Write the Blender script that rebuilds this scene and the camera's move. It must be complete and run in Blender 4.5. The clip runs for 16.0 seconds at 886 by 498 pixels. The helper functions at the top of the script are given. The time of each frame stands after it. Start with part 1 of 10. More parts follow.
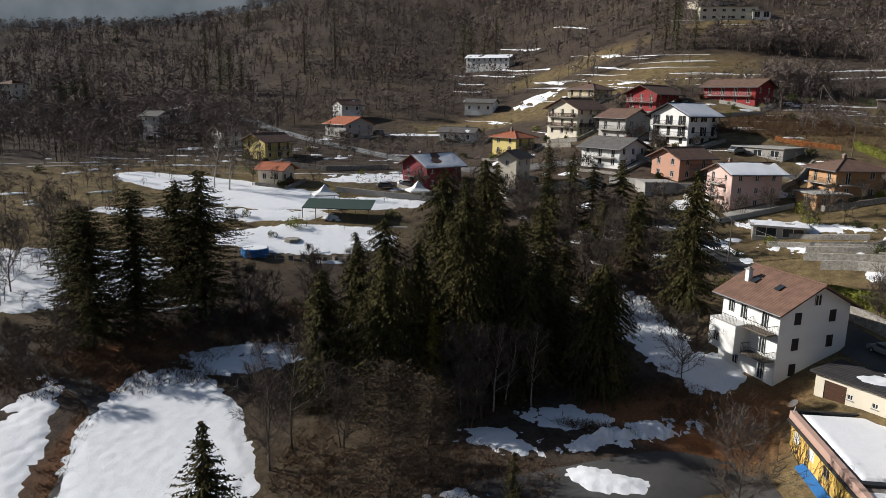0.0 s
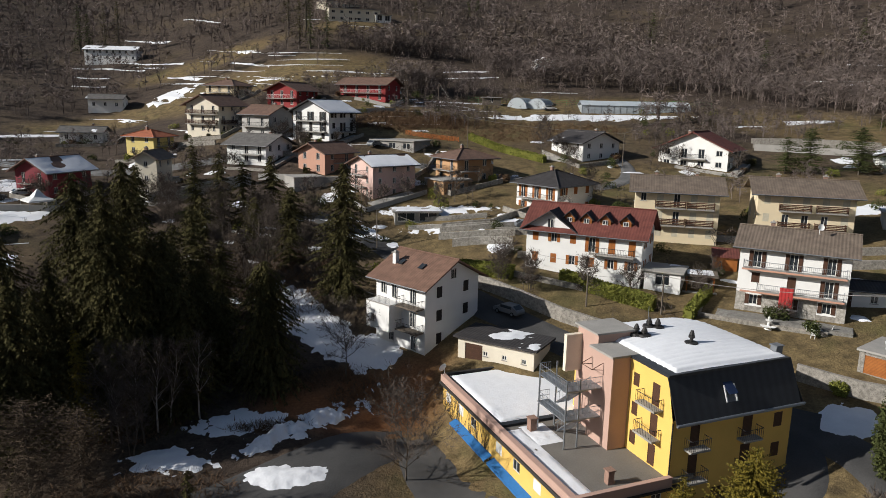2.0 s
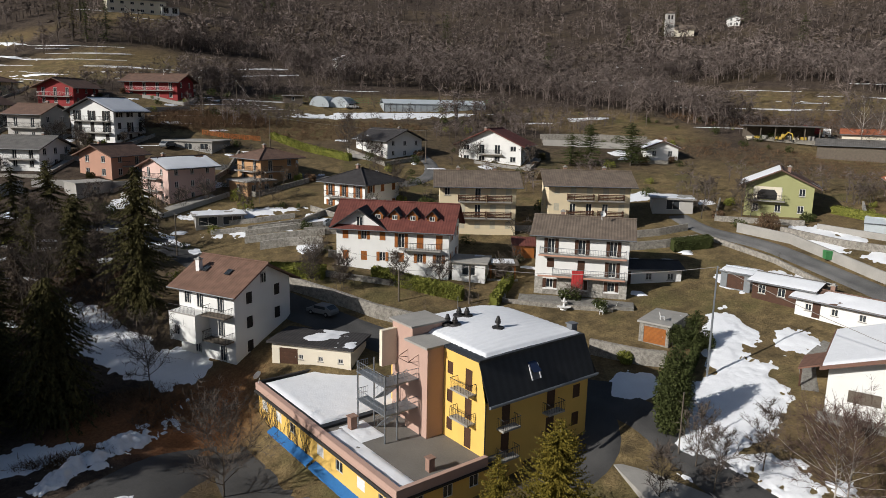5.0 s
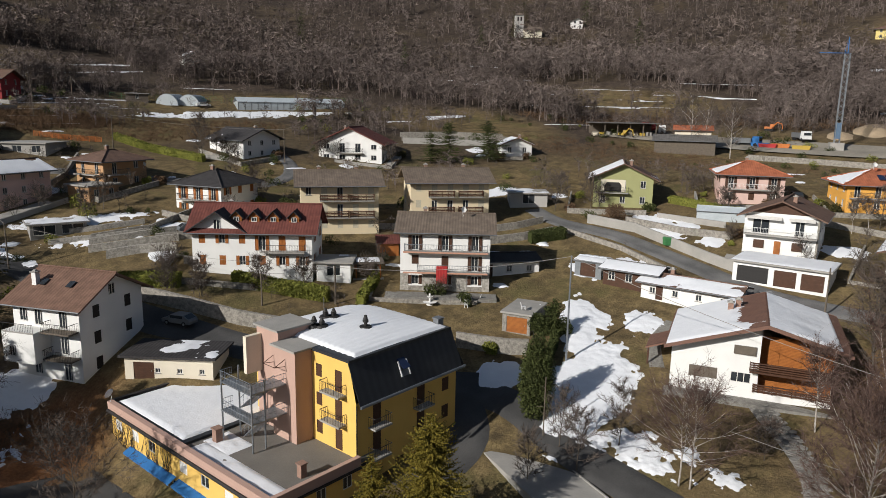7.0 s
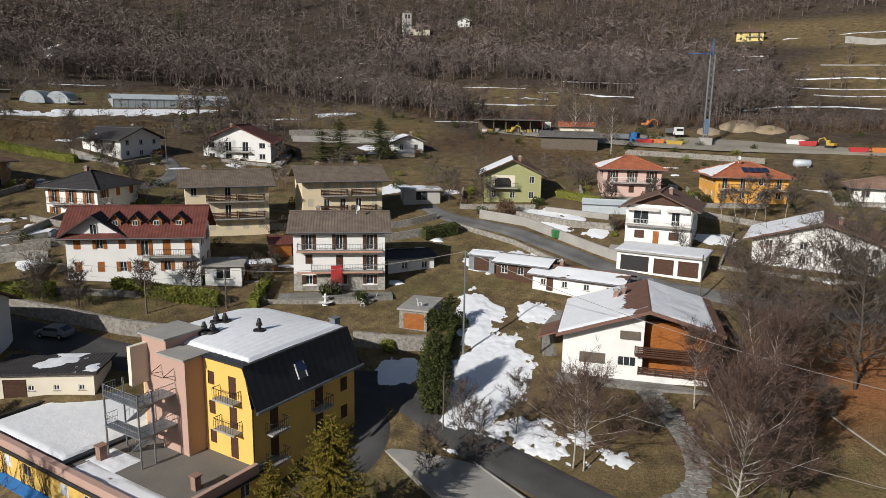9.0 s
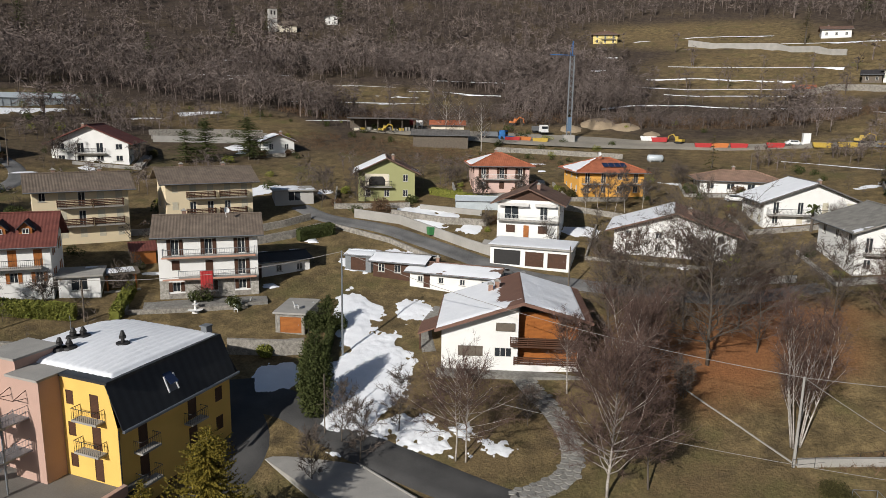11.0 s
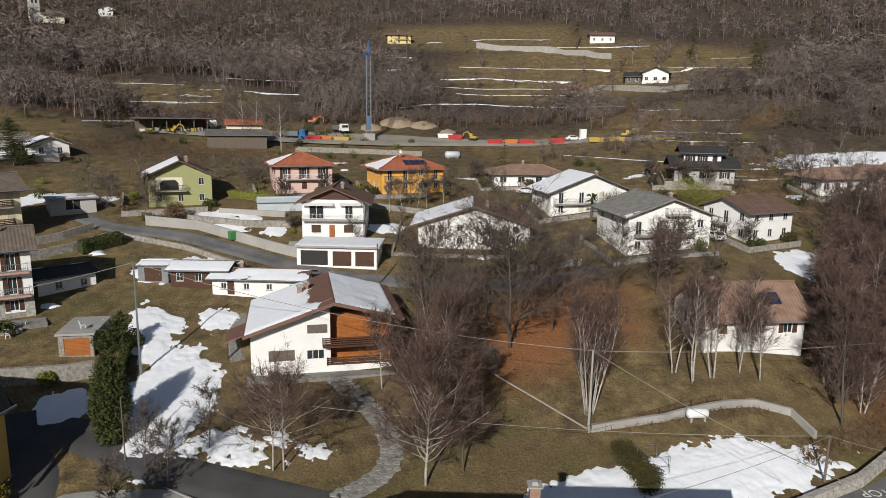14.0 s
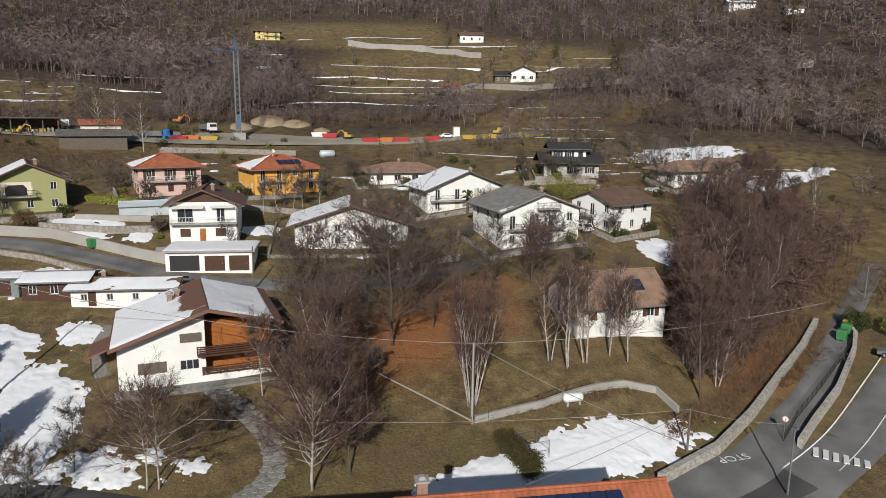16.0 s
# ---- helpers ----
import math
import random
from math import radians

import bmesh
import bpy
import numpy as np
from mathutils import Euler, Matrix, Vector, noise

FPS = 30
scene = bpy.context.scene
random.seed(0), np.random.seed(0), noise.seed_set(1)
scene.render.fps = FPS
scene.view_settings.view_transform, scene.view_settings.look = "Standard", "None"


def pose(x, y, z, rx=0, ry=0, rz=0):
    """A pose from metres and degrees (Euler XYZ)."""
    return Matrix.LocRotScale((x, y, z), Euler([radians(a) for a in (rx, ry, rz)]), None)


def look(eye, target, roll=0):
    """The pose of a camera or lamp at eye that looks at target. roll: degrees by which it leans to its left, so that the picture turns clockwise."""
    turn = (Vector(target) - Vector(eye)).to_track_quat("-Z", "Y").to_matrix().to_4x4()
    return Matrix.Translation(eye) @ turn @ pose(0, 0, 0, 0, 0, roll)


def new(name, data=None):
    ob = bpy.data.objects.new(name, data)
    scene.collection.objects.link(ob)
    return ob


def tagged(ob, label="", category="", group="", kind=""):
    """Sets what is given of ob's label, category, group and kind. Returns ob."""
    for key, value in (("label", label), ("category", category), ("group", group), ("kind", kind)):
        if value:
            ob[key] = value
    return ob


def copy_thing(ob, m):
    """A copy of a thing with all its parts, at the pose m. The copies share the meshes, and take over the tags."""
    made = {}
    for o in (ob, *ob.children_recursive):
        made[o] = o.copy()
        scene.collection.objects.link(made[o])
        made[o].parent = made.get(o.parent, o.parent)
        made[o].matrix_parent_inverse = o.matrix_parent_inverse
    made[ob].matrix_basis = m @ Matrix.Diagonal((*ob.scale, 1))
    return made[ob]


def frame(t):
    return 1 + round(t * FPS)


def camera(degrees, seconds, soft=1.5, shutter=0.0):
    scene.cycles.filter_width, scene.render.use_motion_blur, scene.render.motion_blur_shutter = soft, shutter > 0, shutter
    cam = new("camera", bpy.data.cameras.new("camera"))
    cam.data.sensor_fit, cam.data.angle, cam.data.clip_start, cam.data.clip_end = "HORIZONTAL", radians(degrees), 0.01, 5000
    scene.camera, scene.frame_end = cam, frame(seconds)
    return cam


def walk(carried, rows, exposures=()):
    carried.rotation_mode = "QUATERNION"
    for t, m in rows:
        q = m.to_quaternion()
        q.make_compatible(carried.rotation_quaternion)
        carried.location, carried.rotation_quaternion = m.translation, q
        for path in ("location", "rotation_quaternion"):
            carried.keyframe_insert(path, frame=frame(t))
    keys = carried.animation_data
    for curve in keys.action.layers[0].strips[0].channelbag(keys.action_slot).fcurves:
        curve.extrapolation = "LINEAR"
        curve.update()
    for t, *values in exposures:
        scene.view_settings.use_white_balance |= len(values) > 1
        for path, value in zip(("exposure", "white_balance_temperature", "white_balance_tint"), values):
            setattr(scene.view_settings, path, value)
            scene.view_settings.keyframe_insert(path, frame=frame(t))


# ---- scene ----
# camera: a drone that hovers and turns to the right
cam = camera(64.57, 16.0, soft=0.5)
EYE = (0.0, 0.0, 31.0)
TURNS = [
    (0.0, 0.01, -11.96, -1.12),
    (0.5, -7.04, -11.88, -1.12),
    (1.0, -14.35, -11.78, -1.12),
    (1.5, -21.05, -11.71, -1.15),
    (2.0, -28.11, -11.66, -1.18),
    (2.5, -32.48, -11.63, -1.11),
    (3.0, -33.66, -11.62, -1.04),
    (3.5, -35.44, -11.58, -1.11),
    (4.0, -38.35, -11.55, -1.16),
    (4.5, -41.07, -11.51, -1.15),
    (7.0, -55.09, -11.39, -1.07),
    (7.5, -57.58, -11.39, -1.02),
    (8.0, -59.88, -11.40, -1.03),
    (10.5, -70.95, -11.42, -1.07),
    (11.0, -74.12, -11.36, -1.07),
    (11.5, -76.76, -11.30, -1.01),
    (12.0, -79.52, -11.27, -1.00),
    (12.5, -82.09, -11.23, -0.99),
    (13.0, -84.89, -11.19, -0.96),
    (13.5, -87.42, -11.18, -0.97),
    (14.0, -90.11, -11.18, -0.91),
    (14.5, -92.47, -11.17, -0.90),
    (15.0, -95.04, -11.18, -0.86),
    (15.5, -97.45, -11.20, -0.79),
    (16.0, -100.18, -11.17, -0.81),
]
walk(cam, [(t, pose(*EYE, 90 + pitch, roll, yaw)) for t, yaw, pitch, roll in TURNS],
     [(0.0, 0.24), (3.5, 0.05), (7.5, -0.04), (11.0, -0.04), (13.5, -0.10), (16.0, -0.11)])

# ---- light: low winter sun and clear sky ----
SUN_HEADING, SUN_HEIGHT = -75.0, 27.0
world = bpy.data.worlds.new("sky")
scene.world = world
world.use_nodes = True
wn = world.node_tree.nodes
sky = wn.new("ShaderNodeTexSky")
sky.sky_type = "NISHITA"
sky.sun_disc = False
sky.sun_elevation = radians(SUN_HEIGHT)
sky.sun_rotation = radians(SUN_HEADING)
world.node_tree.links.new(sky.outputs[0], wn["Background"].inputs[0])
wn["Background"].inputs[1].default_value = 0.062
sun = new("sun", bpy.data.lights.new("sun", "SUN"))
sun.data.energy, sun.data.angle, sun.data.color = 5.0, radians(0.5), (1.0, 0.968, 0.92)
_sh, _se = radians(SUN_HEADING), radians(SUN_HEIGHT)
sun.matrix_world = look((0, 0, 0), (-math.sin(_sh) * math.cos(_se), -math.cos(_sh) * math.cos(_se), -math.sin(_se)))

# ---- materials ----
MATS = {}


def material(name, colour, other=None, rough=0.85, scale=3.0, fine=40.0, mix=0.5, bump=0.15, depth=0.02, metal=0.0,
             per_piece=0.0, gloss=0.3, bands=None):
    """A surface of two tones mixed by broad and fine noise, with relief; bands: (axis, width in m, strength) for tile rows or boards."""
    if name in MATS:
        return MATS[name]
    m = bpy.data.materials.new(name)
    m.use_nodes = True
    nt = m.node_tree
    b = nt.nodes["Principled BSDF"]
    b.inputs["Roughness"].default_value = rough
    b.inputs["Metallic"].default_value = metal
    b.inputs["Specular IOR Level"].default_value = gloss
    other = other or tuple(c * 0.7 for c in colour)
    tc = nt.nodes.new("ShaderNodeTexCoord")
    n1 = nt.nodes.new("ShaderNodeTexNoise")
    n1.inputs["Scale"].default_value = scale
    n1.inputs["Detail"].default_value = 6
    n2 = nt.nodes.new("ShaderNodeTexNoise")
    n2.inputs["Scale"].default_value = fine
    n2.inputs["Detail"].default_value = 3
    for n in (n1, n2):
        nt.links.new(tc.outputs["Object"], n.inputs["Vector"])
    add = nt.nodes.new("ShaderNodeMath")
    add.operation = "MULTIPLY_ADD"
    add.inputs[1].default_value = 0.6
    nt.links.new(n1.outputs[0], add.inputs[0])
    half = nt.nodes.new("ShaderNodeMath")
    half.operation = "MULTIPLY"
    half.inputs[1].default_value = 0.4
    nt.links.new(n2.outputs[0], half.inputs[0])
    nt.links.new(half.outputs[0], add.inputs[2])
    ramp = nt.nodes.new("ShaderNodeMapRange")
    ramp.inputs[1].default_value = 0.5 - 0.25
    ramp.inputs[2].default_value = 0.5 + 0.25
    ramp.inputs[3].default_value = 0.5 - mix
    ramp.inputs[4].default_value = 0.5 + mix
    nt.links.new(add.outputs[0], ramp.inputs[0])
    mixer = nt.nodes.new("ShaderNodeMix")
    mixer.data_type = "RGBA"
    mixer.inputs["A"].default_value = (*colour, 1)
    mixer.inputs["B"].default_value = (*other, 1)
    nt.links.new(ramp.outputs[0], mixer.inputs["Factor"])
    colour_out = mixer.outputs["Result"]
    height = add.outputs[0]
    if bands:
        axis, width, strength = bands
        sep = nt.nodes.new("ShaderNodeSeparateXYZ")
        nt.links.new(tc.outputs["Object"], sep.inputs[0])
        saw = nt.nodes.new("ShaderNodeMath")
        saw.operation = "PINGPONG"
        saw.inputs[1].default_value = width / 2
        nt.links.new(sep.outputs[axis], saw.inputs[0])
        norm = nt.nodes.new("ShaderNodeMath")
        norm.operation = "DIVIDE"
        norm.inputs[1].default_value = width / 2
        nt.links.new(saw.outputs[0], norm.inputs[0])
        shade = nt.nodes.new("ShaderNodeMapRange")
        shade.inputs[3].default_value = 1 - strength
        nt.links.new(norm.outputs[0], shade.inputs[0])
        hsv = nt.nodes.new("ShaderNodeHueSaturation")
        nt.links.new(colour_out, hsv.inputs["Color"])
        nt.links.new(shade.outputs[0], hsv.inputs["Value"])
        colour_out = hsv.outputs[0]
        height = norm.outputs[0]
    if per_piece:
        geo = nt.nodes.new("ShaderNodeNewGeometry")
        rnd = nt.nodes.new("ShaderNodeMapRange")
        rnd.inputs[3].default_value = 1 - per_piece
        rnd.inputs[4].default_value = 1 + per_piece
        nt.links.new(geo.outputs["Random Per Island"], rnd.inputs[0])
        hsv2 = nt.nodes.new("ShaderNodeHueSaturation")
        nt.links.new(colour_out, hsv2.inputs["Color"])
        nt.links.new(rnd.outputs[0], hsv2.inputs["Value"])
        colour_out = hsv2.outputs[0]
    nt.links.new(colour_out, b.inputs["Base Color"])
    if bump:
        bp = nt.nodes.new("ShaderNodeBump")
        bp.inputs["Strength"].default_value = bump
        bp.inputs["Distance"].default_value = depth
        nt.links.new(height, bp.inputs["Height"])
        nt.links.new(bp.outputs[0], b.inputs["Normal"])
    MATS[name] = m
    return m


def plaster(name, colour):
    return material("plaster " + name, colour, tuple(c * 0.86 for c in colour), 0.9, 0.5, 9, 0.55, 0.1, 0.01)


WHITE = plaster("white", (0.78, 0.77, 0.74))
CREAM = plaster("cream", (0.72, 0.65, 0.52))
BEIGE = plaster("beige", (0.74, 0.62, 0.42))
YELLOW = plaster("yellow", (0.76, 0.49, 0.13))
LEMON = plaster("lemon", (0.72, 0.58, 0.22))
ORANGE = plaster("orange", (0.74, 0.38, 0.08))
SALMON = plaster("salmon", (0.50, 0.28, 0.20))
PINK = plaster("pink", (0.64, 0.45, 0.39))
ROSE = plaster("rose", (0.47, 0.31, 0.25))
CRIMSON = plaster("crimson", (0.20, 0.035, 0.045))
RED = plaster("red", (0.30, 0.045, 0.045))
GREEN = plaster("green", (0.34, 0.34, 0.16))
OCHRE = plaster("ochre", (0.46, 0.27, 0.14))
GREYWALL = plaster("grey", (0.45, 0.43, 0.40))
CONCRETE = material("concrete", (0.36, 0.34, 0.31), (0.25, 0.24, 0.22), 0.9, 0.6, 12, 0.6, 0.2)
STONE = material("stone", (0.34, 0.31, 0.27), (0.14, 0.13, 0.11), 0.95, 2.2, 9, 0.9, 0.6, 0.08)


def tiles(name, colour):
    return material("roof " + name, colour, tuple(c * 0.55 for c in colour), 0.85, 0.9, 9, 0.8, 0.5, 0.06, bands=(0, 0.42, 0.16))


ROOF_BROWN = tiles("brown", (0.185, 0.112, 0.082))
ROOF_DARK = tiles("dark", (0.055, 0.05, 0.05))
ROOF_GREY = tiles("grey", (0.16, 0.15, 0.14))
ROOF_TAUPE = tiles("taupe", (0.20, 0.155, 0.12))
ROOF_RED = tiles("red", (0.18, 0.058, 0.045))
ROOF_ORANGE = tiles("orange", (0.46, 0.15, 0.075))
ROOF_RUST = tiles("rust", (0.21, 0.12, 0.085))
ROOF_SAND = tiles("sandy", (0.33, 0.21, 0.15))
ROOF_PALE = tiles("pale grey", (0.29, 0.275, 0.245))
METALROOF = material("sheet metal dark", (0.030, 0.033, 0.036), (0.045, 0.048, 0.052), 0.38, 0.4, 3, 0.6, 0.15, 0.02, bands=(0, 0.9, 0.25))
SNOW = material("snow", (0.79, 0.80, 0.82), (0.69, 0.70, 0.72), 0.6, 0.8, 5.0, 0.5, 0.5, 0.12, gloss=0.25)
GLASS = material("window glass", (0.02, 0.024, 0.028), (0.035, 0.04, 0.045), 0.08, 2, 20, 0.4, 0.0, gloss=0.5)
FRAME_W = material("white frame", (0.72, 0.70, 0.66), rough=0.5)
WOOD_BROWN = material("brown wood", (0.10, 0.045, 0.025), (0.06, 0.03, 0.018), 0.6, 1.5, 30, 0.6, 0.2, bands=(2, 0.12, 0.3))
WOOD_ORANGE = material("honey wood", (0.42, 0.15, 0.035), (0.26, 0.085, 0.02), 0.55, 1.2, 22, 0.6, 0.2, bands=(2, 0.16, 0.3))
WOOD_GREY = material("weathered wood", (0.16, 0.13, 0.10), (0.09, 0.075, 0.06), 0.85, 2, 30, 0.6, 0.3)
BLIND = material("cream roller blind", (0.66, 0.60, 0.46), rough=0.7, bands=(2, 0.06, 0.2))
SHUTTER_DARK = material("dark shutter", (0.035, 0.028, 0.025), rough=0.6, bands=(2, 0.07, 0.4))
METAL = material("galvanised metal", (0.33, 0.35, 0.37), (0.22, 0.24, 0.26), 0.45, 2, 20, 0.5, 0.05, metal=0.7)
IRON = material("dark iron", (0.03, 0.028, 0.027), rough=0.6)
ASPHALT = material("asphalt", (0.185, 0.180, 0.173), (0.085, 0.083, 0.081), 0.9, 0.22, 9, 0.9, 0.3)
# asphalt copy darkened to carry the shade of the street by the hotel
ASPHALT_DARK = material("shade-toned dark asphalt", (0.085, 0.082, 0.079), (0.042, 0.041, 0.040), 0.9, 0.22, 9, 0.9, 0.3)
PAVING = material("stone paving", (0.25, 0.24, 0.215), (0.15, 0.14, 0.125), 0.9, 2.6, 7, 1.0, 0.6, 0.05)
TERRACE = material("terrace screed", (0.19, 0.175, 0.155), (0.13, 0.12, 0.105), 0.9, 0.3, 7, 0.7, 0.1)
BARK = material("bark", (0.13, 0.11, 0.09), (0.07, 0.058, 0.048), 0.95, 2, 18, 0.7, 0.4, gloss=0.06)
BIRCH = material("birch bark", (0.52, 0.48, 0.43), (0.20, 0.17, 0.15), 0.85, 1.6, 8, 0.8, 0.2, gloss=0.06)
TWIG = material("twigs", (0.128, 0.103, 0.086), (0.070, 0.057, 0.048), 0.95, 0.3, 3, 0.5, 0, per_piece=0.3, gloss=0.06)
TWIG_RED = material("reddish twigs", (0.142, 0.094, 0.077), (0.072, 0.049, 0.041), 0.95, 0.3, 3, 0.5, 0, per_piece=0.3, gloss=0.06)
LARCH = material("larch twigs", (0.085, 0.062, 0.042), (0.05, 0.038, 0.028), 0.9, 0.3, 4, 0.6, 0, per_piece=0.35, gloss=0.06)
WOODS = material("bare woods", (0.205, 0.165, 0.147), (0.064, 0.051, 0.045), 0.95, 0.045, 0.3, 0.8, 0, per_piece=0.35, gloss=0.06)
NEEDLE = material("spruce needles", (0.080, 0.070, 0.026), (0.040, 0.036, 0.015), 0.85, 0.3, 4, 0.6, 0, per_piece=0.35, gloss=0.06)
NEEDLE_Y = material("yellowish needles", (0.20, 0.15, 0.025), (0.12, 0.10, 0.02), 0.85, 0.4, 4, 0.6, 0, per_piece=0.3, gloss=0.06)
NEEDLE_P = material("pine needles", (0.065, 0.075, 0.025), (0.04, 0.048, 0.018), 0.85, 0.4, 4, 0.6, 0, per_piece=0.3, gloss=0.06)
HEDGE = material("hedge leaves", (0.22, 0.22, 0.05), (0.12, 0.13, 0.03), 0.85, 0.8, 9, 0.7, 0, per_piece=0.35, gloss=0.06)
SCRUB = material("dry scrub", (0.16, 0.10, 0.06), (0.10, 0.065, 0.04), 0.95, 0.4, 4, 0.6, 0, per_piece=0.3, gloss=0.06)
BLUE = material("blue canvas", (0.03, 0.16, 0.42), rough=0.7)
REDPAINT = material("red paint", (0.44, 0.04, 0.04), rough=0.5)
YELLOWPAINT = material("yellow paint", (0.48, 0.33, 0.06), rough=0.5)
ORANGEPAINT = material("orange paint", (0.55, 0.18, 0.05), rough=0.5)
WHITEPAINT = material("white paint", (0.80, 0.80, 0.78), rough=0.45)
GREENPAINT = material("green paint", (0.06, 0.22, 0.08), rough=0.5)
GREYPAINT = material("grey paint", (0.16, 0.17, 0.18), rough=0.35)
RUBBER = material("rubber", (0.02, 0.02, 0.02), rough=0.8)
SOLAR = material("solar cells", (0.012, 0.02, 0.05), (0.02, 0.03, 0.07), 0.15, 2, 12, 0.5, 0, gloss=0.5)
POLY = material("greenhouse film", (0.50, 0.54, 0.56), (0.38, 0.42, 0.44), 0.35, 0.5, 4, 0.6, 0.1, gloss=0.5)
WIRE = material("wire", (0.30, 0.28, 0.26), rough=0.6)
STONE_PALE = material("pale wall stone", (0.46, 0.43, 0.38), (0.20, 0.185, 0.16), 0.95, 2.4, 7, 0.9, 0.7, 0.08)
CHIMNEYM = material("chimney brick", (0.33, 0.20, 0.15), (0.20, 0.13, 0.10), 0.9, 3, 12)


# ---- mesh helpers ----
class Geo:
    """Gathers corners and faces of one mesh."""

    def __init__(self):
        self.v, self.f, self.m = [], [], []

    def weld(self):
        """Joins corners that lie on one another."""
        seen, to, keep = {}, [], []
        for p in self.v:
            k = tuple(round(c, 3) for c in p)
            if k not in seen:
                seen[k] = len(keep)
                keep.append(p)
            to.append(seen[k])
        self.v = keep
        self.f = [tuple(to[i] for i in q) for q in self.f]
        ok = [len(set(q)) == len(q) for q in self.f]
        self.m = [m for m, o in zip(self.m, ok) if o]
        self.f = [q for q, o in zip(self.f, ok) if o]
        return self

    def add(self, verts, faces, slot=0, at=None):
        k = len(self.v)
        if at is not None:
            verts = [tuple(at @ Vector(p)) for p in verts]
        self.v += [tuple(p) for p in verts]
        self.f += [tuple(i + k for i in q) for q in faces]
        self.m += [slot] * len(faces)
        return self

    def box(self, x0, y0, z0, x1, y1, z1, slot=0, at=None, taper=0.0):
        t = taper
        v = [(x0, y0, z0), (x1, y0, z0), (x1, y1, z0), (x0, y1, z0),
             (x0 + t, y0 + t, z1), (x1 - t, y0 + t, z1), (x1 - t, y1 - t, z1), (x0 + t, y1 - t, z1)]
        return self.add(v, [(3, 2, 1, 0), (4, 5, 6, 7), (0, 1, 5, 4), (1, 2, 6, 5), (2, 3, 7, 6), (3, 0, 4, 7)], slot, at)

    def tube(self, path, radii, sides=6, slot=0, cap=True):
        pts = [Vector(p) for p in path]
        k = len(self.v)
        for i, p in enumerate(pts):
            d = (pts[min(i + 1, len(pts) - 1)] - pts[max(i - 1, 0)]).normalized()
            a = d.orthogonal().normalized() if abs(d.z) > 0.95 else d.cross(Vector((0, 0, 1))).normalized()
            b = d.cross(a)
            r = radii[i] if hasattr(radii, "__len__") else radii
            for s in range(sides):
                w = 2 * math.pi * s / sides
                self.v.append(tuple(p + a * (r * math.cos(w)) + b * (r * math.sin(w))))
        n = len(pts)
        for i in range(n - 1):
            for s in range(sides):
                q = (s + 1) % sides
                self.f.append((k + i * sides + s, k + i * sides + q, k + (i + 1) * sides + q, k + (i + 1) * sides + s))
                self.m.append(slot)
        if cap:
            self.f.append(tuple(k + s for s in reversed(range(sides))))
            self.f.append(tuple(k + (n - 1) * sides + s for s in range(sides)))
            self.m += [slot, slot]
        return self

    def slab(self, corners, thick, slot=0):
        """A sheet through the corners (three or more), thickened downwards."""
        n = len(corners)
        top = [tuple(c) for c in corners]
        low = [(c[0], c[1], c[2] - thick) for c in top]
        faces = [tuple(range(n)), tuple(reversed(range(n, 2 * n)))]
        faces += [(i, i + n, (i + 1) % n + n, (i + 1) % n) for i in range(n)]
        return self.add(top + low, faces, slot)

    def mesh(self, name, *mats, smooth=False):
        me = bpy.data.meshes.new(name)
        me.from_pydata(self.v, [], self.f)
        for m in mats:
            me.materials.append(m)
        if len(mats) > 1:
            me.polygons.foreach_set("material_index", self.m)
        if smooth:
            me.polygons.foreach_set("use_smooth", [True] * len(me.polygons))
        me.update()
        return me


def part(name, geo, mat, parent=None, label="", m=None, smooth=False):
    """Links a Geo or a ready mesh as one object under a thing or a part."""
    data = geo.mesh(name, *(mat if isinstance(mat, (list, tuple)) else (mat,)), smooth=smooth) if isinstance(geo, Geo) else geo
    ob = new(name, data)
    ob.parent = parent
    if m is not None:
        ob.matrix_basis = m
    return tagged(ob, label)


def thing(name, label, category, m, group="", kind=""):
    ob = new(name)
    ob.empty_display_size = 0.5
    ob.matrix_basis = m
    return tagged(ob, label, category, group, kind)


def sheet_mesh(name, verts, faces, mat, smooth=True):
    me = bpy.data.meshes.new(name)
    verts, faces = np.asarray(verts, np.float32), np.asarray(faces, np.int32)
    n = faces.shape[1]
    me.vertices.add(len(verts))
    me.vertices.foreach_set("co", verts.ravel())
    me.loops.add(faces.size)
    me.loops.foreach_set("vertex_index", faces.ravel())
    me.polygons.add(len(faces))
    me.polygons.foreach_set("loop_start", np.arange(0, faces.size, n, dtype=np.int32))
    me.polygons.foreach_set("use_smooth", np.full(len(faces), smooth))
    me.materials.append(mat)
    me.update(calc_edges=True)
    me.validate()
    return me


LATTICES = {}


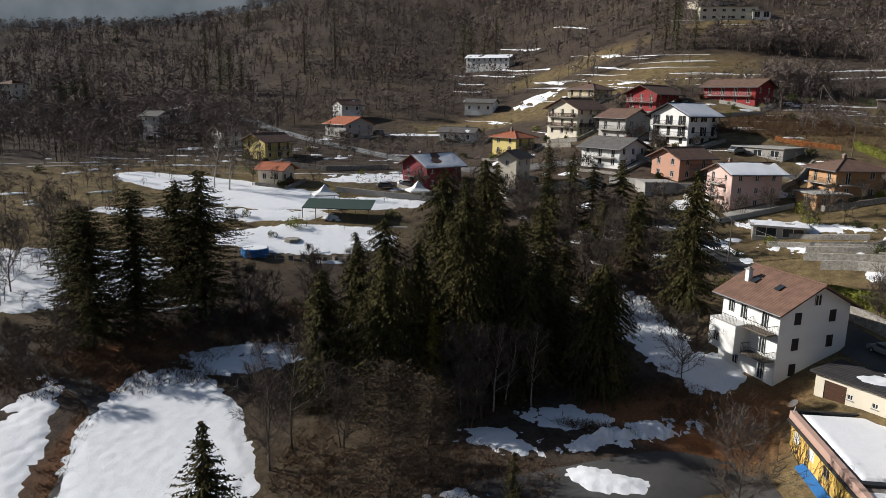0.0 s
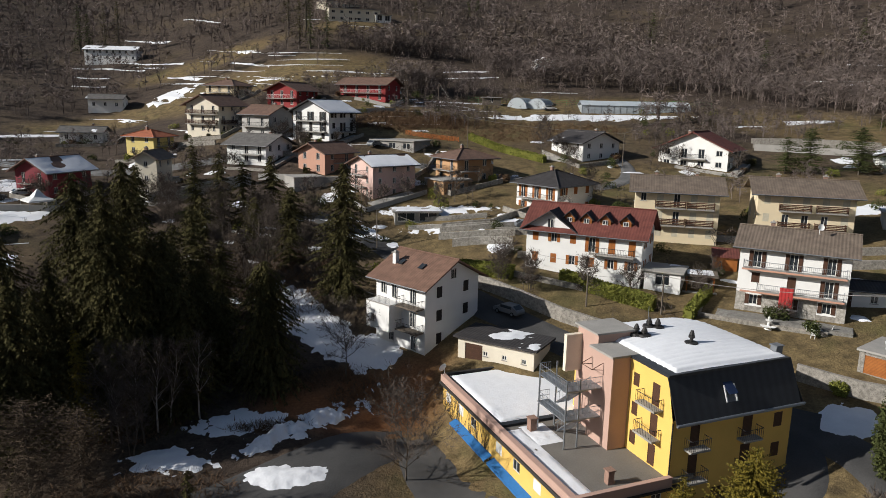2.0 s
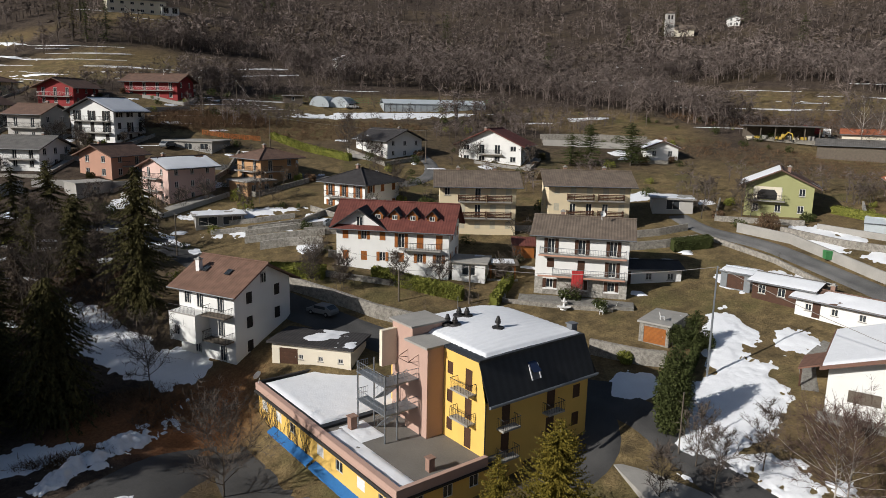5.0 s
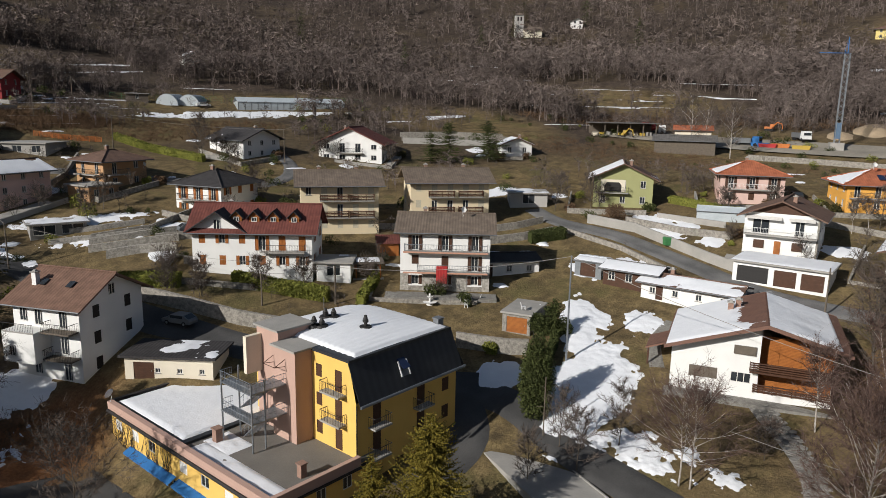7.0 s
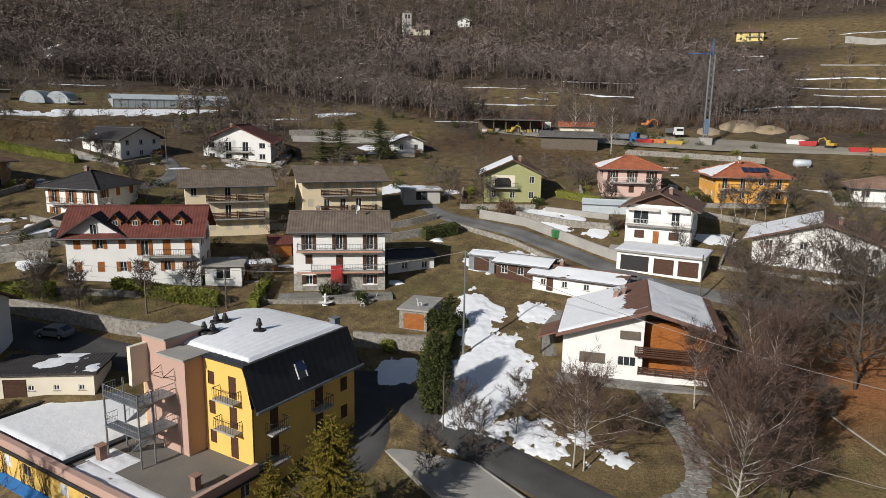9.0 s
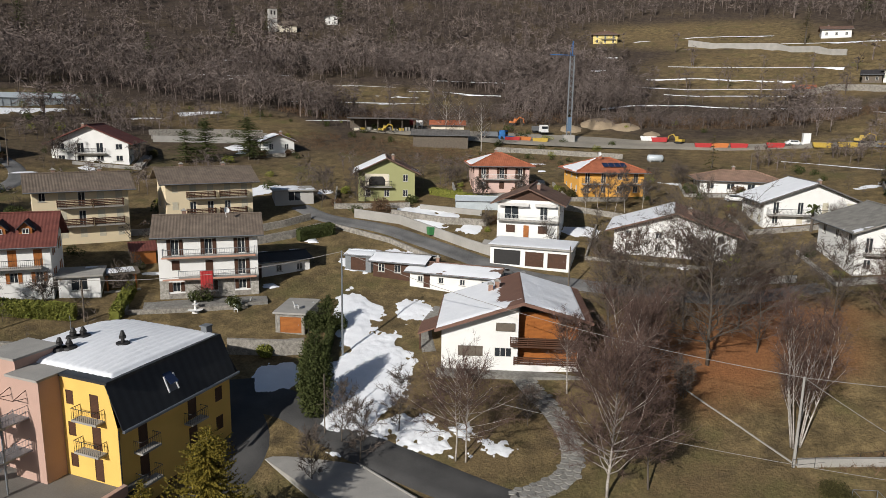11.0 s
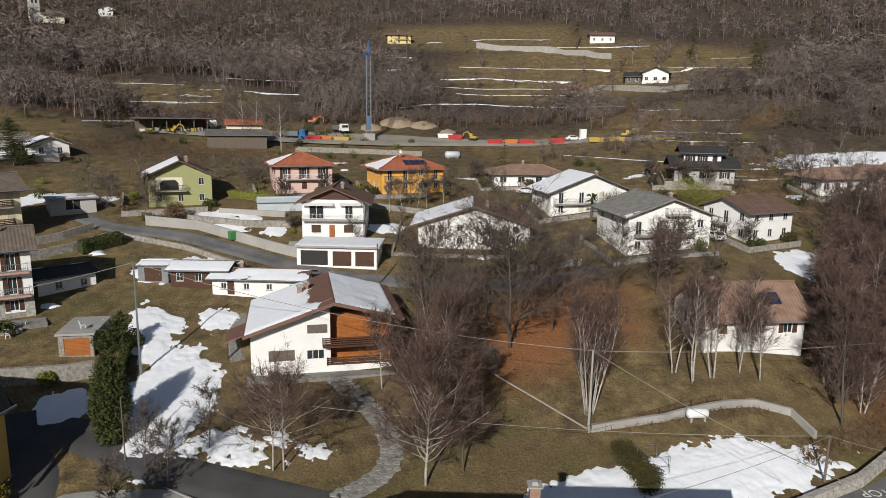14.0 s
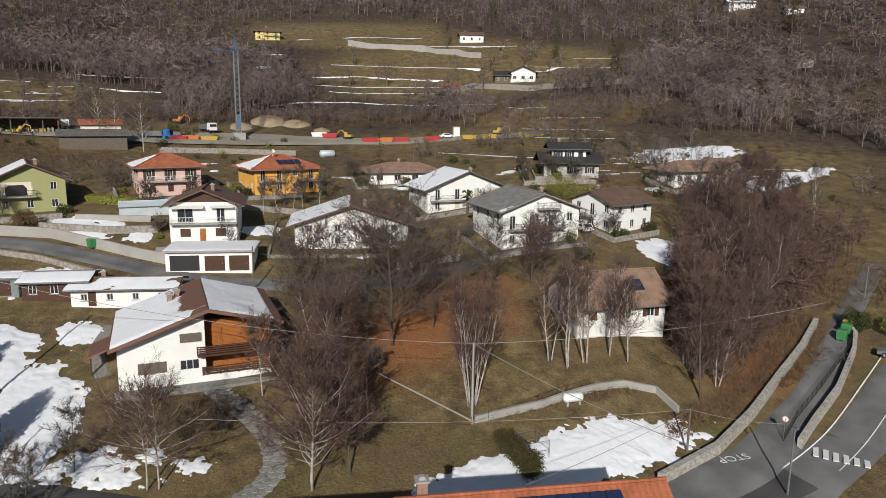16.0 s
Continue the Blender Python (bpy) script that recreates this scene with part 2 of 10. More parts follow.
def wobble(x, y, size, seed=0):
    """Smooth noise from -1 to 1 on arrays, from a few turned lattices of random values."""
    x, y = np.asarray(x, float) / size, np.asarray(y, float) / size
    if seed not in LATTICES:
        LATTICES[seed] = np.random.RandomState(seed + 7).rand(64, 64) * 2 - 1
    grid = LATTICES[seed]
    out, amp, tot = 0, 1.0, 0
    for k in range(4):
        c, s = math.cos(0.7 + k), math.sin(0.7 + k)
        u, v = (x * c - y * s) * 2 ** k + 11.3 * k, (x * s + y * c) * 2 ** k + 5.7 * k
        i, j = np.floor(u).astype(int), np.floor(v).astype(int)
        f, g = u - i, v - j
        f, g = f * f * (3 - 2 * f), g * g * (3 - 2 * g)
        a, b = grid[i % 64, j % 64], grid[(i + 1) % 64, j % 64]
        e, d = grid[i % 64, (j + 1) % 64], grid[(i + 1) % 64, (j + 1) % 64]
        out = out + amp * ((a * (1 - f) + b * f) * (1 - g) + (e * (1 - f) + d * f) * g)
        tot, amp = tot + amp, amp * 0.55
    return out / tot * 1.6


# the lie of the land: heights by heading (clockwise from +y) and distance from the valley's lowest point
HEADINGS = [-30, 0, 20, 35, 52, 80, 95, 110, 132]
REACH = [0, 50, 65, 80, 100, 125, 150, 200, 280, 400, 700]
HEIGHTS = [
    [-6, -6, -5, -3, 0, 4, 8, 14, 18, 32, 80],
    [-6, -6, -5, -4, -2, 4, 9, 14.5, 21, 48, 135],
    [-6, -6, -5, -3.5, 1, 9, 15, 28.5, 45, 80, 170],
    [-5, -5, -3.5, 0.5, 5.5, 11, 16, 25, 40, 72, 160],
    [-4.5, -4.5, -4, 1, 4.5, 10.5, 14, 24, 38, 72, 165],
    [-4, -4, -2, 1.5, 5.2, 11, 15.5, 20.5, 38.5, 71, 165],
    [-4, -4, -1.5, 1.8, 6, 10, 14, 20.5, 37, 72, 170],
    [-4, -4, -1.5, 4, 8, 10.5, 16, 24, 40, 75, 175],
    [-5, -5, -4.5, -3, 1, 5, 9, 17, 36, 80, 190],
]
BACK = [-6, -6, -6, -6, -5, -4, -2, 2, 10, 30, 90]


def height_rows():
    """The profiles on an even 5 m step, rounded where the slope changes."""
    rows = []
    for row in [BACK] + HEIGHTS + [BACK, BACK]:
        pad = np.pad(np.interp(np.arange(0, 701, 5.0), REACH, row), 4, mode="edge")
        rows.append(np.convolve(pad, [1, 2, 3, 4, 5, 4, 3, 2, 1], "valid") / 25)
    return np.array(rows)


ROWS = height_rows()
ROW_HEADINGS = np.array([-100] + HEADINGS + [200, 231], float)


def valley_side(h):
    """1 where the mountain goes on rising, 0 where the valley opens."""
    return np.clip((h + 14) / 16, 0, 1)


def ground_z(x, y):
    """Height of the bare ground at x, y (numbers or arrays)."""
    x, y = np.asarray(x, float), np.asarray(y, float)
    r = np.hypot(x, y)
    h = np.degrees(np.arctan2(x, y))
    h = np.where(h < -129, h + 360, h)
    i = np.clip(np.searchsorted(ROW_HEADINGS, h) - 1, 0, len(ROW_HEADINGS) - 2)
    f = np.clip((h - ROW_HEADINGS[i]) / (ROW_HEADINGS[i + 1] - ROW_HEADINGS[i]), 0, 1)
    f = f * f * (3 - 2 * f)
    q = np.clip(r / 5.0, 0, ROWS.shape[1] - 1.001)
    j = q.astype(int)
    g = q - j
    low = ROWS[i, j] * (1 - g) + ROWS[i, j + 1] * g
    high = ROWS[i + 1, j] * (1 - g) + ROWS[i + 1, j + 1] * g
    cut = 3.4 * np.exp(-((x - 34.0) ** 2 + (y - 66.0) ** 2) / 40.0) + 2.6 * np.exp(-((x - 32.0) ** 2 + (y - 55.0) ** 2) / 50.0)
    return low * (1 - f) + high * f + np.clip(r - 700, 0, 1500) * 0.28 * valley_side(h) - cut

def stretched(fine, near, far, grow):
    """Grid lines: even steps near the middle, growing outwards."""
    out, step = [0.0], fine
    while out[-1] < far:
        if out[-1] > near:
            step *= grow
        out.append(out[-1] + step)
    return np.array(out)


def ellipse(x, y, cx, cy, rx, ry, turn=0.0):
    """1 in the middle of an ellipse, 0 on its edge, negative outside."""
    c, s = math.cos(radians(turn)), math.sin(radians(turn))
    u, v = ((x - cx) * c + (y - cy) * s) / rx, (-(x - cx) * s + (y - cy) * c) / ry
    return 1 - np.hypot(u, v)


# open grass on the slopes, bare of trees: middle, half lengths, turn
CLEARINGS = [
    (75, 262, 70, 34, -15), (88, 175, 62, 26, -30), (150, 180, 50, 26, -30), (20, 275, 45, 22, 10),
    (195, 35, 34, 50, 0), (195, -40, 26, 50, 0), (320, -55, 75, 62, -10), (300, -105, 45, 36, 0), (222, -78, 24, 44, 15), (150, -95, 30, 60, 20),
    (-60, 150, 60, 45, 0), (-70, 120, 30, 40, 10), (245, 90, 26, 40, 0), (180, 120, 24, 40, 0),
    (390, -20, 40, 70, -5), (60, 330, 40, 16, 0), (132, 332, 34, 22, -10),
]


def open_land(x, y):
    best = np.full(np.shape(x), -9.0)
    for c in CLEARINGS:
        best = np.maximum(best, ellipse(x, y, *c))
    return best


def land_z(x, y):
    """The ground with its field terraces and, far off, its folds."""
    x, y = np.asarray(x, float), np.asarray(y, float)
    z, r = ground_z(x, y), np.hypot(x, y)
    z = z + np.clip((r - 330) / 370, 0, 1) * wobble(x, y, 90, 3) * 7 + np.clip((r - 700) / 600, 0, 1) * wobble(x, y, 500, 4) * 60 * valley_side(np.degrees(np.arctan2(x, y)))
    fields = np.clip(open_land(x, y) * 4, 0, 1) * np.clip((r - 205) / 20, 0, 1) * np.clip((430 - r) / 60, 0, 1)
    rise = 2.6
    q = z / rise + 0.25 * wobble(x, y, 35, 12)
    f = q - np.floor(q)
    step = np.where(f < 0.72, f * 0.45, 0.324 + (f - 0.72) * 2.414)
    return z + fields * rise * (step - f)


def make_ground():
    half = stretched(2.6, 330, 2300, 1.07)
    axis = np.concatenate([-half[:0:-1], half])
    gx, gy = np.meshgrid(axis, axis, indexing="ij")
    gz = land_z(gx, gy)
    n = len(axis)
    idx = np.arange(n * n).reshape(n, n)
    faces = np.stack([idx[:-1, :-1], idx[1:, :-1], idx[1:, 1:], idx[:-1, 1:]], -1).reshape(-1, 4)
    me = sheet_mesh("ground", np.stack([gx, gy, gz], -1).reshape(-1, 3), faces, GROUND)
    cover = np.zeros((n * n, 4), np.float32)
    x, y = gx.ravel(), gy.ravel()
    litter = np.maximum.reduce([ellipse(x, y, 84, -9, 12, 13), ellipse(x, y, 28, 74, 13, 5, -5), ellipse(x, y, -38, 84, 10, 5, 20), ellipse(x, y, 92, -18, 12, 12), ellipse(x, y, 76, -55, 5, 14, 38), ellipse(x, y, -34, 62, 3, 20, 12), ellipse(x, y, 30, 70, 9, 5, 0)])
    cover[:, 0] = np.clip(litter * 1.6 + 0.1 + 0.45 * wobble(x, y, 7, 21), 0, 0.9)
    head = np.degrees(np.arctan2(x, y))
    village = np.clip((205 - np.hypot(x, y)) / 60, 0, 1) * np.clip((head - 18) / 10, 0, 1)
    meadow = np.maximum(np.maximum(open_land(x, y), ellipse(x, y, 75, 45, 45, 60)), village * 0.5)
    cover[:, 1] = np.clip(meadow * 2.5 + 0.3 * wobble(x, y, 25, 5), 0, 1)
    cover[:, 3] = 1
    att = me.color_attributes.new("cover", "FLOAT_COLOR", "POINT")
    att.data.foreach_set("color", cover.ravel())
    ob = new("ground", me)
    return tagged(ob, "brown winter hillside of dry grass and leaf litter", "ground", kind="structure")


def ground_material():
    m = bpy.data.materials.new("winter ground")
    m.use_nodes = True
    nt = m.node_tree
    b = nt.nodes["Principled BSDF"]
    b.inputs["Roughness"].default_value = 0.95
    b.inputs["Specular IOR Level"].default_value = 0.1
    tc = nt.nodes.new("ShaderNodeTexCoord")

    def noise_at(scale, detail=6):
        n = nt.nodes.new("ShaderNodeTexNoise")
        n.inputs["Scale"].default_value = scale
        n.inputs["Detail"].default_value = detail
        n.inputs["Roughness"].default_value = 0.65
        nt.links.new(tc.outputs["Object"], n.inputs["Vector"])
        return n.outputs[0]

    def span(value, lo, hi):
        r = nt.nodes.new("ShaderNodeMapRange")
        r.inputs[1].default_value, r.inputs[2].default_value = lo, hi
        nt.links.new(value, r.inputs[0])
        return r.outputs[0]

    def blend(factor, a, bb):
        x = nt.nodes.new("ShaderNodeMix")
        x.data_type = "RGBA"
        nt.links.new(factor, x.inputs["Factor"])
        for key, val in (("A", a), ("B", bb)):
            if isinstance(val, tuple):
                x.inputs[key].default_value = (*val, 1)
            else:
                nt.links.new(val, x.inputs[key])
        return x.outputs["Result"]

    broad, mid, small = noise_at(0.05), noise_at(0.45), noise_at(3.2, 8)
    att = nt.nodes.new("ShaderNodeAttribute")
    att.attribute_name = "cover"
    sep = nt.nodes.new("ShaderNodeSeparateColor")
    nt.links.new(att.outputs["Color"], sep.inputs[0])
    earth = blend(span(mid, 0.35, 0.65), (0.082, 0.062, 0.047), (0.040, 0.030, 0.024))
    grass = blend(span(mid, 0.35, 0.65), (0.205, 0.150, 0.074), (0.084, 0.063, 0.033))
    grass = blend(span(broad, 0.48, 0.66), grass, (0.140, 0.099, 0.052))
    grass = blend(span(noise_at(0.09), 0.54, 0.70), grass, (0.112, 0.097, 0.041))
    grass = blend(span(noise_at(0.16), 0.57, 0.72), grass, (0.066, 0.050, 0.031))
    base = blend(sep.outputs[1], earth, grass)
    base = blend(sep.outputs[0], base, (0.235, 0.100, 0.042))
    hsv = nt.nodes.new("ShaderNodeHueSaturation")
    v = nt.nodes.new("ShaderNodeMapRange")
    v.inputs[1].default_value, v.inputs[2].default_value = 0.3, 0.7
    v.inputs[3].default_value, v.inputs[4].default_value = 0.68, 1.32
    nt.links.new(small, v.inputs[0])
    nt.links.new(v.outputs[0], hsv.inputs["Value"])
    nt.links.new(base, hsv.inputs["Color"])
    nt.links.new(hsv.outputs[0], b.inputs["Base Color"])
    bp = nt.nodes.new("ShaderNodeBump")
    bp.inputs["Strength"].default_value = 0.7
    bp.inputs["Distance"].default_value = 0.25
    nt.links.new(small, bp.inputs["Height"])
    nt.links.new(bp.outputs[0], b.inputs["Normal"])
    return m


GROUND = ground_material()
make_ground()


def far_valley_side():
    """The far valley mountain, kilometres away, with its haze painted as a blue-grey glow."""
    m = bpy.data.materials.new("painted haze glow")
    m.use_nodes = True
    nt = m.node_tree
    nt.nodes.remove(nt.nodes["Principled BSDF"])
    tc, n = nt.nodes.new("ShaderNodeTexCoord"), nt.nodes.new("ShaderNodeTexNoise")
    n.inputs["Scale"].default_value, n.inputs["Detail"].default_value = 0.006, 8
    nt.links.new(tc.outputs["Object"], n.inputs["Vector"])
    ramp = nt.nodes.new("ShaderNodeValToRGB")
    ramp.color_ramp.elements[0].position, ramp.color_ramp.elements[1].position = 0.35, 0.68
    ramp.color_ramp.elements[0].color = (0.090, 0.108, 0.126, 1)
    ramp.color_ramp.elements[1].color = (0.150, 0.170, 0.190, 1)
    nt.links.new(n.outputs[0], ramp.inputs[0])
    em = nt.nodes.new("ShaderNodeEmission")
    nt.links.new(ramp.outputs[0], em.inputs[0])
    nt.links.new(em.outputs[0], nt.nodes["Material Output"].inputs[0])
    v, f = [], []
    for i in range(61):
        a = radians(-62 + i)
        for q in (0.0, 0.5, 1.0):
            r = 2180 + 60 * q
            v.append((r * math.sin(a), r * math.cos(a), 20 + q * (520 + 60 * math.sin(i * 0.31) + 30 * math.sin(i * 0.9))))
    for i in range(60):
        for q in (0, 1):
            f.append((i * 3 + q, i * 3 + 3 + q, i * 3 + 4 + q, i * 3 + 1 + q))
    tagged(new("backdrop", sheet_mesh("backdrop", v, f, m)), "blue mountain backdrop far across the valley with painted haze", "mountain", kind="structure")


far_valley_side()


def gz(x, y):
    if 12.0 < math.hypot(x, y) < 200.0:
        return float(ground_z(x, y))
    return float(land_z(x, y))


def on(x, y, rz=0.0, up=0.0):
    """A pose standing on the ground."""
    return pose(x, y, gz(x, y) + up, 0, 0, rz)


def ribbon(name, label, category, points, width, mat, lift=0.06, kind="structure", step=1.5):
    """A band of road or path that lies on the ground along a line; width in metres, or one for each point."""
    pts = np.array(points, float)
    wid = np.full(len(pts), width, float) if np.isscalar(width) else np.array(width, float)
    seg = np.hypot(*np.diff(pts, axis=0).T)
    s = np.concatenate([[0], np.cumsum(seg)])
    t = np.arange(0, s[-1] + step, step)
    t = np.clip(t, 0, s[-1])
    px, py, pw = (np.interp(t, s, a) for a in (pts[:, 0], pts[:, 1], wid))
    for _ in range(6):
        for a in (px, py, pw):
            a[1:-1] = (a[:-2] + 2 * a[1:-1] + a[2:]) / 4
    dx, dy = np.gradient(px), np.gradient(py)
    ln = np.hypot(dx, dy) + 1e-9
    nx, ny = -dy / ln, dx / ln
    across = np.linspace(-0.5, 0.5, 7)
    X = px[:, None] + nx[:, None] * pw[:, None] * across
    Y = py[:, None] + ny[:, None] * pw[:, None] * across
    Z = land_z(X, Y)
    Z = 0.5 * Z + 0.5 * Z.mean(1, keepdims=True)
    Z = np.maximum(Z, land_z(X, Y)) + lift
    Z[:, 0] -= 0.5
    Z[:, -1] -= 0.5
    n, k = X.shape
    idx = np.arange(n * k).reshape(n, k)
    faces = np.stack([idx[:-1, :-1], idx[:-1, 1:], idx[1:, 1:], idx[1:, :-1]], -1).reshape(-1, 4)
    me = sheet_mesh(name, np.stack([X, Y, Z], -1).reshape(-1, 3), faces[:, ::-1], mat)
    return tagged(new(name, me), label, category, kind=kind)


def snow_patch(label, cx, cy, rx, ry, turn=0.0, cell=0.35, depth=0.22, rag=0.55, grain=3.0, seed=1, bias=0.0, holes=0.0):
    """A sheet of old snow: it thins out to a ragged edge where it dips into the ground."""
    R = max(rx, ry) * 1.25
    n = int(2 * R / cell)
    a = np.linspace(-R, R, n)
    X, Y = np.meshgrid(cx + a, cy + a, indexing="ij")
    mask = ellipse(X, Y, cx, cy, rx, ry, turn)
    wide = np.clip(mask * min(rx, ry) / 2.0, -1, 1)
    ragged = rag * wobble(X, Y, grain, seed) + 0.35 * rag * wobble(X, Y, grain / 4, seed + 1)
    amount = wide + ragged + bias - holes * np.clip(wobble(X, Y, grain * 0.6, seed + 5), 0, 1)
    Z = land_z(X, Y) + depth * np.clip(amount, -0.6, 0.8) + 0.035 * wobble(X, Y, 0.8, seed + 2)
    idx = np.arange(n * n).reshape(n, n)
    quads = np.stack([idx[:-1, :-1], idx[1:, :-1], idx[1:, 1:], idx[:-1, 1:]], -1).reshape(-1, 4)
    keep = (amount.ravel()[quads] > -0.12).any(1)
    quads = quads[keep]
    used, inv = np.unique(quads, return_inverse=True)
    V = np.stack([X, Y, Z], -1).reshape(-1, 3)[used]
    me = sheet_mesh("snow_patch", V, inv.reshape(-1, 4), SNOW)
    return tagged(new("snow_patch", me), label, "snow", "snow patches", kind="stuff")


def wall_line(name, label, points, height, thick, mat, category="wall", cap=None, step=2.0, kind="structure", level=None):
    """A free-standing or retaining wall along a line of ground points."""
    g = Geo()
    pts = [Vector((p[0], p[1], 0)) for p in points]
    line = []
    for a, b in zip(pts, pts[1:]):
        k = max(1, int((b - a).length / step))
        line += [a.lerp(b, i / k) for i in range(k)]
    line.append(pts[-1])
    rows = []
    for i, p in enumerate(line):
        d = (line[min(i + 1, len(line) - 1)] - line[max(i - 1, 0)]).normalized()
        n = Vector((-d.y, d.x, 0)) * (thick / 2)
        z = gz(p.x, p.y) if level is None else level
        rows.append([(p.x + n.x, p.y + n.y, z - 1.2), (p.x + n.x, p.y + n.y, z + height), (p.x - n.x, p.y - n.y, z + height), (p.x - n.x, p.y - n.y, z - 1.2)])
    v = [c for r in rows for c in r]
    f = []
    for i in range(len(rows) - 1):
        for k in range(3):
            a, b = i * 4 + k, i * 4 + k + 1
            f.append((a, b, b + 4, a + 4))
    e = (len(rows) - 1) * 4
    f += [(3, 2, 1, 0), (e, e + 1, e + 2, e + 3)]
    g.add(v, f)
    ob = part(name, g, mat)
    return tagged(ob, label, category, kind=kind)


# ---- house builder ----
WINDOW_MESHES = {}


def window_mesh(w, h, bars=1):
    """A frame that stands in the plane y = 0 and faces -y, its middle bottom at the origin, and its pane."""
    key = (round(w, 2), round(h, 2), bars)
    if key not in WINDOW_MESHES:
        g, t = Geo(), 0.07
        pw = (w - t * (bars + 2)) / (bars + 1)
        holes = [(t + pw / 2 + k * (pw + t), t, pw, h - 2 * t) for k in range(bars + 1)]
        face_with_holes(g, w, 0.0, h, holes, pose(-w / 2, 0.04, 0), 0.05)
        p = Geo().box(-w / 2, 0.09, 0, w / 2, 0.13, h)
        WINDOW_MESHES[key] = (g.weld().mesh("window", FRAME_W), p.mesh("pane", GLASS))
    return WINDOW_MESHES[key]


def window(parent, w, h, m, bars=1, name="window"):
    frame_mesh, pane_mesh = window_mesh(w, h, bars)
    ob = part(name, frame_mesh, None, parent, m=m)
    part("pane", pane_mesh, None, ob)
    return ob


def shutter_mesh(w, h, mat):
    """A louvred shutter: a board with a sunk field."""
    key = ("s", round(w, 2), round(h, 2), mat.name)
    if key not in WINDOW_MESHES:
        g = Geo()
        a, b, t = w / 2, w / 2 - 0.06, 0.025
        v = [(-a, 0, 0), (a, 0, 0), (a, 0, h), (-a, 0, h), (-a, -0.05, 0), (a, -0.05, 0), (a, -0.05, h), (-a, -0.05, h),
             (-b, -0.05, 0.08), (b, -0.05, 0.08), (b, -0.05, h - 0.08), (-b, -0.05, h - 0.08), (-b, -t, 0.08), (b, -t, 0.08), (b, -t, h - 0.08), (-b, -t, h - 0.08)]
        f = [(0, 4, 7, 3), (1, 2, 6, 5), (0, 1, 5, 4), (3, 7, 6, 2), (4, 5, 9, 8), (5, 6, 10, 9), (6, 7, 11, 10), (7, 4, 8, 11),
             (8, 9, 13, 12), (9, 10, 14, 13), (10, 11, 15, 14), (11, 8, 12, 15), (12, 13, 14, 15)]
        WINDOW_MESHES[key] = g.add(v, f).mesh("shutter", mat)
    return WINDOW_MESHES[key]


def face_with_holes(g, W, z0, z1, holes, m, depth=0.14):
    """A wall face in the plane y = 0, with openings (x middle, z bottom, w, h) and their reveals."""
    xs = sorted({0.0, W} | {h[0] - h[2] / 2 for h in holes} | {h[0] + h[2] / 2 for h in holes})
    zs = sorted({z0, z1} | {h[1] for h in holes} | {h[1] + h[3] for h in holes})
    for a, b in zip(xs, xs[1:]):
        for c, d in zip(zs, zs[1:]):
            mx, mz = (a + b) / 2, (c + d) / 2
            if any(abs(mx - h[0]) < h[2] / 2 and h[1] < mz < h[1] + h[3] for h in holes):
                continue
            g.add([(a, 0, c), (b, 0, c), (b, 0, d), (a, 0, d)], [(0, 1, 2, 3)], 0, m)
    for x, z, w, h in holes:
        a, b = x - w / 2, x + w / 2
        v = [(a, 0, z), (b, 0, z), (b, 0, z + h), (a, 0, z + h), (a, depth, z), (b, depth, z), (b, depth, z + h), (a, depth, z + h)]
        g.add(v, [(0, 4, 5, 1), (1, 5, 6, 2), (2, 6, 7, 3), (3, 7, 4, 0)], 0, m)


def sides(w, d):
    """Poses of the four faces: x runs along the face, -y looks out."""
    return {"R": (pose(0, 0, 0), w), "L": (pose(0, d, 0, 0, 0, -90), d),
            "E": (pose(w, 0, 0, 0, 0, 90), d), "B": (pose(w, d, 0, 0, 0, 180), w)}


def balcony(parent, face, u0, u1, z, out=1.1, mat=None, rail="bars", slab_mat=None, h=1.0):
    b = part("balcony", Geo().box(u0, -out, z - 0.18, u1, 0, z), slab_mat or CONCRETE, parent, m=face)
    g = Geo()
    mat = mat or IRON
    runs = [((u0 + 0.03, -out + 0.04), (u1 - 0.03, -out + 0.04)), ((u0 + 0.03, -out + 0.04), (u0 + 0.03, 0)), ((u1 - 0.03, -out + 0.04), (u1 - 0.03, 0))]
    for (xa, ya), (xb, yb) in runs:
        L = math.hypot(xb - xa, yb - ya)
        horiz = [h] if rail == "bars" else [h, h * 0.75, h * 0.5, h * 0.25]
        for zz in horiz:
            wv = 0.035 if rail == "bars" else 0.09
            g.tube([(xa, ya, z + zz), (xb, yb, z + zz)], wv, 4)
        k = max(2, int(L / (0.22 if rail == "bars" else 1.1)))
        for i in range(k + 1):
            f = i / k
            x, y = xa + (xb - xa) * f, ya + (yb - ya) * f
            g.tube([(x, y, z), (x, y, z + h)], 0.018 if rail == "bars" else 0.05, 3, cap=False)
    part("railing", g, mat, b)
    return b


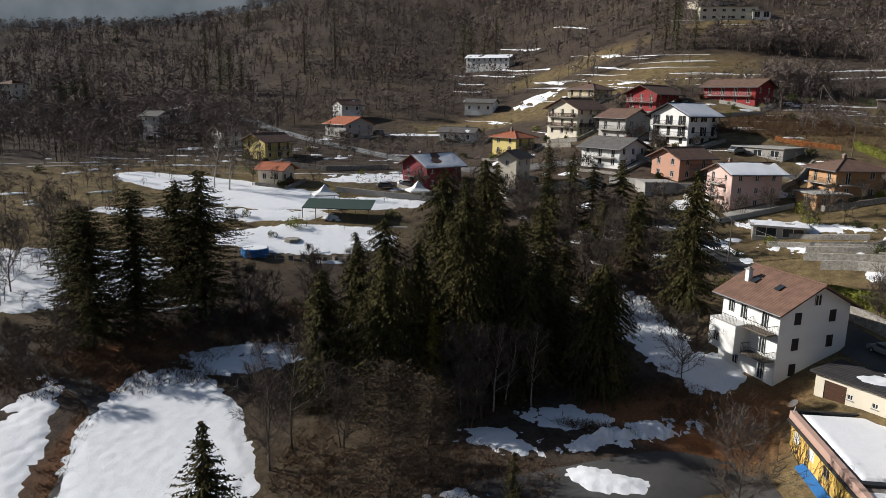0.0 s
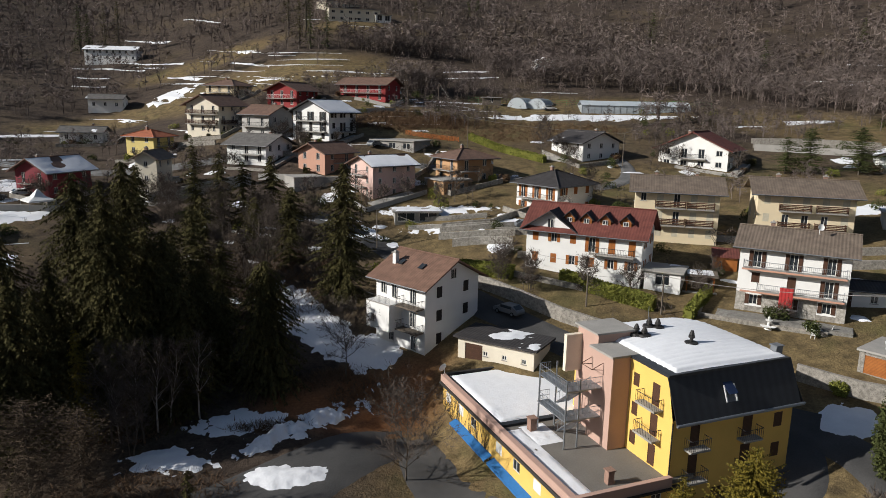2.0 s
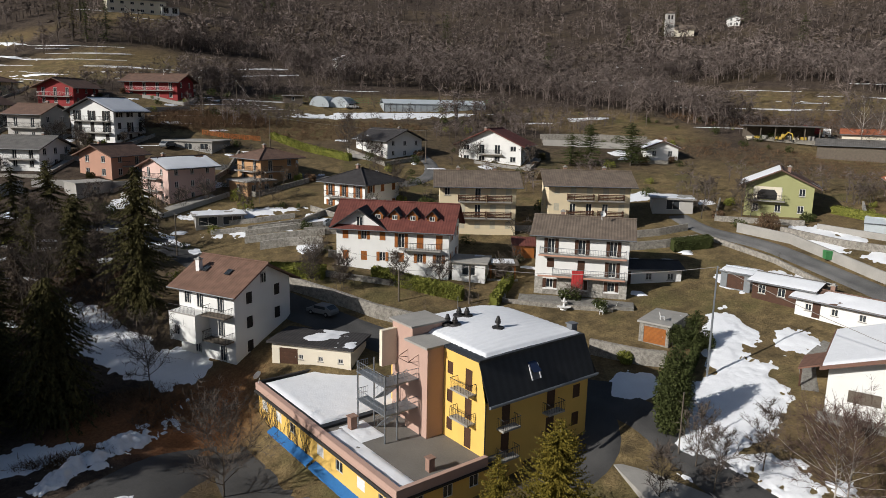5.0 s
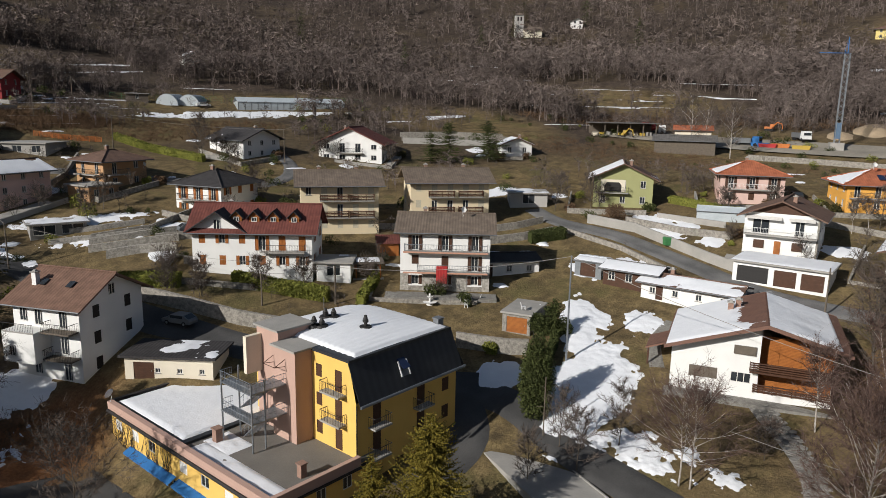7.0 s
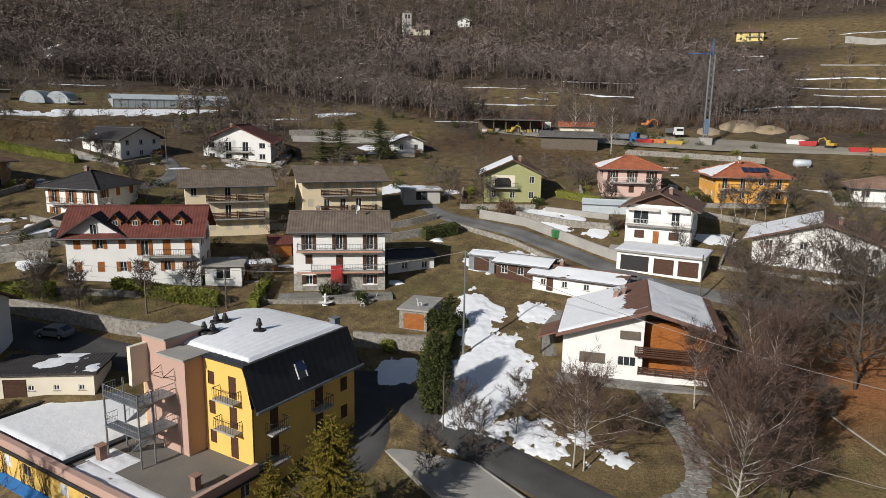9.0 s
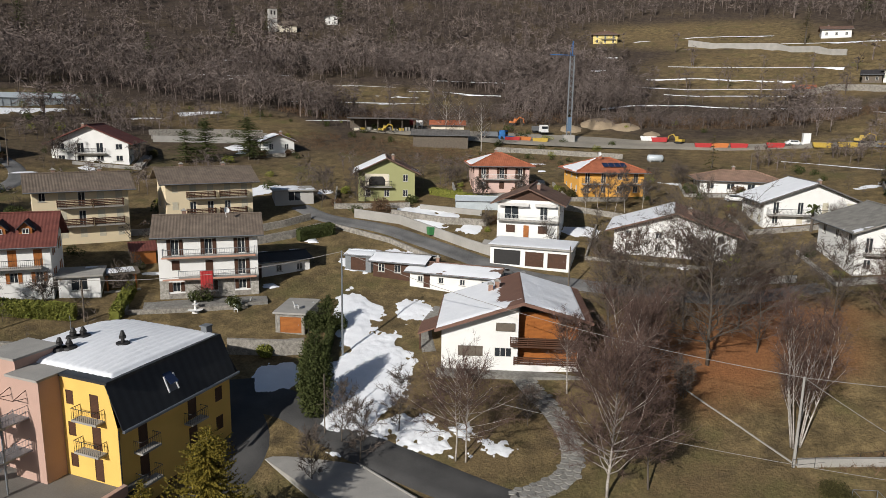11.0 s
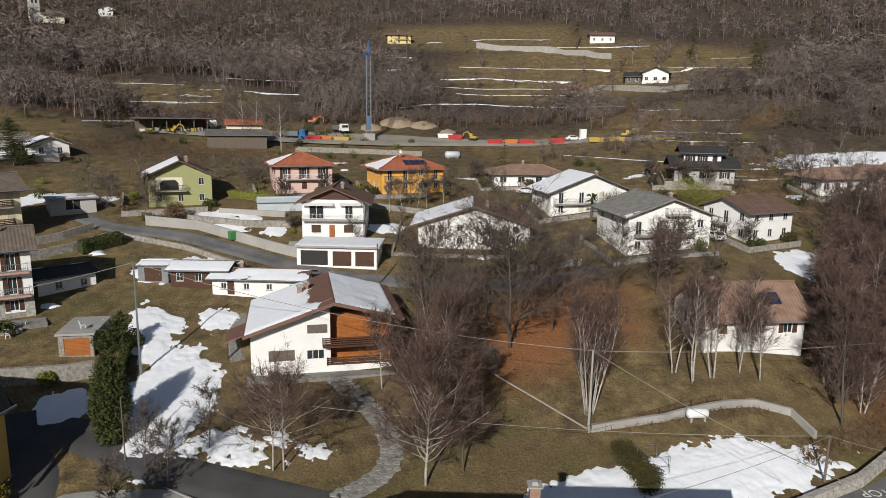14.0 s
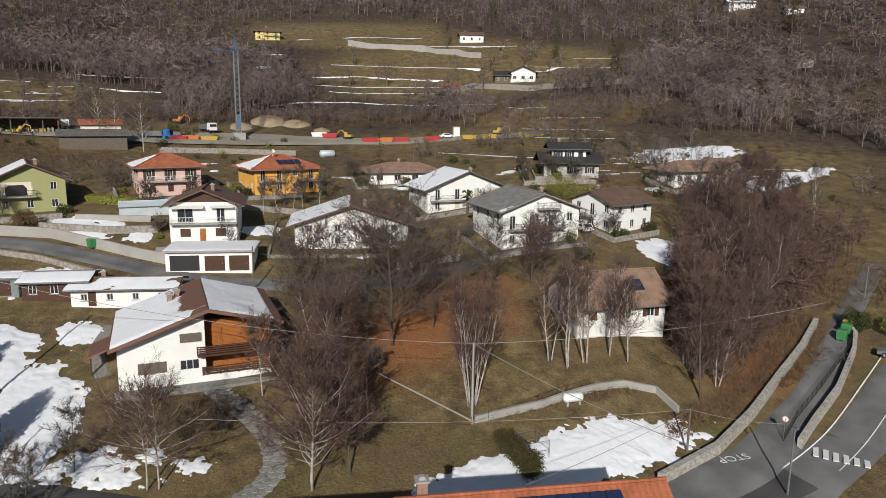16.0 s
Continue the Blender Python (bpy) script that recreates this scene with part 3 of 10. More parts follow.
def gable_roof(parent, w, d, h, ridge, pitch, over, mat, snow=None, thick=0.22, seed=1, fascia=WOOD_BROWN, shift=0.0, label=""):
    """A gable roof on walls 0..w by 0..d; ridge 'w' or 'd' tells along which side the ridge runs; shift moves the ridge sideways."""
    if ridge == "w":
        m, L, S = pose(0, 0, h), w, d
    else:
        m, L, S = pose(w, 0, h, 0, 0, 90), d, w
    tan = math.tan(radians(pitch))
    mid = S / 2 + shift
    top = mid * tan
    fall2 = top / (S - mid)
    x0, x1 = -over, L + over
    g = Geo()
    lift = 0.03
    eave_a, eave_b = -over * tan, -over * fall2
    g.slab([(x0, -over, eave_a + lift), (x1, -over, eave_a + lift), (x1, mid, top + lift), (x0, mid, top + lift)], thick)
    g.slab([(x0, mid, top + lift), (x1, mid, top + lift), (x1, S + over, eave_b + lift), (x0, S + over, eave_b + lift)], thick)
    roof = part("roof", g.weld(), mat, parent, label, m)
    gg = Geo()
    gg.tube([(x0, mid, top + lift + 0.04), (x1, mid, top + lift + 0.04)], 0.13, 6)
    part("ridge_cap", gg, mat, roof)
    e = Geo()
    for y, z in ((-over - 0.06, eave_a), (S + over + 0.06, eave_b)):
        part("gutter", Geo().tube([(x0, y, z - 0.06), (x1, y, z - 0.06)], 0.08, 6), GREYPAINT, roof)
    if snow:
        for k, amount in enumerate(snow):
            if amount <= 0:
                continue
            cell = 0.4
            na, nb = int((x1 - x0) / cell), int((mid + over) / cell) if k == 0 else int((S - mid + over) / cell)
            U, V = np.meshgrid(np.linspace(x0, x1, na), np.linspace(0, 1, nb), indexing="ij")
            if k == 0:
                Y = -over + V * (mid + over)
                Zr = eave_a + V * (top - eave_a)
            else:
                Y = S + over - V * (S - mid + over)
                Zr = eave_b + V * (top - eave_b)
            edge = np.minimum(np.minimum(U - x0, x1 - U), np.minimum(V, 1 - V) * (mid + over)) / 0.5
            n1 = wobble(U + seed * 13, Y + seed * 7, 3.5, seed)
            amt = (amount * 2 - 1) + n1 * 0.9 * min(1, 2.2 - 2 * amount) - 0.35 * V * (amount < 0.9)
            amt = np.minimum(np.clip(amt * 1.5, -1, 1), np.clip(edge, -1, 1) + 0.25)
            Z = Zr + lift + 0.14 * np.clip(amt, -0.5, 1)
            idx = np.arange(na * nb).reshape(na, nb)
            q = np.stack([idx[:-1, :-1], idx[1:, :-1], idx[1:, 1:], idx[:-1, 1:]], -1).reshape(-1, 4)
            if k == 1:
                q = q[:, ::-1]
            q = q[(amt.ravel()[q] > -0.2).any(1)]
            if len(q):
                me = sheet_mesh("roof_snow", np.stack([U, Y, Z], -1).reshape(-1, 3), q, SNOW)
                part("roof_snow", me, None, roof, "melting snow")
    return roof, top


def hip_roof(parent, w, d, h, pitch, over, mat, snow=None, seed=1):
    tan = math.tan(radians(pitch))
    long_w = w >= d
    half = (min(w, d) / 2 + over)
    top = half * tan - over * tan
    x0, y0, x1, y1 = -over, -over, w + over, d + over
    ez = -over * tan
    if long_w:
        a, b = (x0 + half, d / 2, top), (x1 - half, d / 2, top)
        tri = [[(x0, y0, ez), (x1, y0, ez), b, a], [(x1, y0, ez), (x1, y1, ez), b], [(x1, y1, ez), (x0, y1, ez), a, b], [(x0, y1, ez), (x0, y0, ez), a]]
    else:
        a, b = (w / 2, y0 + half, top), (w / 2, y1 - half, top)
        tri = [[(x0, y0, ez), (x1, y0, ez), a], [(x1, y0, ez), (x1, y1, ez), b, a], [(x1, y1, ez), (x0, y1, ez), b], [(x0, y1, ez), (x0, y0, ez), a, b]]
    g = Geo()
    for q in tri:
        g.slab([(c[0], c[1], c[2] + 0.03) for c in q], 0.2)
    roof = part("roof", g.weld(), mat, parent, m=pose(0, 0, h))
    e = Geo()
    ring = [(x0, y0), (x1, y0), (x1, y1), (x0, y1), (x0, y0)]
    for p, q in zip(ring, ring[1:]):
        part("gutter", Geo().tube([(*p, ez - 0.08), (*q, ez - 0.08)], 0.08, 6), GREYPAINT, roof)
    r = Geo()
    for p, q in ((a, b), ((x0, y0, ez), a), ((x1, y1, ez), b), ((x1, y0, ez), b if long_w else a), ((x0, y1, ez), a if long_w else b)):
        r.tube([(p[0], p[1], p[2] + 0.06), (q[0], q[1], q[2] + 0.06)], 0.12, 6)
    part("ridge_cap", r, mat, roof)
    if snow:
        s = Geo()
        rnd = random.Random(seed)
        for side in snow:
            q = [Vector(c) for c in tri[side]]
            n = (q[1] - q[0]).cross(q[2] - q[0]).normalized()
            if n.z < 0:
                n = -n
            c = sum(q, Vector()) / len(q)
            f = rnd.uniform(0.72, 0.85)
            top_ring, pts = [], []
            for i in range(len(q)):
                p0, p1 = q[i], q[(i + 1) % len(q)]
                for k in range(10):
                    p = p0.lerp(p1, k / 10)
                    pts.append(c + (p - c) * (f + rnd.uniform(-0.12, 0.1)) + n * 0.03)
            k0 = len(s.v)
            s.v += [tuple(p) for p in pts] + [tuple(c + (p - c) * 0.93 + n * 0.14) for p in pts]
            m2 = len(pts)
            for i in range(m2):
                j = (i + 1) % m2
                s.f.append((k0 + i, k0 + j, k0 + m2 + j, k0 + m2 + i))
            s.f.append(tuple(k0 + m2 + i for i in range(m2)))
            s.m += [0] * (m2 + 1)
        part("roof_snow", s, SNOW, roof, "melting snow")
    return roof, top


def chimney(parent, x, y, z, h=1.0, s=0.5, mat=None):
    c = part("chimney", Geo().box(x - s / 2, y - s / 2, z - 1.2, x + s / 2, y + s / 2, z + h), mat or CHIMNEYM, parent)
    g = Geo().box(x - s * 0.7, y - s * 0.7, z + h, x + s * 0.7, y + s * 0.7, z + h + 0.1)
    g.box(x - s * 0.35, y - s * 0.35, z + h + 0.1, x + s * 0.35, y + s * 0.35, z + h + 0.3, taper=0.06)
    part("chimney_cap", g, CONCRETE, c)


def dish(parent, x, y, z, turn=0, size=0.45):
    """A satellite dish on a short arm."""
    g = Geo()
    rings, n = 3, 10
    pts = [(0, 0, 0)]
    for r in range(1, rings + 1):
        for s in range(n):
            a = 2 * math.pi * s / n
            q = r / rings
            pts.append((q * size * math.cos(a), -q * q * 0.18, q * size * math.sin(a)))
    f = [(0, 1 + s, 1 + (s + 1) % n) for s in range(n)]
    for r in range(rings - 1):
        for s in range(n):
            a, b = 1 + r * n + s, 1 + r * n + (s + 1) % n
            f.append((a, a + n, b + n, b))
    g.add(pts, f)
    g.tube([(0, 0.02, 0), (0, 0.3, -0.15), (0, 0.3, -0.9)], 0.03, 5)
    g.tube([(0, -0.1, -size * 0.9), (0, -0.55, -0.1)], 0.02, 4)
    return part("satellite_dish", g, WHITEPAINT, parent, "white satellite dish", pose(x, y, z, -20, 0, turn))


FOOTPRINTS = []


def house(name, label, x, y, rz, w, d, h, wall, roof_mat, ridge="w", pitch=22, over=0.8, cols=None, floors=2, snow=None,
          shutters=None, balconies=(), chimneys=1, base=0.0, attic=True, win=(1.0, 1.35), skip=(), rail="bars", rail_mat=None,
          plinth=None, doors=(), closed=0.35, seed=1, shift=0.0, group="village houses", dishes=(), storey=None, roof_label="", door_mat=None, blinds=None):
    """A house whose near corner stands at x, y: face R runs from it along the local x axis, face L along the local y axis."""
    if 118 < math.hypot(x, y) < 260 and math.degrees(math.atan2(x, y)) < 26:
        w, d = w * 0.9, d * 0.9
        balconies = [(k, fl, a * 0.9, b * 0.9) for k, fl, a, b in balconies]
    z0 = gz(x, y) + base
    FOOTPRINTS.append((x, y, rz, w, d, h, name))
    h0 = thing(name, label, "house", pose(x, y, z0, 0, 0, rz), group)
    cols = cols or {"R": max(2, int(w / 3.2)), "L": max(2, int(d / 3.2))}
    sh = storey or h / floors
    face = sides(w, d)
    g = Geo()
    rnd = random.Random(seed)
    spots = []
    for key in "RLEB":
        m, W = face[key]
        holes = []
        n = cols.get(key, 0)
        for fl in range(floors):
            for c in range(n):
                if (key, fl, c) in skip:
                    continue
                u = W * (c + 0.5) / n
                ww, hh = win
                zb = fl * sh + sh * 0.32
                tall = any(bf == key and bl == fl and b0 <= u <= b1 for bf, bl, b0, b1 in balconies)
                if tall:
                    zb, hh = fl * sh + 0.05, min(2.15, sh - 0.35)
                    ww = max(ww, 1.0)
                if zb + hh > h - 0.1:
                    hh = h - 0.1 - zb
                if any(dk == key and abs(du - u) < (dw + ww) / 2 and fl == 0 for dk, du, dw, dh in doors):
                    continue
                holes.append((u, zb, ww, hh))
                spots.append((m, u, zb, ww, hh))
        for dk, du, dw, dh in doors:
            if dk == key:
                holes.append((du, 0.02, dw, dh))
        face_with_holes(g, W, -3.0, h, holes, m)
    tan = math.tan(radians(pitch))
    flat = ridge in ("flat", "hip")
    if not flat:
        S = d if ridge == "w" else w
        mid = S / 2 + shift
        top = mid * tan
        if ridge == "w":
            for xx, order in ((0, (0, 2, 1)), (w, (0, 1, 2))):
                g.add([(xx, 0, h), (xx, d, h), (xx, mid, h + top)], [order])
        else:
            mid_x = w - mid
            for yy, order in ((0, (0, 1, 2)), (d, (0, 2, 1))):
                g.add([(0, yy, h), (w, yy, h), (mid_x, yy, h + top)], [order])
    part("wall", g.weld(), wall, h0)
    if plinth:
        p = Geo()
        for key in "RLEB":
            m, W = face[key]
            p.box(-0.03, -0.035, -3, W + 0.03, -0.003, 0.7, 0, m)
        part("plinth", p, plinth, h0)
    for m, u, zb, ww, hh in spots:
        wo = window(h0, ww, hh, m @ pose(u, 0, zb))
        if shutters:
            if rnd.random() < closed:
                for s in (-1, 1):
                    part("shutter", shutter_mesh(ww / 2, hh, shutters), None, wo, m=pose(s * ww / 4, 0.03, 0))
            else:
                for s in (-1, 1):
                    part("shutter", shutter_mesh(ww / 2, hh, shutters), None, wo, m=pose(s * (ww * 0.77), -0.01, 0))
        elif blinds and rnd.random() < 0.75:
            part("roller_blind", shutter_mesh(ww, hh, blinds), None, wo, "closed roller blind", pose(0, 0.03, 0))
        elif hh < 1.8:
            part("sill", Geo().box(-ww / 2 - 0.1, -0.1, -0.07, ww / 2 + 0.1, 0.0, 0), CONCRETE, wo)
    for dk, du, dw, dh in doors:
        m, W = face[dk]
        dg = Geo().box(du - dw / 2, 0.06, 0, du + dw / 2, 0.12, dh)
        for k in range(4):
            dg.box(du - dw / 2 + 0.1, 0.035, 0.1 + k * dh / 4, du + dw / 2 - 0.1, 0.06, (k + 1) * dh / 4 - 0.08)
        do = part("door", dg, door_mat or WOOD_BROWN, h0, m=m)
        part("handle", Geo().box(du + dw * 0.36, 0.0, dh * 0.48, du + dw * 0.36 + 0.05, 0.035, dh * 0.48 + 0.16), METAL, do)
    for key, fl, u0, u1 in balconies:
        balcony(h0, face[key][0], u0, u1, fl * sh, rail=rail, mat=rail_mat)
    if ridge == "hip":
        ro, top = hip_roof(h0, w, d, h, pitch, over, roof_mat, snow, seed)
    elif ridge == "flat":
        rg = Geo().box(-over, -over, h, w + over, d + over, h + 0.25)
        ro, top = part("roof", rg, roof_mat, h0), 0.25
        if snow:
            flat_snow(ro, -over + 0.15, -over + 0.15, w + over - 0.15, d + over - 0.15, h + 0.25, snow[0], seed)
    else:
        ro, top = gable_roof(h0, w, d, h, ridge, pitch, over, roof_mat, snow, seed=seed, shift=shift, label=roof_label)
    for k in range(chimneys):
        fx, fy = (0.25 + 0.5 * k, 0.62) if ridge == "w" else (0.62, 0.3 + 0.4 * k)
        hz = h + top * (1 - abs(fx - 0.5) * 2 if ridge == "d" else 1 - abs(fy - 0.5) * 2)
        if ridge == "hip":
            fx, fy, hz = 0.45 + 0.2 * k, 0.55, h + top * 0.85
        chimney(h0, w * fx, d * fy, hz, 0.9, 0.55)
    for fx, fy, fz, tt in dishes:
        dish(h0, fx, fy, fz, tt)
    return h0


def flat_snow(parent, x0, y0, x1, y1, z, amount, seed=1, depth=0.16, cell=0.35, name="roof_snow", ribs=0.0, inside=None, crown=0.0):
    na, nb = max(3, int((x1 - x0) / cell)), max(3, int((y1 - y0) / cell))
    U, V = np.meshgrid(np.linspace(x0, x1, na), np.linspace(y0, y1, nb), indexing="ij")
    edge = np.minimum(np.minimum(U - x0, x1 - U), np.minimum(V - y0, y1 - V)) / 0.45
    if inside:
        edge = np.minimum(edge, inside(U, V) / 0.45)
    swell = crown * np.clip(1 - ((U - x0) / (x1 - x0) * 2 - 1) ** 2, 0, 1) * np.clip(1 - ((V - y0) / (y1 - y0) * 2 - 1) ** 2, 0, 1)
    amt = (amount * 2 - 1) + wobble(U + seed * 9, V, 3.0, seed) * 0.9 * min(1, 2.2 - 2 * amount) + 0.12 * wobble(U, V, 1.0, seed + 1)
    amt = np.minimum(np.clip(amt * 1.5, -1, 1), np.clip(edge, -1, 1) + 0.1)
    Z = z + swell + depth * np.clip(amt, -0.5, 1) + 0.012 * wobble(U, V, 0.7, seed + 3) - ribs * np.abs(np.sin(math.pi * (V + 0.12 * wobble(U, V, 4, 6)) / 0.75)) ** 6
    idx = np.arange(na * nb).reshape(na, nb)
    q = np.stack([idx[:-1, :-1], idx[1:, :-1], idx[1:, 1:], idx[:-1, 1:]], -1).reshape(-1, 4)
    q = q[(amt.ravel()[q] > -0.2).any(1)]
    if len(q):
        part(name, sheet_mesh(name, np.stack([U, V, Z], -1).reshape(-1, 3), q, SNOW), None, parent, "wet melting snow")


# ---- the hotel: yellow block with a dark mansard roof, low wing with terrace ----
def make_hotel():
    gx, gy, rz = 44.1, 39.7, -6.0
    zt, ground0 = -0.5, -4.6
    H = thing("hotel", "yellow hotel with dark metal mansard roof and snowy flat roof", "hotel", pose(gx, gy, zt, 0, 0, rz))
    W, D, eave, top = 14.0, 15.2, 5.3, 9.1
    low = ground0 - zt - 1.5
    # tall block: the R face looks over the car park, the L face over the terrace
    g = Geo()
    holesR = [(2.6, 2.6, 1.0, 2.2), (8.6, 2.6, 1.1, 2.2), (2.6, -0.4, 1.0, 2.2), (8.6, -0.4, 1.1, 2.2), (12.3, 2.9, 1.0, 1.4), (12.3, -0.1, 1.0, 1.4), (5.6, -3.4, 1.2, 1.5), (10.2, -3.4, 1.2, 1.5)]
    f = sides(W, D)
    face_with_holes(g, W, low, eave, holesR, f["R"][0])
    holesL = []
    zs = [0.1, 2.95, 5.8]
    for k, z in enumerate(zs):
        holesL.append((D - 2.35, z, 0.95, 2.05))
        holesL.append((D - 5.1, z + 0.75, 0.8, 1.25))
    face_with_holes(g, D, low, eave, [h for h in holesL if h[1] < 5], f["L"][0])
    # upper part of the L face with the mansard's slanting edges
    m = f["L"][0]
    s = 0.95
    z0 = eave
    up = [(D - s, top), (D, z0)]
    hs = [h for h in holesL if h[1] > 5]
    xs = [s, hs[1][0] - 0.4, hs[1][0] + 0.4, hs[0][0] - 0.475, hs[0][0] + 0.475, D - s]
    zl = {1: (hs[1][1], hs[1][1] + hs[1][3]), 3: (hs[0][1], hs[0][1] + hs[0][3])}
    for i in range(5):
        a, b = xs[i], xs[i + 1]
        if i in zl:
            lo, hi = zl[i]
            g.add([(a, 0, z0), (b, 0, z0), (b, 0, lo), (a, 0, lo)], [(0, 1, 2, 3)], 0, m)
            g.add([(a, 0, hi), (b, 0, hi), (b, 0, top - 0.1), (a, 0, top - 0.1)], [(0, 1, 2, 3)], 0, m)
            g.add([(a, 0, lo), (b, 0, lo), (b, 0, hi), (a, 0, hi), (a, .14, lo), (b, .14, lo), (b, .14, hi), (a, .14, hi)], [(0, 4, 5, 1), (1, 5, 6, 2), (2, 6, 7, 3), (3, 7, 4, 0)], 0, m)
        else:
            g.add([(a, 0, z0), (b, 0, z0), (b, 0, top - 0.1), (a, 0, top - 0.1)], [(0, 1, 2, 3)], 0, m)
    g.add([(D - s, 0, z0), (D, 0, z0), (D - s, 0, top - 0.1)], [(0, 1, 2)], 0, m)
    g.add([(0, 0, z0), (s, 0, z0), (s, 0, top - 0.1)], [(0, 1, 2)], 0, m)
    face_with_holes(g, D, low, eave, [], f["E"][0])
    face_with_holes(g, W, low, eave, [], f["B"][0])
    part("wall", g.weld(), YELLOW, H, "yellow plaster, ochre in the shade")
    for x, z, w, h in holesL:
        wo = window(H, w, h, f["L"][0] @ pose(x, 0, z))
        if h > 1.8:
            part("shutter", shutter_mesh(w, h, WOOD_BROWN), None, wo, m=pose(0, 0.03, 0))
        else:
            part("shutter", shutter_mesh(w, h, WOOD_BROWN), None, wo, m=pose(-w * 0.05, 0.05, 0))
    for x, z, w, h in holesR:
        wo = window(H, w, h, f["R"][0] @ pose(x, 0, z))
        part("shutter", shutter_mesh(w, h, WOOD_BROWN), None, wo, m=pose(0, 0.03, 0))
    for z in zs[1:]:
        balcony(H, f["L"][0], D - 4.0, D - 1.3, z - 0.05, 0.95)
    for z in (2.55, -0.45):
        for x in (2.6, 8.6):
            balcony(H, f["R"][0], x - 1.1, x + 1.1, z, 0.95)
    # mansard
    r = Geo()
    o, oy = 0.75, 0.12
    for (ya, yb, yt) in ((-o, s, 0),):
        pts = [(-oy, ya, eave - 0.1), (W + oy, ya, eave - 0.1), (W + oy, yb, top), (-oy, yb, top)]
        if yt:
            pts = pts[::-1]
        part("roof_slope", Geo().slab(pts, 0.15), METALROOF, H, "dark sheet-metal mansard slope")
    # the end and the back turn into one another in a round corner
    rc = 4.2
    arc = [(W - 0.4 - rc + rc * math.cos(radians(q)), D - s - rc + rc * math.sin(radians(q))) for q in range(0, 91, 15)]
    low_arc = [(W + 0.5 - rc + rc * math.cos(radians(q)), D + o - rc + rc * math.sin(radians(q))) for q in range(0, 91, 15)]
    edge_top = [(W - 0.4, s)] + arc + [(-oy, D - s)]
    edge_low = [(W + 0.5, -o)] + low_arc + [(-oy, D + o)]
    for (a, b), (c, d) in zip(zip(edge_low, edge_low[1:]), zip(edge_top, edge_top[1:])):
        r.slab([(*a, eave - 0.1), (*b, eave - 0.1), (*d, top), (*c, top)], 0.15)
    roof = part("roof", r.weld(), METALROOF, H, "dark sheet-metal mansard")
    t = Geo()
    n = 10
    deck = [(-0.15, s - 0.25), (W - 0.3, s - 0.25)] + [(x + 0.1, y + 0.2) for x, y in arc] + [(-0.15, D - s + 0.25)]
    t.slab([(x, y, top + 0.12) for x, y in deck], 0.25)
    part("roof_deck", t, METALROOF, roof)
    flat_snow(roof, 0.75, s + 0.05, W - 0.45, D - s + 0.1, top + 0.14, 1.0, 3, 0.22, 0.12, ribs=0.05,
              inside=lambda u, v: np.where((u > arc[0][0] - rc) & (v > arc[-1][1] - rc), rc + 0.1 - np.hypot(u - (W - 0.4 - rc), v - (D - s - rc)), 9.0), crown=0.45)
    e = Geo().box(-oy, -o - 0.12, eave - 0.25, W + 0.5, -o + 0.1, eave - 0.02)
    e.tube([(-oy, -o - 0.1, eave - 0.05), (W + 0.5, -o - 0.1, eave - 0.05)], 0.1, 6)
    part("gutter", e, METAL, roof)
    part("downpipe", Geo().tube([(0.02, -0.08, eave - 0.2), (0.02, -0.08, low)], 0.06, 6), IRON, H)
    sk = Geo()
    # roof window standing open
    ang = math.degrees(math.atan2(top - eave, s + o))
    mm = pose(6.1, -o + 0.75, eave + 1.75, ang, 0, 0)
    sk.box(-0.6, -0.75, 0.0, 0.6, 0.75, 0.08, 0, mm)
    w2 = part("roof_window", sk, GREYPAINT, H)
    part("sash", Geo().box(-0.5, -0.72, 0.06, 0.5, 0.72, 0.11, 0, mm @ pose(0, 0.5, 0.1, -28, 0, 0)), SOLAR, w2)
    for a in (-0.62, 0.5):
        part("frame_bar", Geo().box(a, -0.75, 0.08, a + 0.12, 0.75, 0.16, 0, mm), WHITEPAINT, w2)
    # roof vents
    for vx, vy, k in ((3.1, 9.6, 1.5), (3.6, 9.0, 1.35), (5.9, 11.2, 1.4), (6.5, 10.6, 1.4), (6.4, 5.6, 1.7)):
        p = Geo().tube([(vx, vy, top), (vx, vy, top + 0.75 * k)], 0.16, 8)
        p.tube([(vx, vy, top + 0.72 * k), (vx, vy, top + 0.86 * k)], [0.3, 0.3], 8)
        p.tube([(vx, vy, top + 0.9 * k), (vx, vy, top + 1.15 * k)], [0.26, 0.12], 8)
        p.tube([(vx, vy, top + 0.3), (vx, vy, top + 0.82)], [0.8, 0.62], 10)
        part("roof_vent", p, IRON, roof)
    part("antenna", Geo().tube([(6.2, 11.8, top), (6.2, 11.8, top + 2.6)], 0.03, 5), METAL, roof)
    bx = Geo().box(12.9, 1.6, top - 0.2, 13.7, 2.3, top + 0.9).box(12.8, 1.5, top + 0.9, 13.8, 2.4, top + 1.0)
    part("chimney", bx, GREYPAINT, roof)
    # stair tower, rose plaster
    tw = Geo().box(-2.0, 6.1, -0.4, 2.5, 9.7, top - 0.05)
    tw.box(-1.2, 9.7, -0.4, 2.8, 13.2, top + 1.0)
    part("stair_tower", tw, ROSE, H, "rose plaster stair tower")
    part("tower_roof", Geo().box(-2.2, 5.95, top - 0.05, 2.6, 9.7, top + 0.15).box(-1.45, 9.5, top + 1.0, 3.1, 13.5, top + 1.18), CONCRETE, H)
    part("parapet", Geo().box(-3.0, 12.4, 5.6, -1.15, 12.9, 9.4, taper=0.0), CREAM, H)
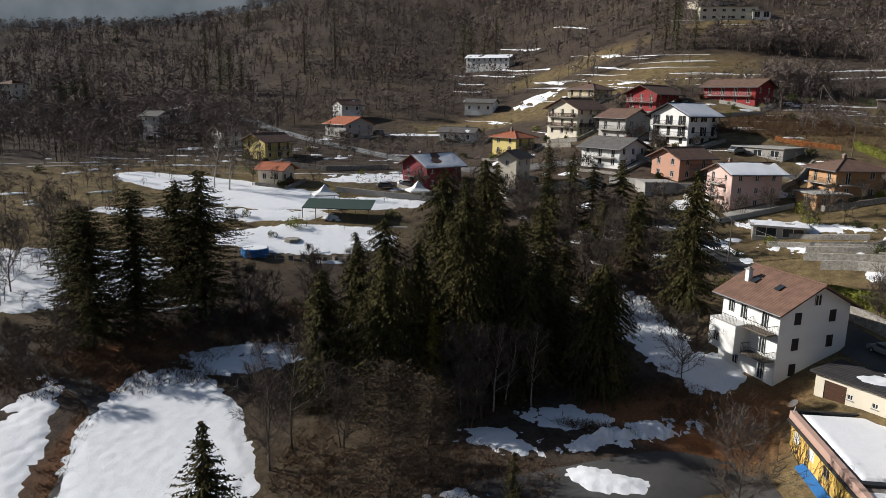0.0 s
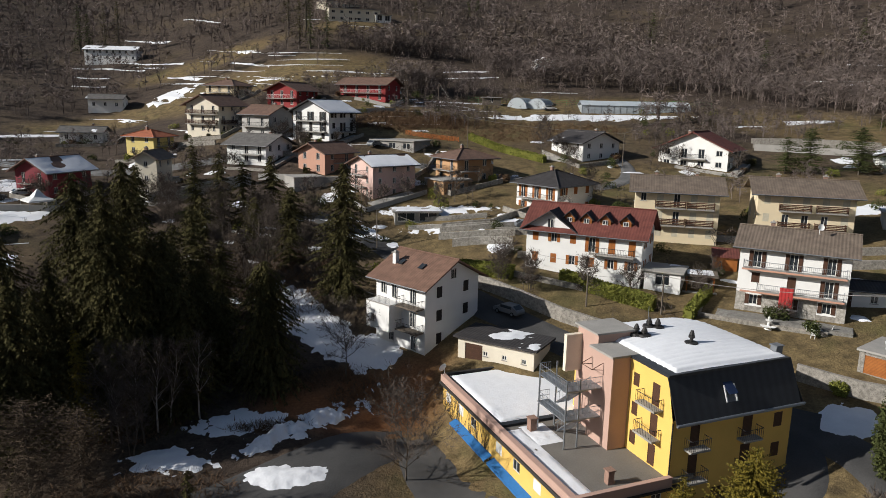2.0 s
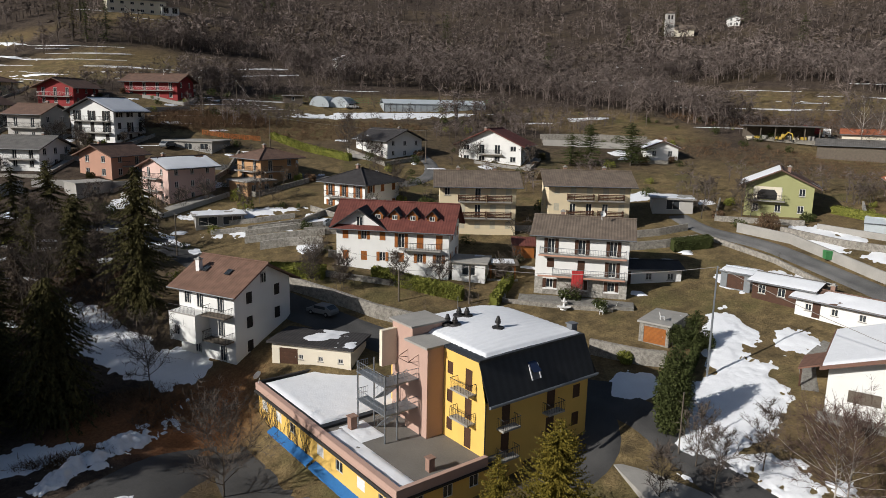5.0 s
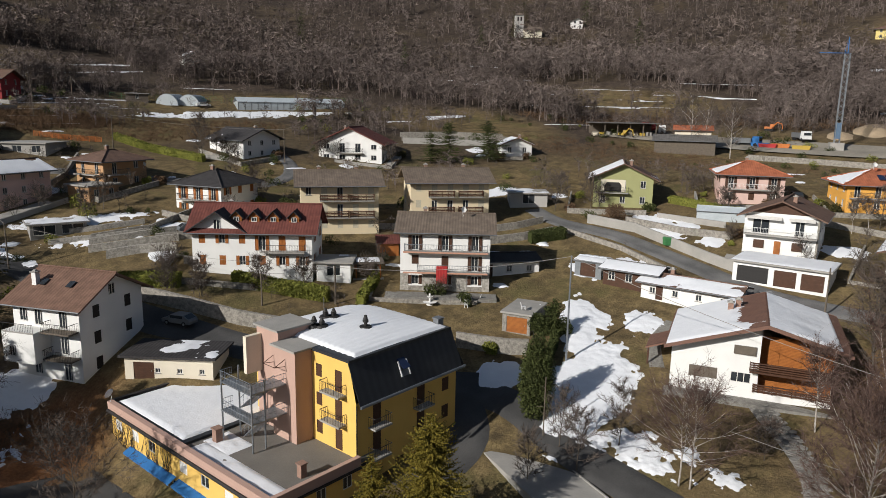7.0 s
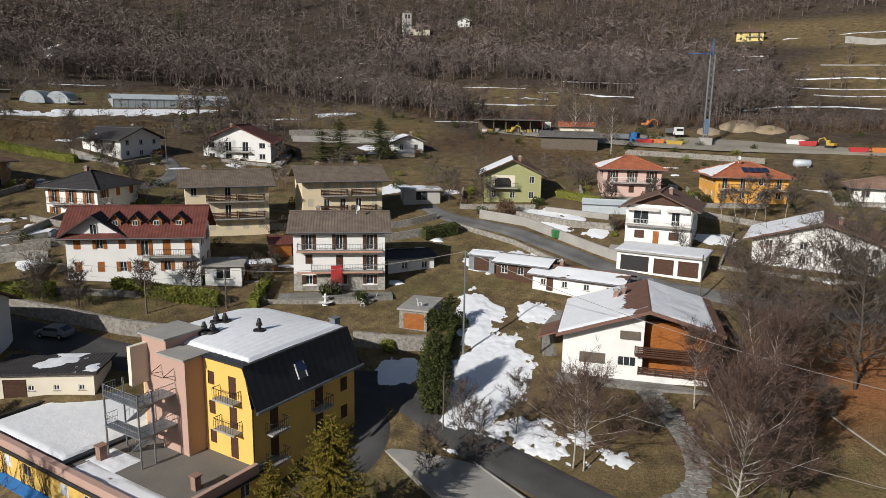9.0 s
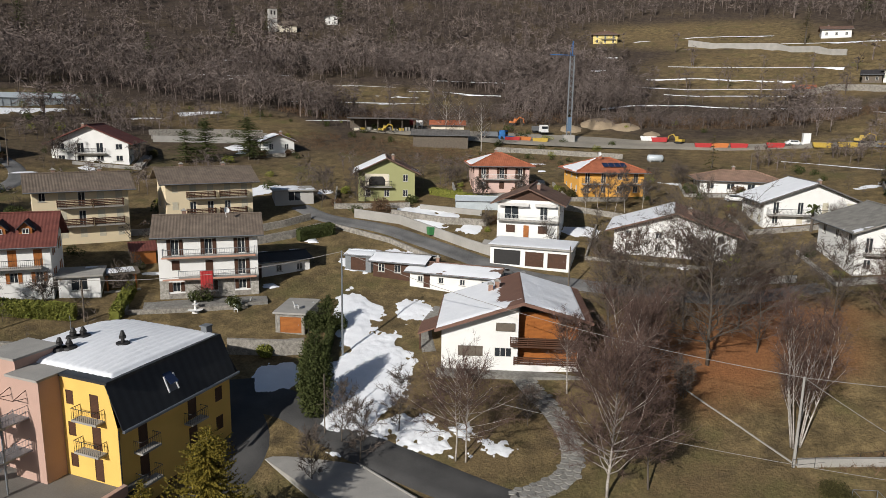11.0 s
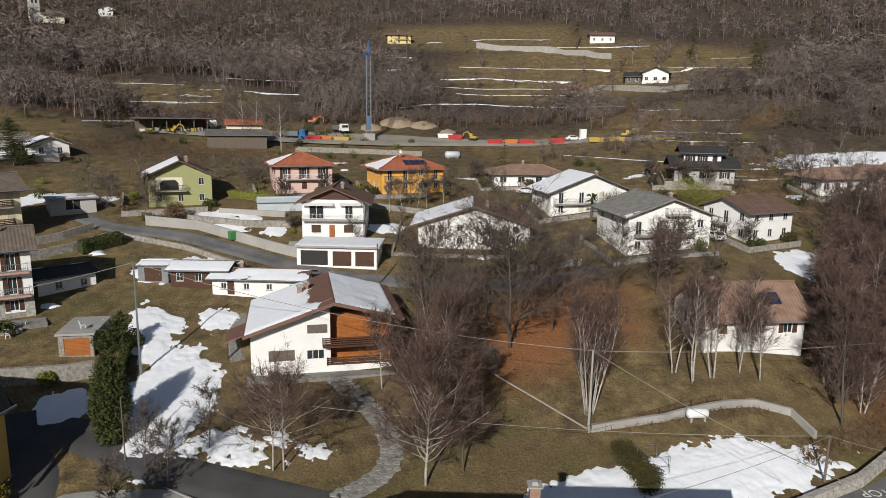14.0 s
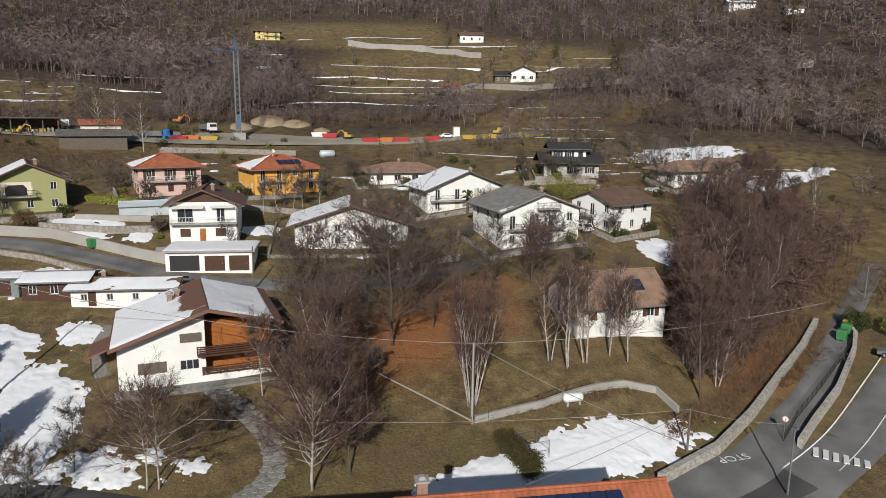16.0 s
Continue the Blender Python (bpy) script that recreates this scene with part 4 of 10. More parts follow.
    for z in (0.1, 2.9, 5.8):
        window(H, 0.95, 2.1, pose(-2.02, 8.6, z, 0, 0, -90), name="stair_door")
    cg = Geo()
    for yy in (7.6, 9.4):
        cg.tube([(-2.0, yy, 8.1), (-3.2, yy, 7.6)], 0.04, 4)
        cg.tube([(-2.0, yy, 7.4), (-3.2, yy, 7.6)], 0.03, 4)
    cg.tube([(-3.2, 7.6, 7.6), (-3.2, 9.4, 7.6)], 0.04, 4)
    part("door_canopy", cg, WOOD_BROWN, H)
    # escape stair of galvanised steel
    st = Geo()
    for zc in (2.85, 5.75):
        st.box(-5.9, 7.5, zc - 0.12, -2.0, 9.5, zc)
        st.box(-5.9, 9.5, zc - 0.12, -4.6, 12.6, zc)
    posts = [(-5.8, 7.6), (-5.8, 12.5), (-3.9, 12.5), (-4.4, 7.6)]
    for px, py in posts:
        st.tube([(px, py, -0.4), (px, py, 6.8)], 0.09, 6)
    platform = part("fire_escape", st, METAL, H, "galvanised steel escape stair")
    for zc in (2.85, 5.75):
        rg = Geo()
        loop = [(-2.0, 7.55), (-5.85, 7.55), (-5.85, 12.55), (-4.6, 12.55)]
        for (a, b), (c, d) in zip(loop, loop[1:]):
            for hh in (0.5, 1.05):
                rg.tube([(a, b, zc + hh), (c, d, zc + hh)], 0.03, 4)
            L = math.hypot(c - a, d - b)
            for i in range(int(L / 0.25) + 1):
                q = i * 0.25 / L
                rg.tube([(a + (c - a) * q, b + (d - b) * q, zc), (a + (c - a) * q, b + (d - b) * q, zc + 1.05)], 0.014, 3, cap=False)
        part("railing", rg, METAL, platform)
    for z_low in (-0.4, 2.85):
        z_high = 2.85 if z_low < 0 else 5.75
        ng = 13
        for k in range(ng):
            q = (k + 0.5) / ng
            part("step", Geo().box(-4.4, 11.6 - q * 3.6 - 0.14, z_low + (z_high - z_low) * q - 0.03, -3.0, 11.6 - q * 3.6 + 0.14, z_low + (z_high - z_low) * q), METAL, platform)
        sg = Geo()
        for xx in (-4.4, -3.0):
            sg.tube([(xx, 11.6, z_low), (xx, 8.0, z_high)], 0.07, 4)
            sg.tube([(xx, 11.6, z_low + 1.0), (xx, 8.0, z_high + 1.0)], 0.03, 4)
            for k in range(7):
                q = k / 6
                sg.tube([(xx, 11.6 - 3.6 * q, z_low + (z_high - z_low) * q), (xx, 11.6 - 3.6 * q, z_low + 1 + (z_high - z_low) * q)], 0.02, 3, cap=False)
        part("stringer", sg, METAL, platform)
    # low wing
    x0, y0, x1, y1 = -9.8, -0.4, 2.6, 27.6
    wg = Geo()
    wl = pose(x0, y1, 0, 0, 0, -90)
    L = y1 - y0
    # ground floor openings under the blue awnings and small windows above
    holes = []
    for u in (1.6, 5.2, 8.6, 14.6, 18.3, 22.2, 25.8):
        holes.append((u, -2.4, 1.35, 1.15))
    for u in (3.2, 6.4, 9.6, 13.0, 17.2, 21.0, 24.6):
        holes.append((u, -5.3, 1.3, 1.5))
    face_with_holes(wg, L, low, -0.35, holes, wl)
    face_with_holes(wg, x1 - x0, low, -0.35, [(2.2, -2.2, 1.1, 1.2), (5.4, -2.2, 1.1, 1.2), (8.4, -2.2, 1.1, 1.2)], pose(x0, y0, 0))
    face_with_holes(wg, x1 - x0, low, -0.35, [], pose(x1, y1, 0, 0, 0, 180))
    face_with_holes(wg, y1 - 15.2, low, -0.35, [], pose(x1, 15.2, 0, 0, 0, 90))
    wing = part("wing_wall", wg.weld(), YELLOW, H, "yellow wing wall with climbing stems")
    for k, (u, z, w, h) in enumerate(holes):
        wo = window(wing, w, h, wl @ pose(u, 0, z))
    for u in (2.2, 5.4, 8.4):
        window(wing, 1.1, 1.2, pose(x0, y0, 0) @ pose(u, 0, -2.2))
    for k in (0, 1, 3, 5):
        u, z, w, h = holes[k]
        part("blind", Geo().box(u - w / 2, 0.02, z, u + w / 2, 0.05, z + h), WHITEPAINT, wing, m=wl)
    ro = Geo().box(x0, y0, -0.6, x1, y1, -0.02)
    part("terrace", ro, TERRACE, H, "grey screed terrace")
    pr = Geo()
    pr.box(x0 - 0.25, y0 - 0.25, -0.5, x0 + 0.35, y1 + 0.25, 0.42)
    par = part("parapet", pr, ROSE, H, "rose clay-tiled parapet")
    part("parapet", Geo().box(x0 + 0.35, y0 - 0.25, -0.5, 0.0, y0 + 0.2, 0.42), ROSE, H)
    part("parapet", Geo().box(x0 + 0.35, y1 - 0.15, -0.5, x1 + 0.25, y1 + 0.25, 0.55), IRON, H)
    part("parapet", Geo().box(x1 - 0.1, 14.0, -0.5, x1 + 0.25, y1 - 0.15, 0.55), IRON, H)
    part("gutter", Geo().tube([(x0 - 0.38, y0, -0.45), (x0 - 0.38, y1, -0.45)], 0.14, 6), IRON, H)
    part("eave", Geo().box(x0 - 0.42, y0 - 0.4, -0.7, x0 - 0.003, y1 + 0.3, -0.5).box(x0, y0 - 0.4, -0.7, 1.0, y0 - 0.003, -0.5), IRON, H)
    part("upper_roof", Geo().box(x0 + 0.5, 13.6, -0.02, x1 - 0.15, y1 - 0.2, 0.25), METALROOF, H)
    flat_snow(H, x0 + 0.75, 14.2, x1 - 0.3, y1 - 0.3, 0.26, 1.0, 5, 0.2, 0.25)
    flat_snow(H, x0 + 0.4, 0.0, x0 + 2.3, 12.8, -0.01, 0.78, 8, 0.15, 0.2)
    flat_snow(H, x0 + 2.2, 9.0, x0 + 5.0, 13.2, -0.01, 0.45, 9, 0.15, 0.2)
    part("vent_stack", Geo().box(-7.0, 11.8, -0.02, -6.3, 12.5, 1.3).box(-7.1, 11.7, 1.3, -6.2, 12.6, 1.4), CHIMNEYM, H)
    part("vent_stack", Geo().box(-5.6, 0.8, -0.02, -5.0, 1.4, 1.2).box(-5.7, 0.7, 1.2, -4.9, 1.5, 1.3), CHIMNEYM, H)
    dish(H, x0 - 0.1, y1 - 0.2, 1.3, 200, 0.55)
    # awnings
    for ua, ub in ((4.0, 13.2), (13.6, 24.0)):
        ag = Geo()
        for k in range(14):
            a, b = ua + (ub - ua) * k / 14, ua + (ub - ua) * (k + 1) / 14
            sag = 0.04 if k % 2 else 0.0
            ag.add([(a, 0, -3.3), (b, 0, -3.3), (b, -0.85, -3.7), (a, -0.85, -3.7), (a, -0.85, -3.9), (b, -0.85, -3.9 - sag)], [(0, 3, 2, 1), (3, 4, 5, 2)])
        ag.weld()
        part("awning", ag, BLUE, H, "blue canvas awning", wl)
    # climbing stems on the far part of the wing wall
    cg = Geo()
    rnd = random.Random(4)
    for k in range(60):
        u = rnd.uniform(0.3, 13)
        z = -4.2
        pts = [(u, -0.05, z)]
        while z < -0.9 and len(pts) < 9:
            u += rnd.uniform(-0.35, 0.35)
            z += rnd.uniform(0.3, 0.6)
            pts.append((u, -0.05 - rnd.random() * 0.05, min(z, -0.7)))
        cg.tube(pts, [0.035 - 0.003 * i for i in range(len(pts))], 3, cap=False)
    part("climber", cg, BARK, H, "bare climbing stems", wl)
    return H


make_hotel()

# ---- the white house beside the road ----
wh = house("house", "white three-storey house with brown tiled roof", 38.6, 75.9, 19, 10.3, 9.2, 9.3, WHITE, ROOF_RUST, "d", 27, 1.0,
           cols={"R": 2, "L": 0}, floors=3, shutters=SHUTTER_DARK, win=(1.0, 1.45), chimneys=0, seed=11, closed=1.0)
part("bay", Geo().box(-2.3, 4.2, 2.6, 0.0, 8.6, 6.2), WHITE, wh)
balcony(wh, pose(-2.3, 8.6, 0, 0, 0, -90), 0, 4.4, 6.25, 0.02, h=0.9)
for fl in (1, 2):
    balcony(wh, sides(10.3, 9.2)["L"][0], 5.2, 9.0, fl * 3.15 - 0.1, 1.5, slab_mat=WOOD_GREY)
for u, z in ((1.5, 6.8), (3.6, 6.5), (7.0, 6.4), (7.0, 3.3), (7.2, 0.2), (3.0, 0.6)):
    window(wh, 0.9, 2.0 if z > 6 or z in (3.3, 0.2) else 1.2, sides(10.3, 9.2)["L"][0] @ pose(u, -0.16, z))
window(wh, 0.8, 1.2, pose(-2.3, 7.2, 3.4, 0, 0, -90) @ pose(0, -0.16, 0))
chimney(wh, 2.4, 8.0, 10.6, 1.3, 0.6, WHITE)
for sx in (3.2, 7.0):
    part("roof_window", Geo().box(-0.5, -0.4, 0, 0.5, 0.4, 0.1), GLASS, wh, m=pose(2.6, sx, 10.75, 0, -27, 0))
window(wh, 0.95, 1.3, sides(10.3, 9.2)["R"][0] @ pose(5.2, -0.16, 9.3), name="attic_window")

gw = house("garage", "low cream garage with flat roof, half snowed", 41.5, 72.4, -58, 10.2, 5.2, 2.7, CREAM, ROOF_DARK, "flat", over=0.5, floors=1,
           cols={"R": 4}, win=(0.6, 0.6), chimneys=0, snow=(0.35,), doors=(("R", 2.2, 2.4, 2.1),), seed=5, group="garages")

# ---- houses along the slope above the road ----
aA = house("apartment_house", "beige apartment house with wooden balconies", 82.9, 86.8, -43, 13.2, 10, 8.6, BEIGE, ROOF_TAUPE, "w", 20, 1.1,
           cols={"R": 5, "L": 2}, floors=3, win=(0.9, 1.3), chimneys=2, balconies=(("R", 1, 3.2, 8.0), ("R", 2, 3.2, 8.0), ("R", 1, 8.2, 12.4), ("R", 2, 8.2, 12.4)),
           rail="boards", rail_mat=WOOD_BROWN, group="apartment houses", seed=3, blinds=BLIND)
aB = house("apartment_house", "beige apartment house with wooden balconies", 98.0, 75.0, -45, 14.2, 10, 8.6, BEIGE, ROOF_TAUPE, "w", 20, 1.1,
           cols={"R": 5, "L": 2}, floors=3, win=(0.9, 1.3), chimneys=2, balconies=(("R", 1, 3.2, 7.8), ("R", 2, 3.2, 7.8), ("R", 1, 8.6, 13.0), ("R", 2, 8.6, 13.0)),
           rail="boards", rail_mat=WOOD_BROWN, group="apartment houses", seed=4, blinds=BLIND)
hb = house("house", "white house with stone base, brown shutters and taupe roof", 78.4, 61.8, -57, 13.0, 9.5, 9.0, WHITE, ROOF_TAUPE, "w", 21, 0.9,
           cols={"R": 3, "L": 2, "E": 2}, floors=3, shutters=WOOD_BROWN, plinth=STONE, chimneys=1, win=(1.0, 1.35),
           balconies=(("R", 1, 2.5, 12.6), ("R", 2, 0.6, 12.6)), seed=6, rail_mat=METAL, dishes=((9.0, 3.0, 11.6, 30),))
for u0, u1 in ((0.0, 1.15), (3.25, 5.4), (7.6, 9.7), (11.95, 13.0)):
    part("stone_cladding", Geo().box(u0, -0.06, -1.0, u1, -0.037, 2.55), STONE_PALE, hb, "rough pale stone facing")
for z in (2.87, 5.87):
    part("balcony_edge", Geo().box(0.5, -1.16, z - 0.1, 12.7, -1.11, z + 0.14), SALMON, hb)
part("terrace", Geo().box(-0.5, -3.4, -1.5, 14.0, -0.06, -0.12), PAVING, hb)
dm = house("house", "white house with red tiled roof and wooden dormers", 61.4, 86.9, -54, 17.4, 9.5, 6.4, WHITE, ROOF_RED, "w", 33, 0.9,
           cols={"R": 6, "L": 2, "E": 2}, floors=2, shutters=WOOD_ORANGE, win=(0.9, 1.4), chimneys=1, seed=7, balconies=(("R", 1, 10.0, 16.4),))
for dx in (6.2, 8.8, 11.6, 14.6):
    dg = Geo()
    dg.add([(dx - 0.75, 1.3, 7.1), (dx + 0.75, 1.3, 7.1), (dx + 0.75, 1.3, 8.0), (dx, 1.3, 8.7), (dx - 0.75, 1.3, 8.0),
            (dx - 0.75, 4.2, 7.1), (dx + 0.75, 4.2, 7.1), (dx + 0.75, 4.2, 8.0), (dx, 4.2, 8.7), (dx - 0.75, 4.2, 8.0)],
           [(0, 1, 2, 3, 4), (0, 4, 9, 5), (1, 6, 7, 2)])
    do = part("dormer", dg, WOOD_ORANGE, dm, "honey wood dormer")
    part("dormer_roof", Geo().slab([(dx - 1.1, 0.9, 7.85), (dx, 0.9, 8.95), (dx, 4.6, 8.95), (dx - 1.1, 4.6, 7.85)][::-1], 0.14).slab([(dx, 0.9, 8.95), (dx + 1.1, 0.9, 7.85), (dx + 1.1, 4.6, 7.85), (dx, 4.6, 8.95)][::-1], 0.14), ROOF_DARK, do)
    window(do, 0.8, 0.7, pose(dx, 1.17, 7.25), name="dormer_window")
cg = Geo().add([(0, -0.02, 6.4), (7.4, -0.02, 6.4), (3.7, -0.02, 8.9)], [(0, 1, 2)])
cr = part("cross_gable", cg, WHITE, dm)
part("cross_roof", Geo().slab([(-0.9, -0.9, 5.85), (3.7, -0.9, 9.0), (3.7, 5, 9.0), (-0.9, 5, 5.85)][::-1], 0.2).slab([(3.7, -0.9, 9.0), (8.2, -0.9, 5.95), (8.2, 5, 5.95), (3.7, 5, 9.0)][::-1], 0.2), ROOF_DARK, cr)
window(dm, 0.9, 1.5, pose(3.7, -0.17, 6.2), name="attic_window")
an = house("annex", "white annex with flat roof beside the house", 72.2, 72.6, -54, 5.0, 5.0, 2.7, WHITE, CONCRETE, "flat", over=0.4, floors=1, cols={"R": 1}, win=(2.0, 1.6), chimneys=0, group="garages", snow=(0.3,))

house("house", "white house with dark hipped roof and wooden shutters", 77.5, 100.7, 14, 10.5, 9.8, 6.0, WHITE, ROOF_DARK, "hip", 22, 1.0,
      cols={"R": 3, "L": 3}, shutters=WOOD_ORANGE, balconies=(("L", 1, 1.0, 8.8),), seed=8, snow=())
house("house", "white gabled house with dark roof", 105.6, 128.6, 0, 10.8, 12.0, 4.6, WHITE, ROOF_DARK, "d", 22, 1.0, cols={"R": 3, "L": 3}, floors=2, win=(0.9, 1.1), snow=(0, 0.12), seed=9)
house("house", "white house with red and dark gabled roof", 128.9, 107.4, 25, 10, 15.6, 5.0, WHITE, ROOF_RED, "w", 24, 1.2, cols={"R": 3, "L": 4}, floors=2, win=(1.4, 1.2), shutters=None, seed=10, balconies=(("L", 1, 5.0, 11.0),))
house("house", "small white house with snowy roof on the hillside", 172.4, 242.2, -15, 8, 6.5, 4.4, WHITE, ROOF_BROWN, "d", 25, 0.7, floors=2, win=(0.8, 1.0), snow=(0.7, 0.8), seed=12)
house("house", "small white house with snowy roof behind pines", 153.8, 89.0, -50, 7.5, 7, 3.2, WHITE, ROOF_BROWN, "d", 22, 0.8, floors=1, snow=(0.9, 0.9), seed=13)
house("garage", "low flat garage with snow on the roof", 118.5, 66.4, -55, 7.2, 6, 2.8, GREYWALL, CONCRETE, "flat", over=0.5, floors=1, cols={"R": 1}, win=(2.4, 2.0), chimneys=0, snow=(0.6,), group="garages")
house("garage", "stone garage with honey wood door", 76.9, 43.6, -80, 3.8, 6.5, 2.5, STONE, CONCRETE, "flat", over=0.25, floors=1, cols={"R": 0, "L": 0}, chimneys=0, doors=(("R", 2.0, 2.8, 2.1),), door_mat=WOOD_ORANGE, group="garages", snow=(0.12,))

# ---- village to the north ----
house("house", "long white house with snowy roof on the hill", 33.5, 374.0, 65, 9, 24, 5.2, WHITE, ROOF_GREY, "d", 22, 0.8, floors=2, snow=(0.8, 0.75), seed=21, cols={"L": 8, "R": 2})
house("house", "low white house with grey roof", 20.3, 291.9, 71, 8, 12, 4.2, WHITE, ROOF_GREY, "d", 20, 0.8, floors=1, snow=(0.6, 0.3), seed=22)
house("house", "low white house with grey roof", 10.1, 230.3, 72, 8, 13, 3.4, WHITE, ROOF_GREY, "d", 20, 0.8, floors=1, snow=(0.5, 0.2), seed=23)
house("house", "yellow house with orange hipped roof", 20.0, 192.6, 44, 8.6, 9.4, 5.2, LEMON, ROOF_ORANGE, "hip", 20, 0.9, seed=24, snow=(1,), balconies=(("R", 1, 1.0, 7.5),))
house("house", "tall cream gabled house", 16.2, 153.0, 59, 8, 5, 8.6, CREAM, ROOF_TAUPE, "w", 28, 0.8, floors=3, cols={"R": 2, "L": 1}, seed=25, win=(0.8, 1.1))
house("house", "beige house with brown hipped roof", 50.6, 241.4, 38, 10.6, 13, 5.2, BEIGE, ROOF_BROWN, "hip", 20, 1.0, seed=26, balconies=(("L", 1, 1.0, 12),))
house("house", "cream house with brown roof and long balconies", 36.9, 195.5, 37, 12, 12.5, 8.0, CREAM, ROOF_BROWN, "w", 23, 1.2, floors=3, seed=27, balconies=(("L", 1, 0.5, 12), ("L", 2, 0.5, 12), ("R", 1, 1, 7)), rail="boards", rail_mat=WOOD_BROWN)
house("house", "grey-white house with brown roof and balconies", 45.1, 175.6, 34, 9.9, 9.8, 6.6, GREYWALL, ROOF_BROWN, "d", 23, 1.0, seed=28, balconies=(("L", 1, 0.5, 9.3),))
house("house", "white house with snowy roof and balconies", 56.7, 164.2, 31, 11.5, 12.8, 7.6, WHITE, ROOF_DARK, "w", 24, 1.1, floors=3, shutters=SHUTTER_DARK, snow=(0.85, 0.4), seed=29, balconies=(("L", 1, 1, 12), ("L", 2, 1, 12), ("R", 1, 2, 10)))
house("house", "red house with brown roof and white balcony rails", 59.8, 201.0, 38, 11.8, 11.4, 5.2, RED, ROOF_BROWN, "w", 22, 1.2, seed=30, balconies=(("L", 1, 0.5, 11),), rail_mat=WHITEPAINT)
house("house", "red house with brown roof on the upper meadow", 86.0, 197.7, 38, 10.4, 17.7, 5.6, RED, ROOF_BROWN, "d", 22, 1.2, seed=31, balconies=(("L", 1, 1.0, 16.5),), rail_mat=WHITEPAINT, dishes=((4.0, 6.0, 8.2, 30),))
house("house", "white house with grey roof", 39.6, 157.5, 38, 10.9, 12.2, 4.8, WHITE, ROOF_GREY, "d", 22, 1.0, seed=32, balconies=(("L", 1, 4, 11),))
house("house", "pink house with brown roof", 48.7, 144.1, 26, 10, 9, 5.0, SALMON, ROOF_BROWN, "w", 23, 1.0, seed=33, balconies=(("R", 1, 3, 9.5),))
house("house", "pale pink house with partly snowed roof", 53.0, 127.8, 10, 11.3, 9.4, 6.8, PINK, ROOF_BROWN, "w", 20, 0.9, floors=3, win=(0.8, 1.1), seed=34, snow=(0.8, 0), balconies=(("L", 1, 1, 7), ("L", 2, 1, 7)))
house("garage", "low concrete shed with flat roof", 72.9, 150.8, 34, 9, 13.3, 2.6, CONCRETE, CONCRETE, "flat", over=0.4, floors=1, cols={"L": 3}, win=(2.0, 1.4), chimneys=0, group="garages")
house("house", "ochre house with brown hipped roof and balcony", 71.1, 126.3, 6, 9.4, 8, 5.8, OCHRE, ROOF_BROWN, "hip", 20, 1.1, seed=35, balconies=(("L", 1, 0.5, 7), ("R", 1, 0.5, 5)), dishes=((8.5, -0.5, 4.5, 20),))
house("annex", "ochre annex with flat terrace", 66.0, 122.5, 6, 6, 6, 2.8, OCHRE, CONCRETE, "flat", over=0.5, floors=1, cols={"R": 2, "L": 1}, chimneys=0, seed=36)
house("house", "crimson house with partly snowed roof", -3.5, 163.2, 41, 12, 10, 5.8, CRIMSON, ROOF_BROWN, "w", 27, 1.2, seed=37, snow=(0.75, 0), balconies=(("L", 1, 2, 8),), win=(1.0, 1.3))
house("house", "white house with brown roof", -40.1, 283.1, 38, 9.4, 7, 7.0, WHITE, ROOF_BROWN, "w", 25, 0.8, seed=38, snow=(0.3, 0.3))
house("house", "grey house with orange roof", -33.0, 241.8, 48, 14, 12, 4.8, GREYWALL, ROOF_ORANGE, "d", 20, 0.8, seed=39)
house("house", "yellow house with brown roof by the road", -48.2, 192.4, 54, 11, 10, 5.4, LEMON, ROOF_BROWN, "w", 22, 1.0, seed=40, balconies=(("R", 1, 1, 10),))
house("house", "white house with brown roof", -66.0, 211.5, 47, 7.5, 6, 5.4, WHITE, ROOF_BROWN, "w", 24, 0.8, seed=41)
house("house", "tall white house with grey roof", -91.1, 228.0, 72, 6.5, 7, 8.0, WHITE, ROOF_GREY, "d", 24, 0.8, floors=3, seed=42, win=(0.7, 1.0))
house("house", "white house with brown hipped roof", -97.4, 273.7, 85, 7.5, 8.3, 5.2, WHITE, ROOF_BROWN, "hip", 22, 0.8, seed=43, snow=(3,))
house("house", "small house with orange roof in the meadow", -37.5, 164.7, 73, 6.5, 7.0, 3.8, CREAM, ROOF_ORANGE, "d", 22, 0.9, floors=1, seed=44)
house("house", "cream tower-like house with hipped roof", -181.7, 303.3, 75, 8, 8, 8.0, CREAM, ROOF_BROWN, "hip", 20, 0.7, floors=3, seed=45)
house("house", "low modern house with flat roof on the hill", 128.0, 372.0, 20, 30, 9, 5.0, CREAM, CONCRETE, "flat", over=0.6, floors=1, cols={"R": 5}, win=(2.4, 1.6), chimneys=0, seed=46)

# ---- houses to the east ----
og = house("house", "olive-green house with snowy gabled roof and balcony", 127.0, 53.0, -68, 11, 10, 6.0, GREEN, ROOF_BROWN, "d", 25, 1.1, cols={"R": 3, "L": 2, "E": 2}, seed=51, snow=(0.1, 0.9), balconies=(("R", 1, 0.4, 6.5),))
part("loggia", Geo().box(1.3, -0.05, 3.1, 5.9, -0.02, 5.4), CREAM, og, "pale loggia surround")
# flat dark plate that stands for the shaded depth of the arched opening
part("loggia_opening", Geo().add([(2.0, -0.055, 3.1), (5.2, -0.055, 3.1), (5.2, -0.055, 4.3), (4.7, -0.055, 4.9), (2.5, -0.055, 4.9), (2.0, -0.055, 4.3)], [(0, 1, 2, 3, 4, 5)]), IRON, og)
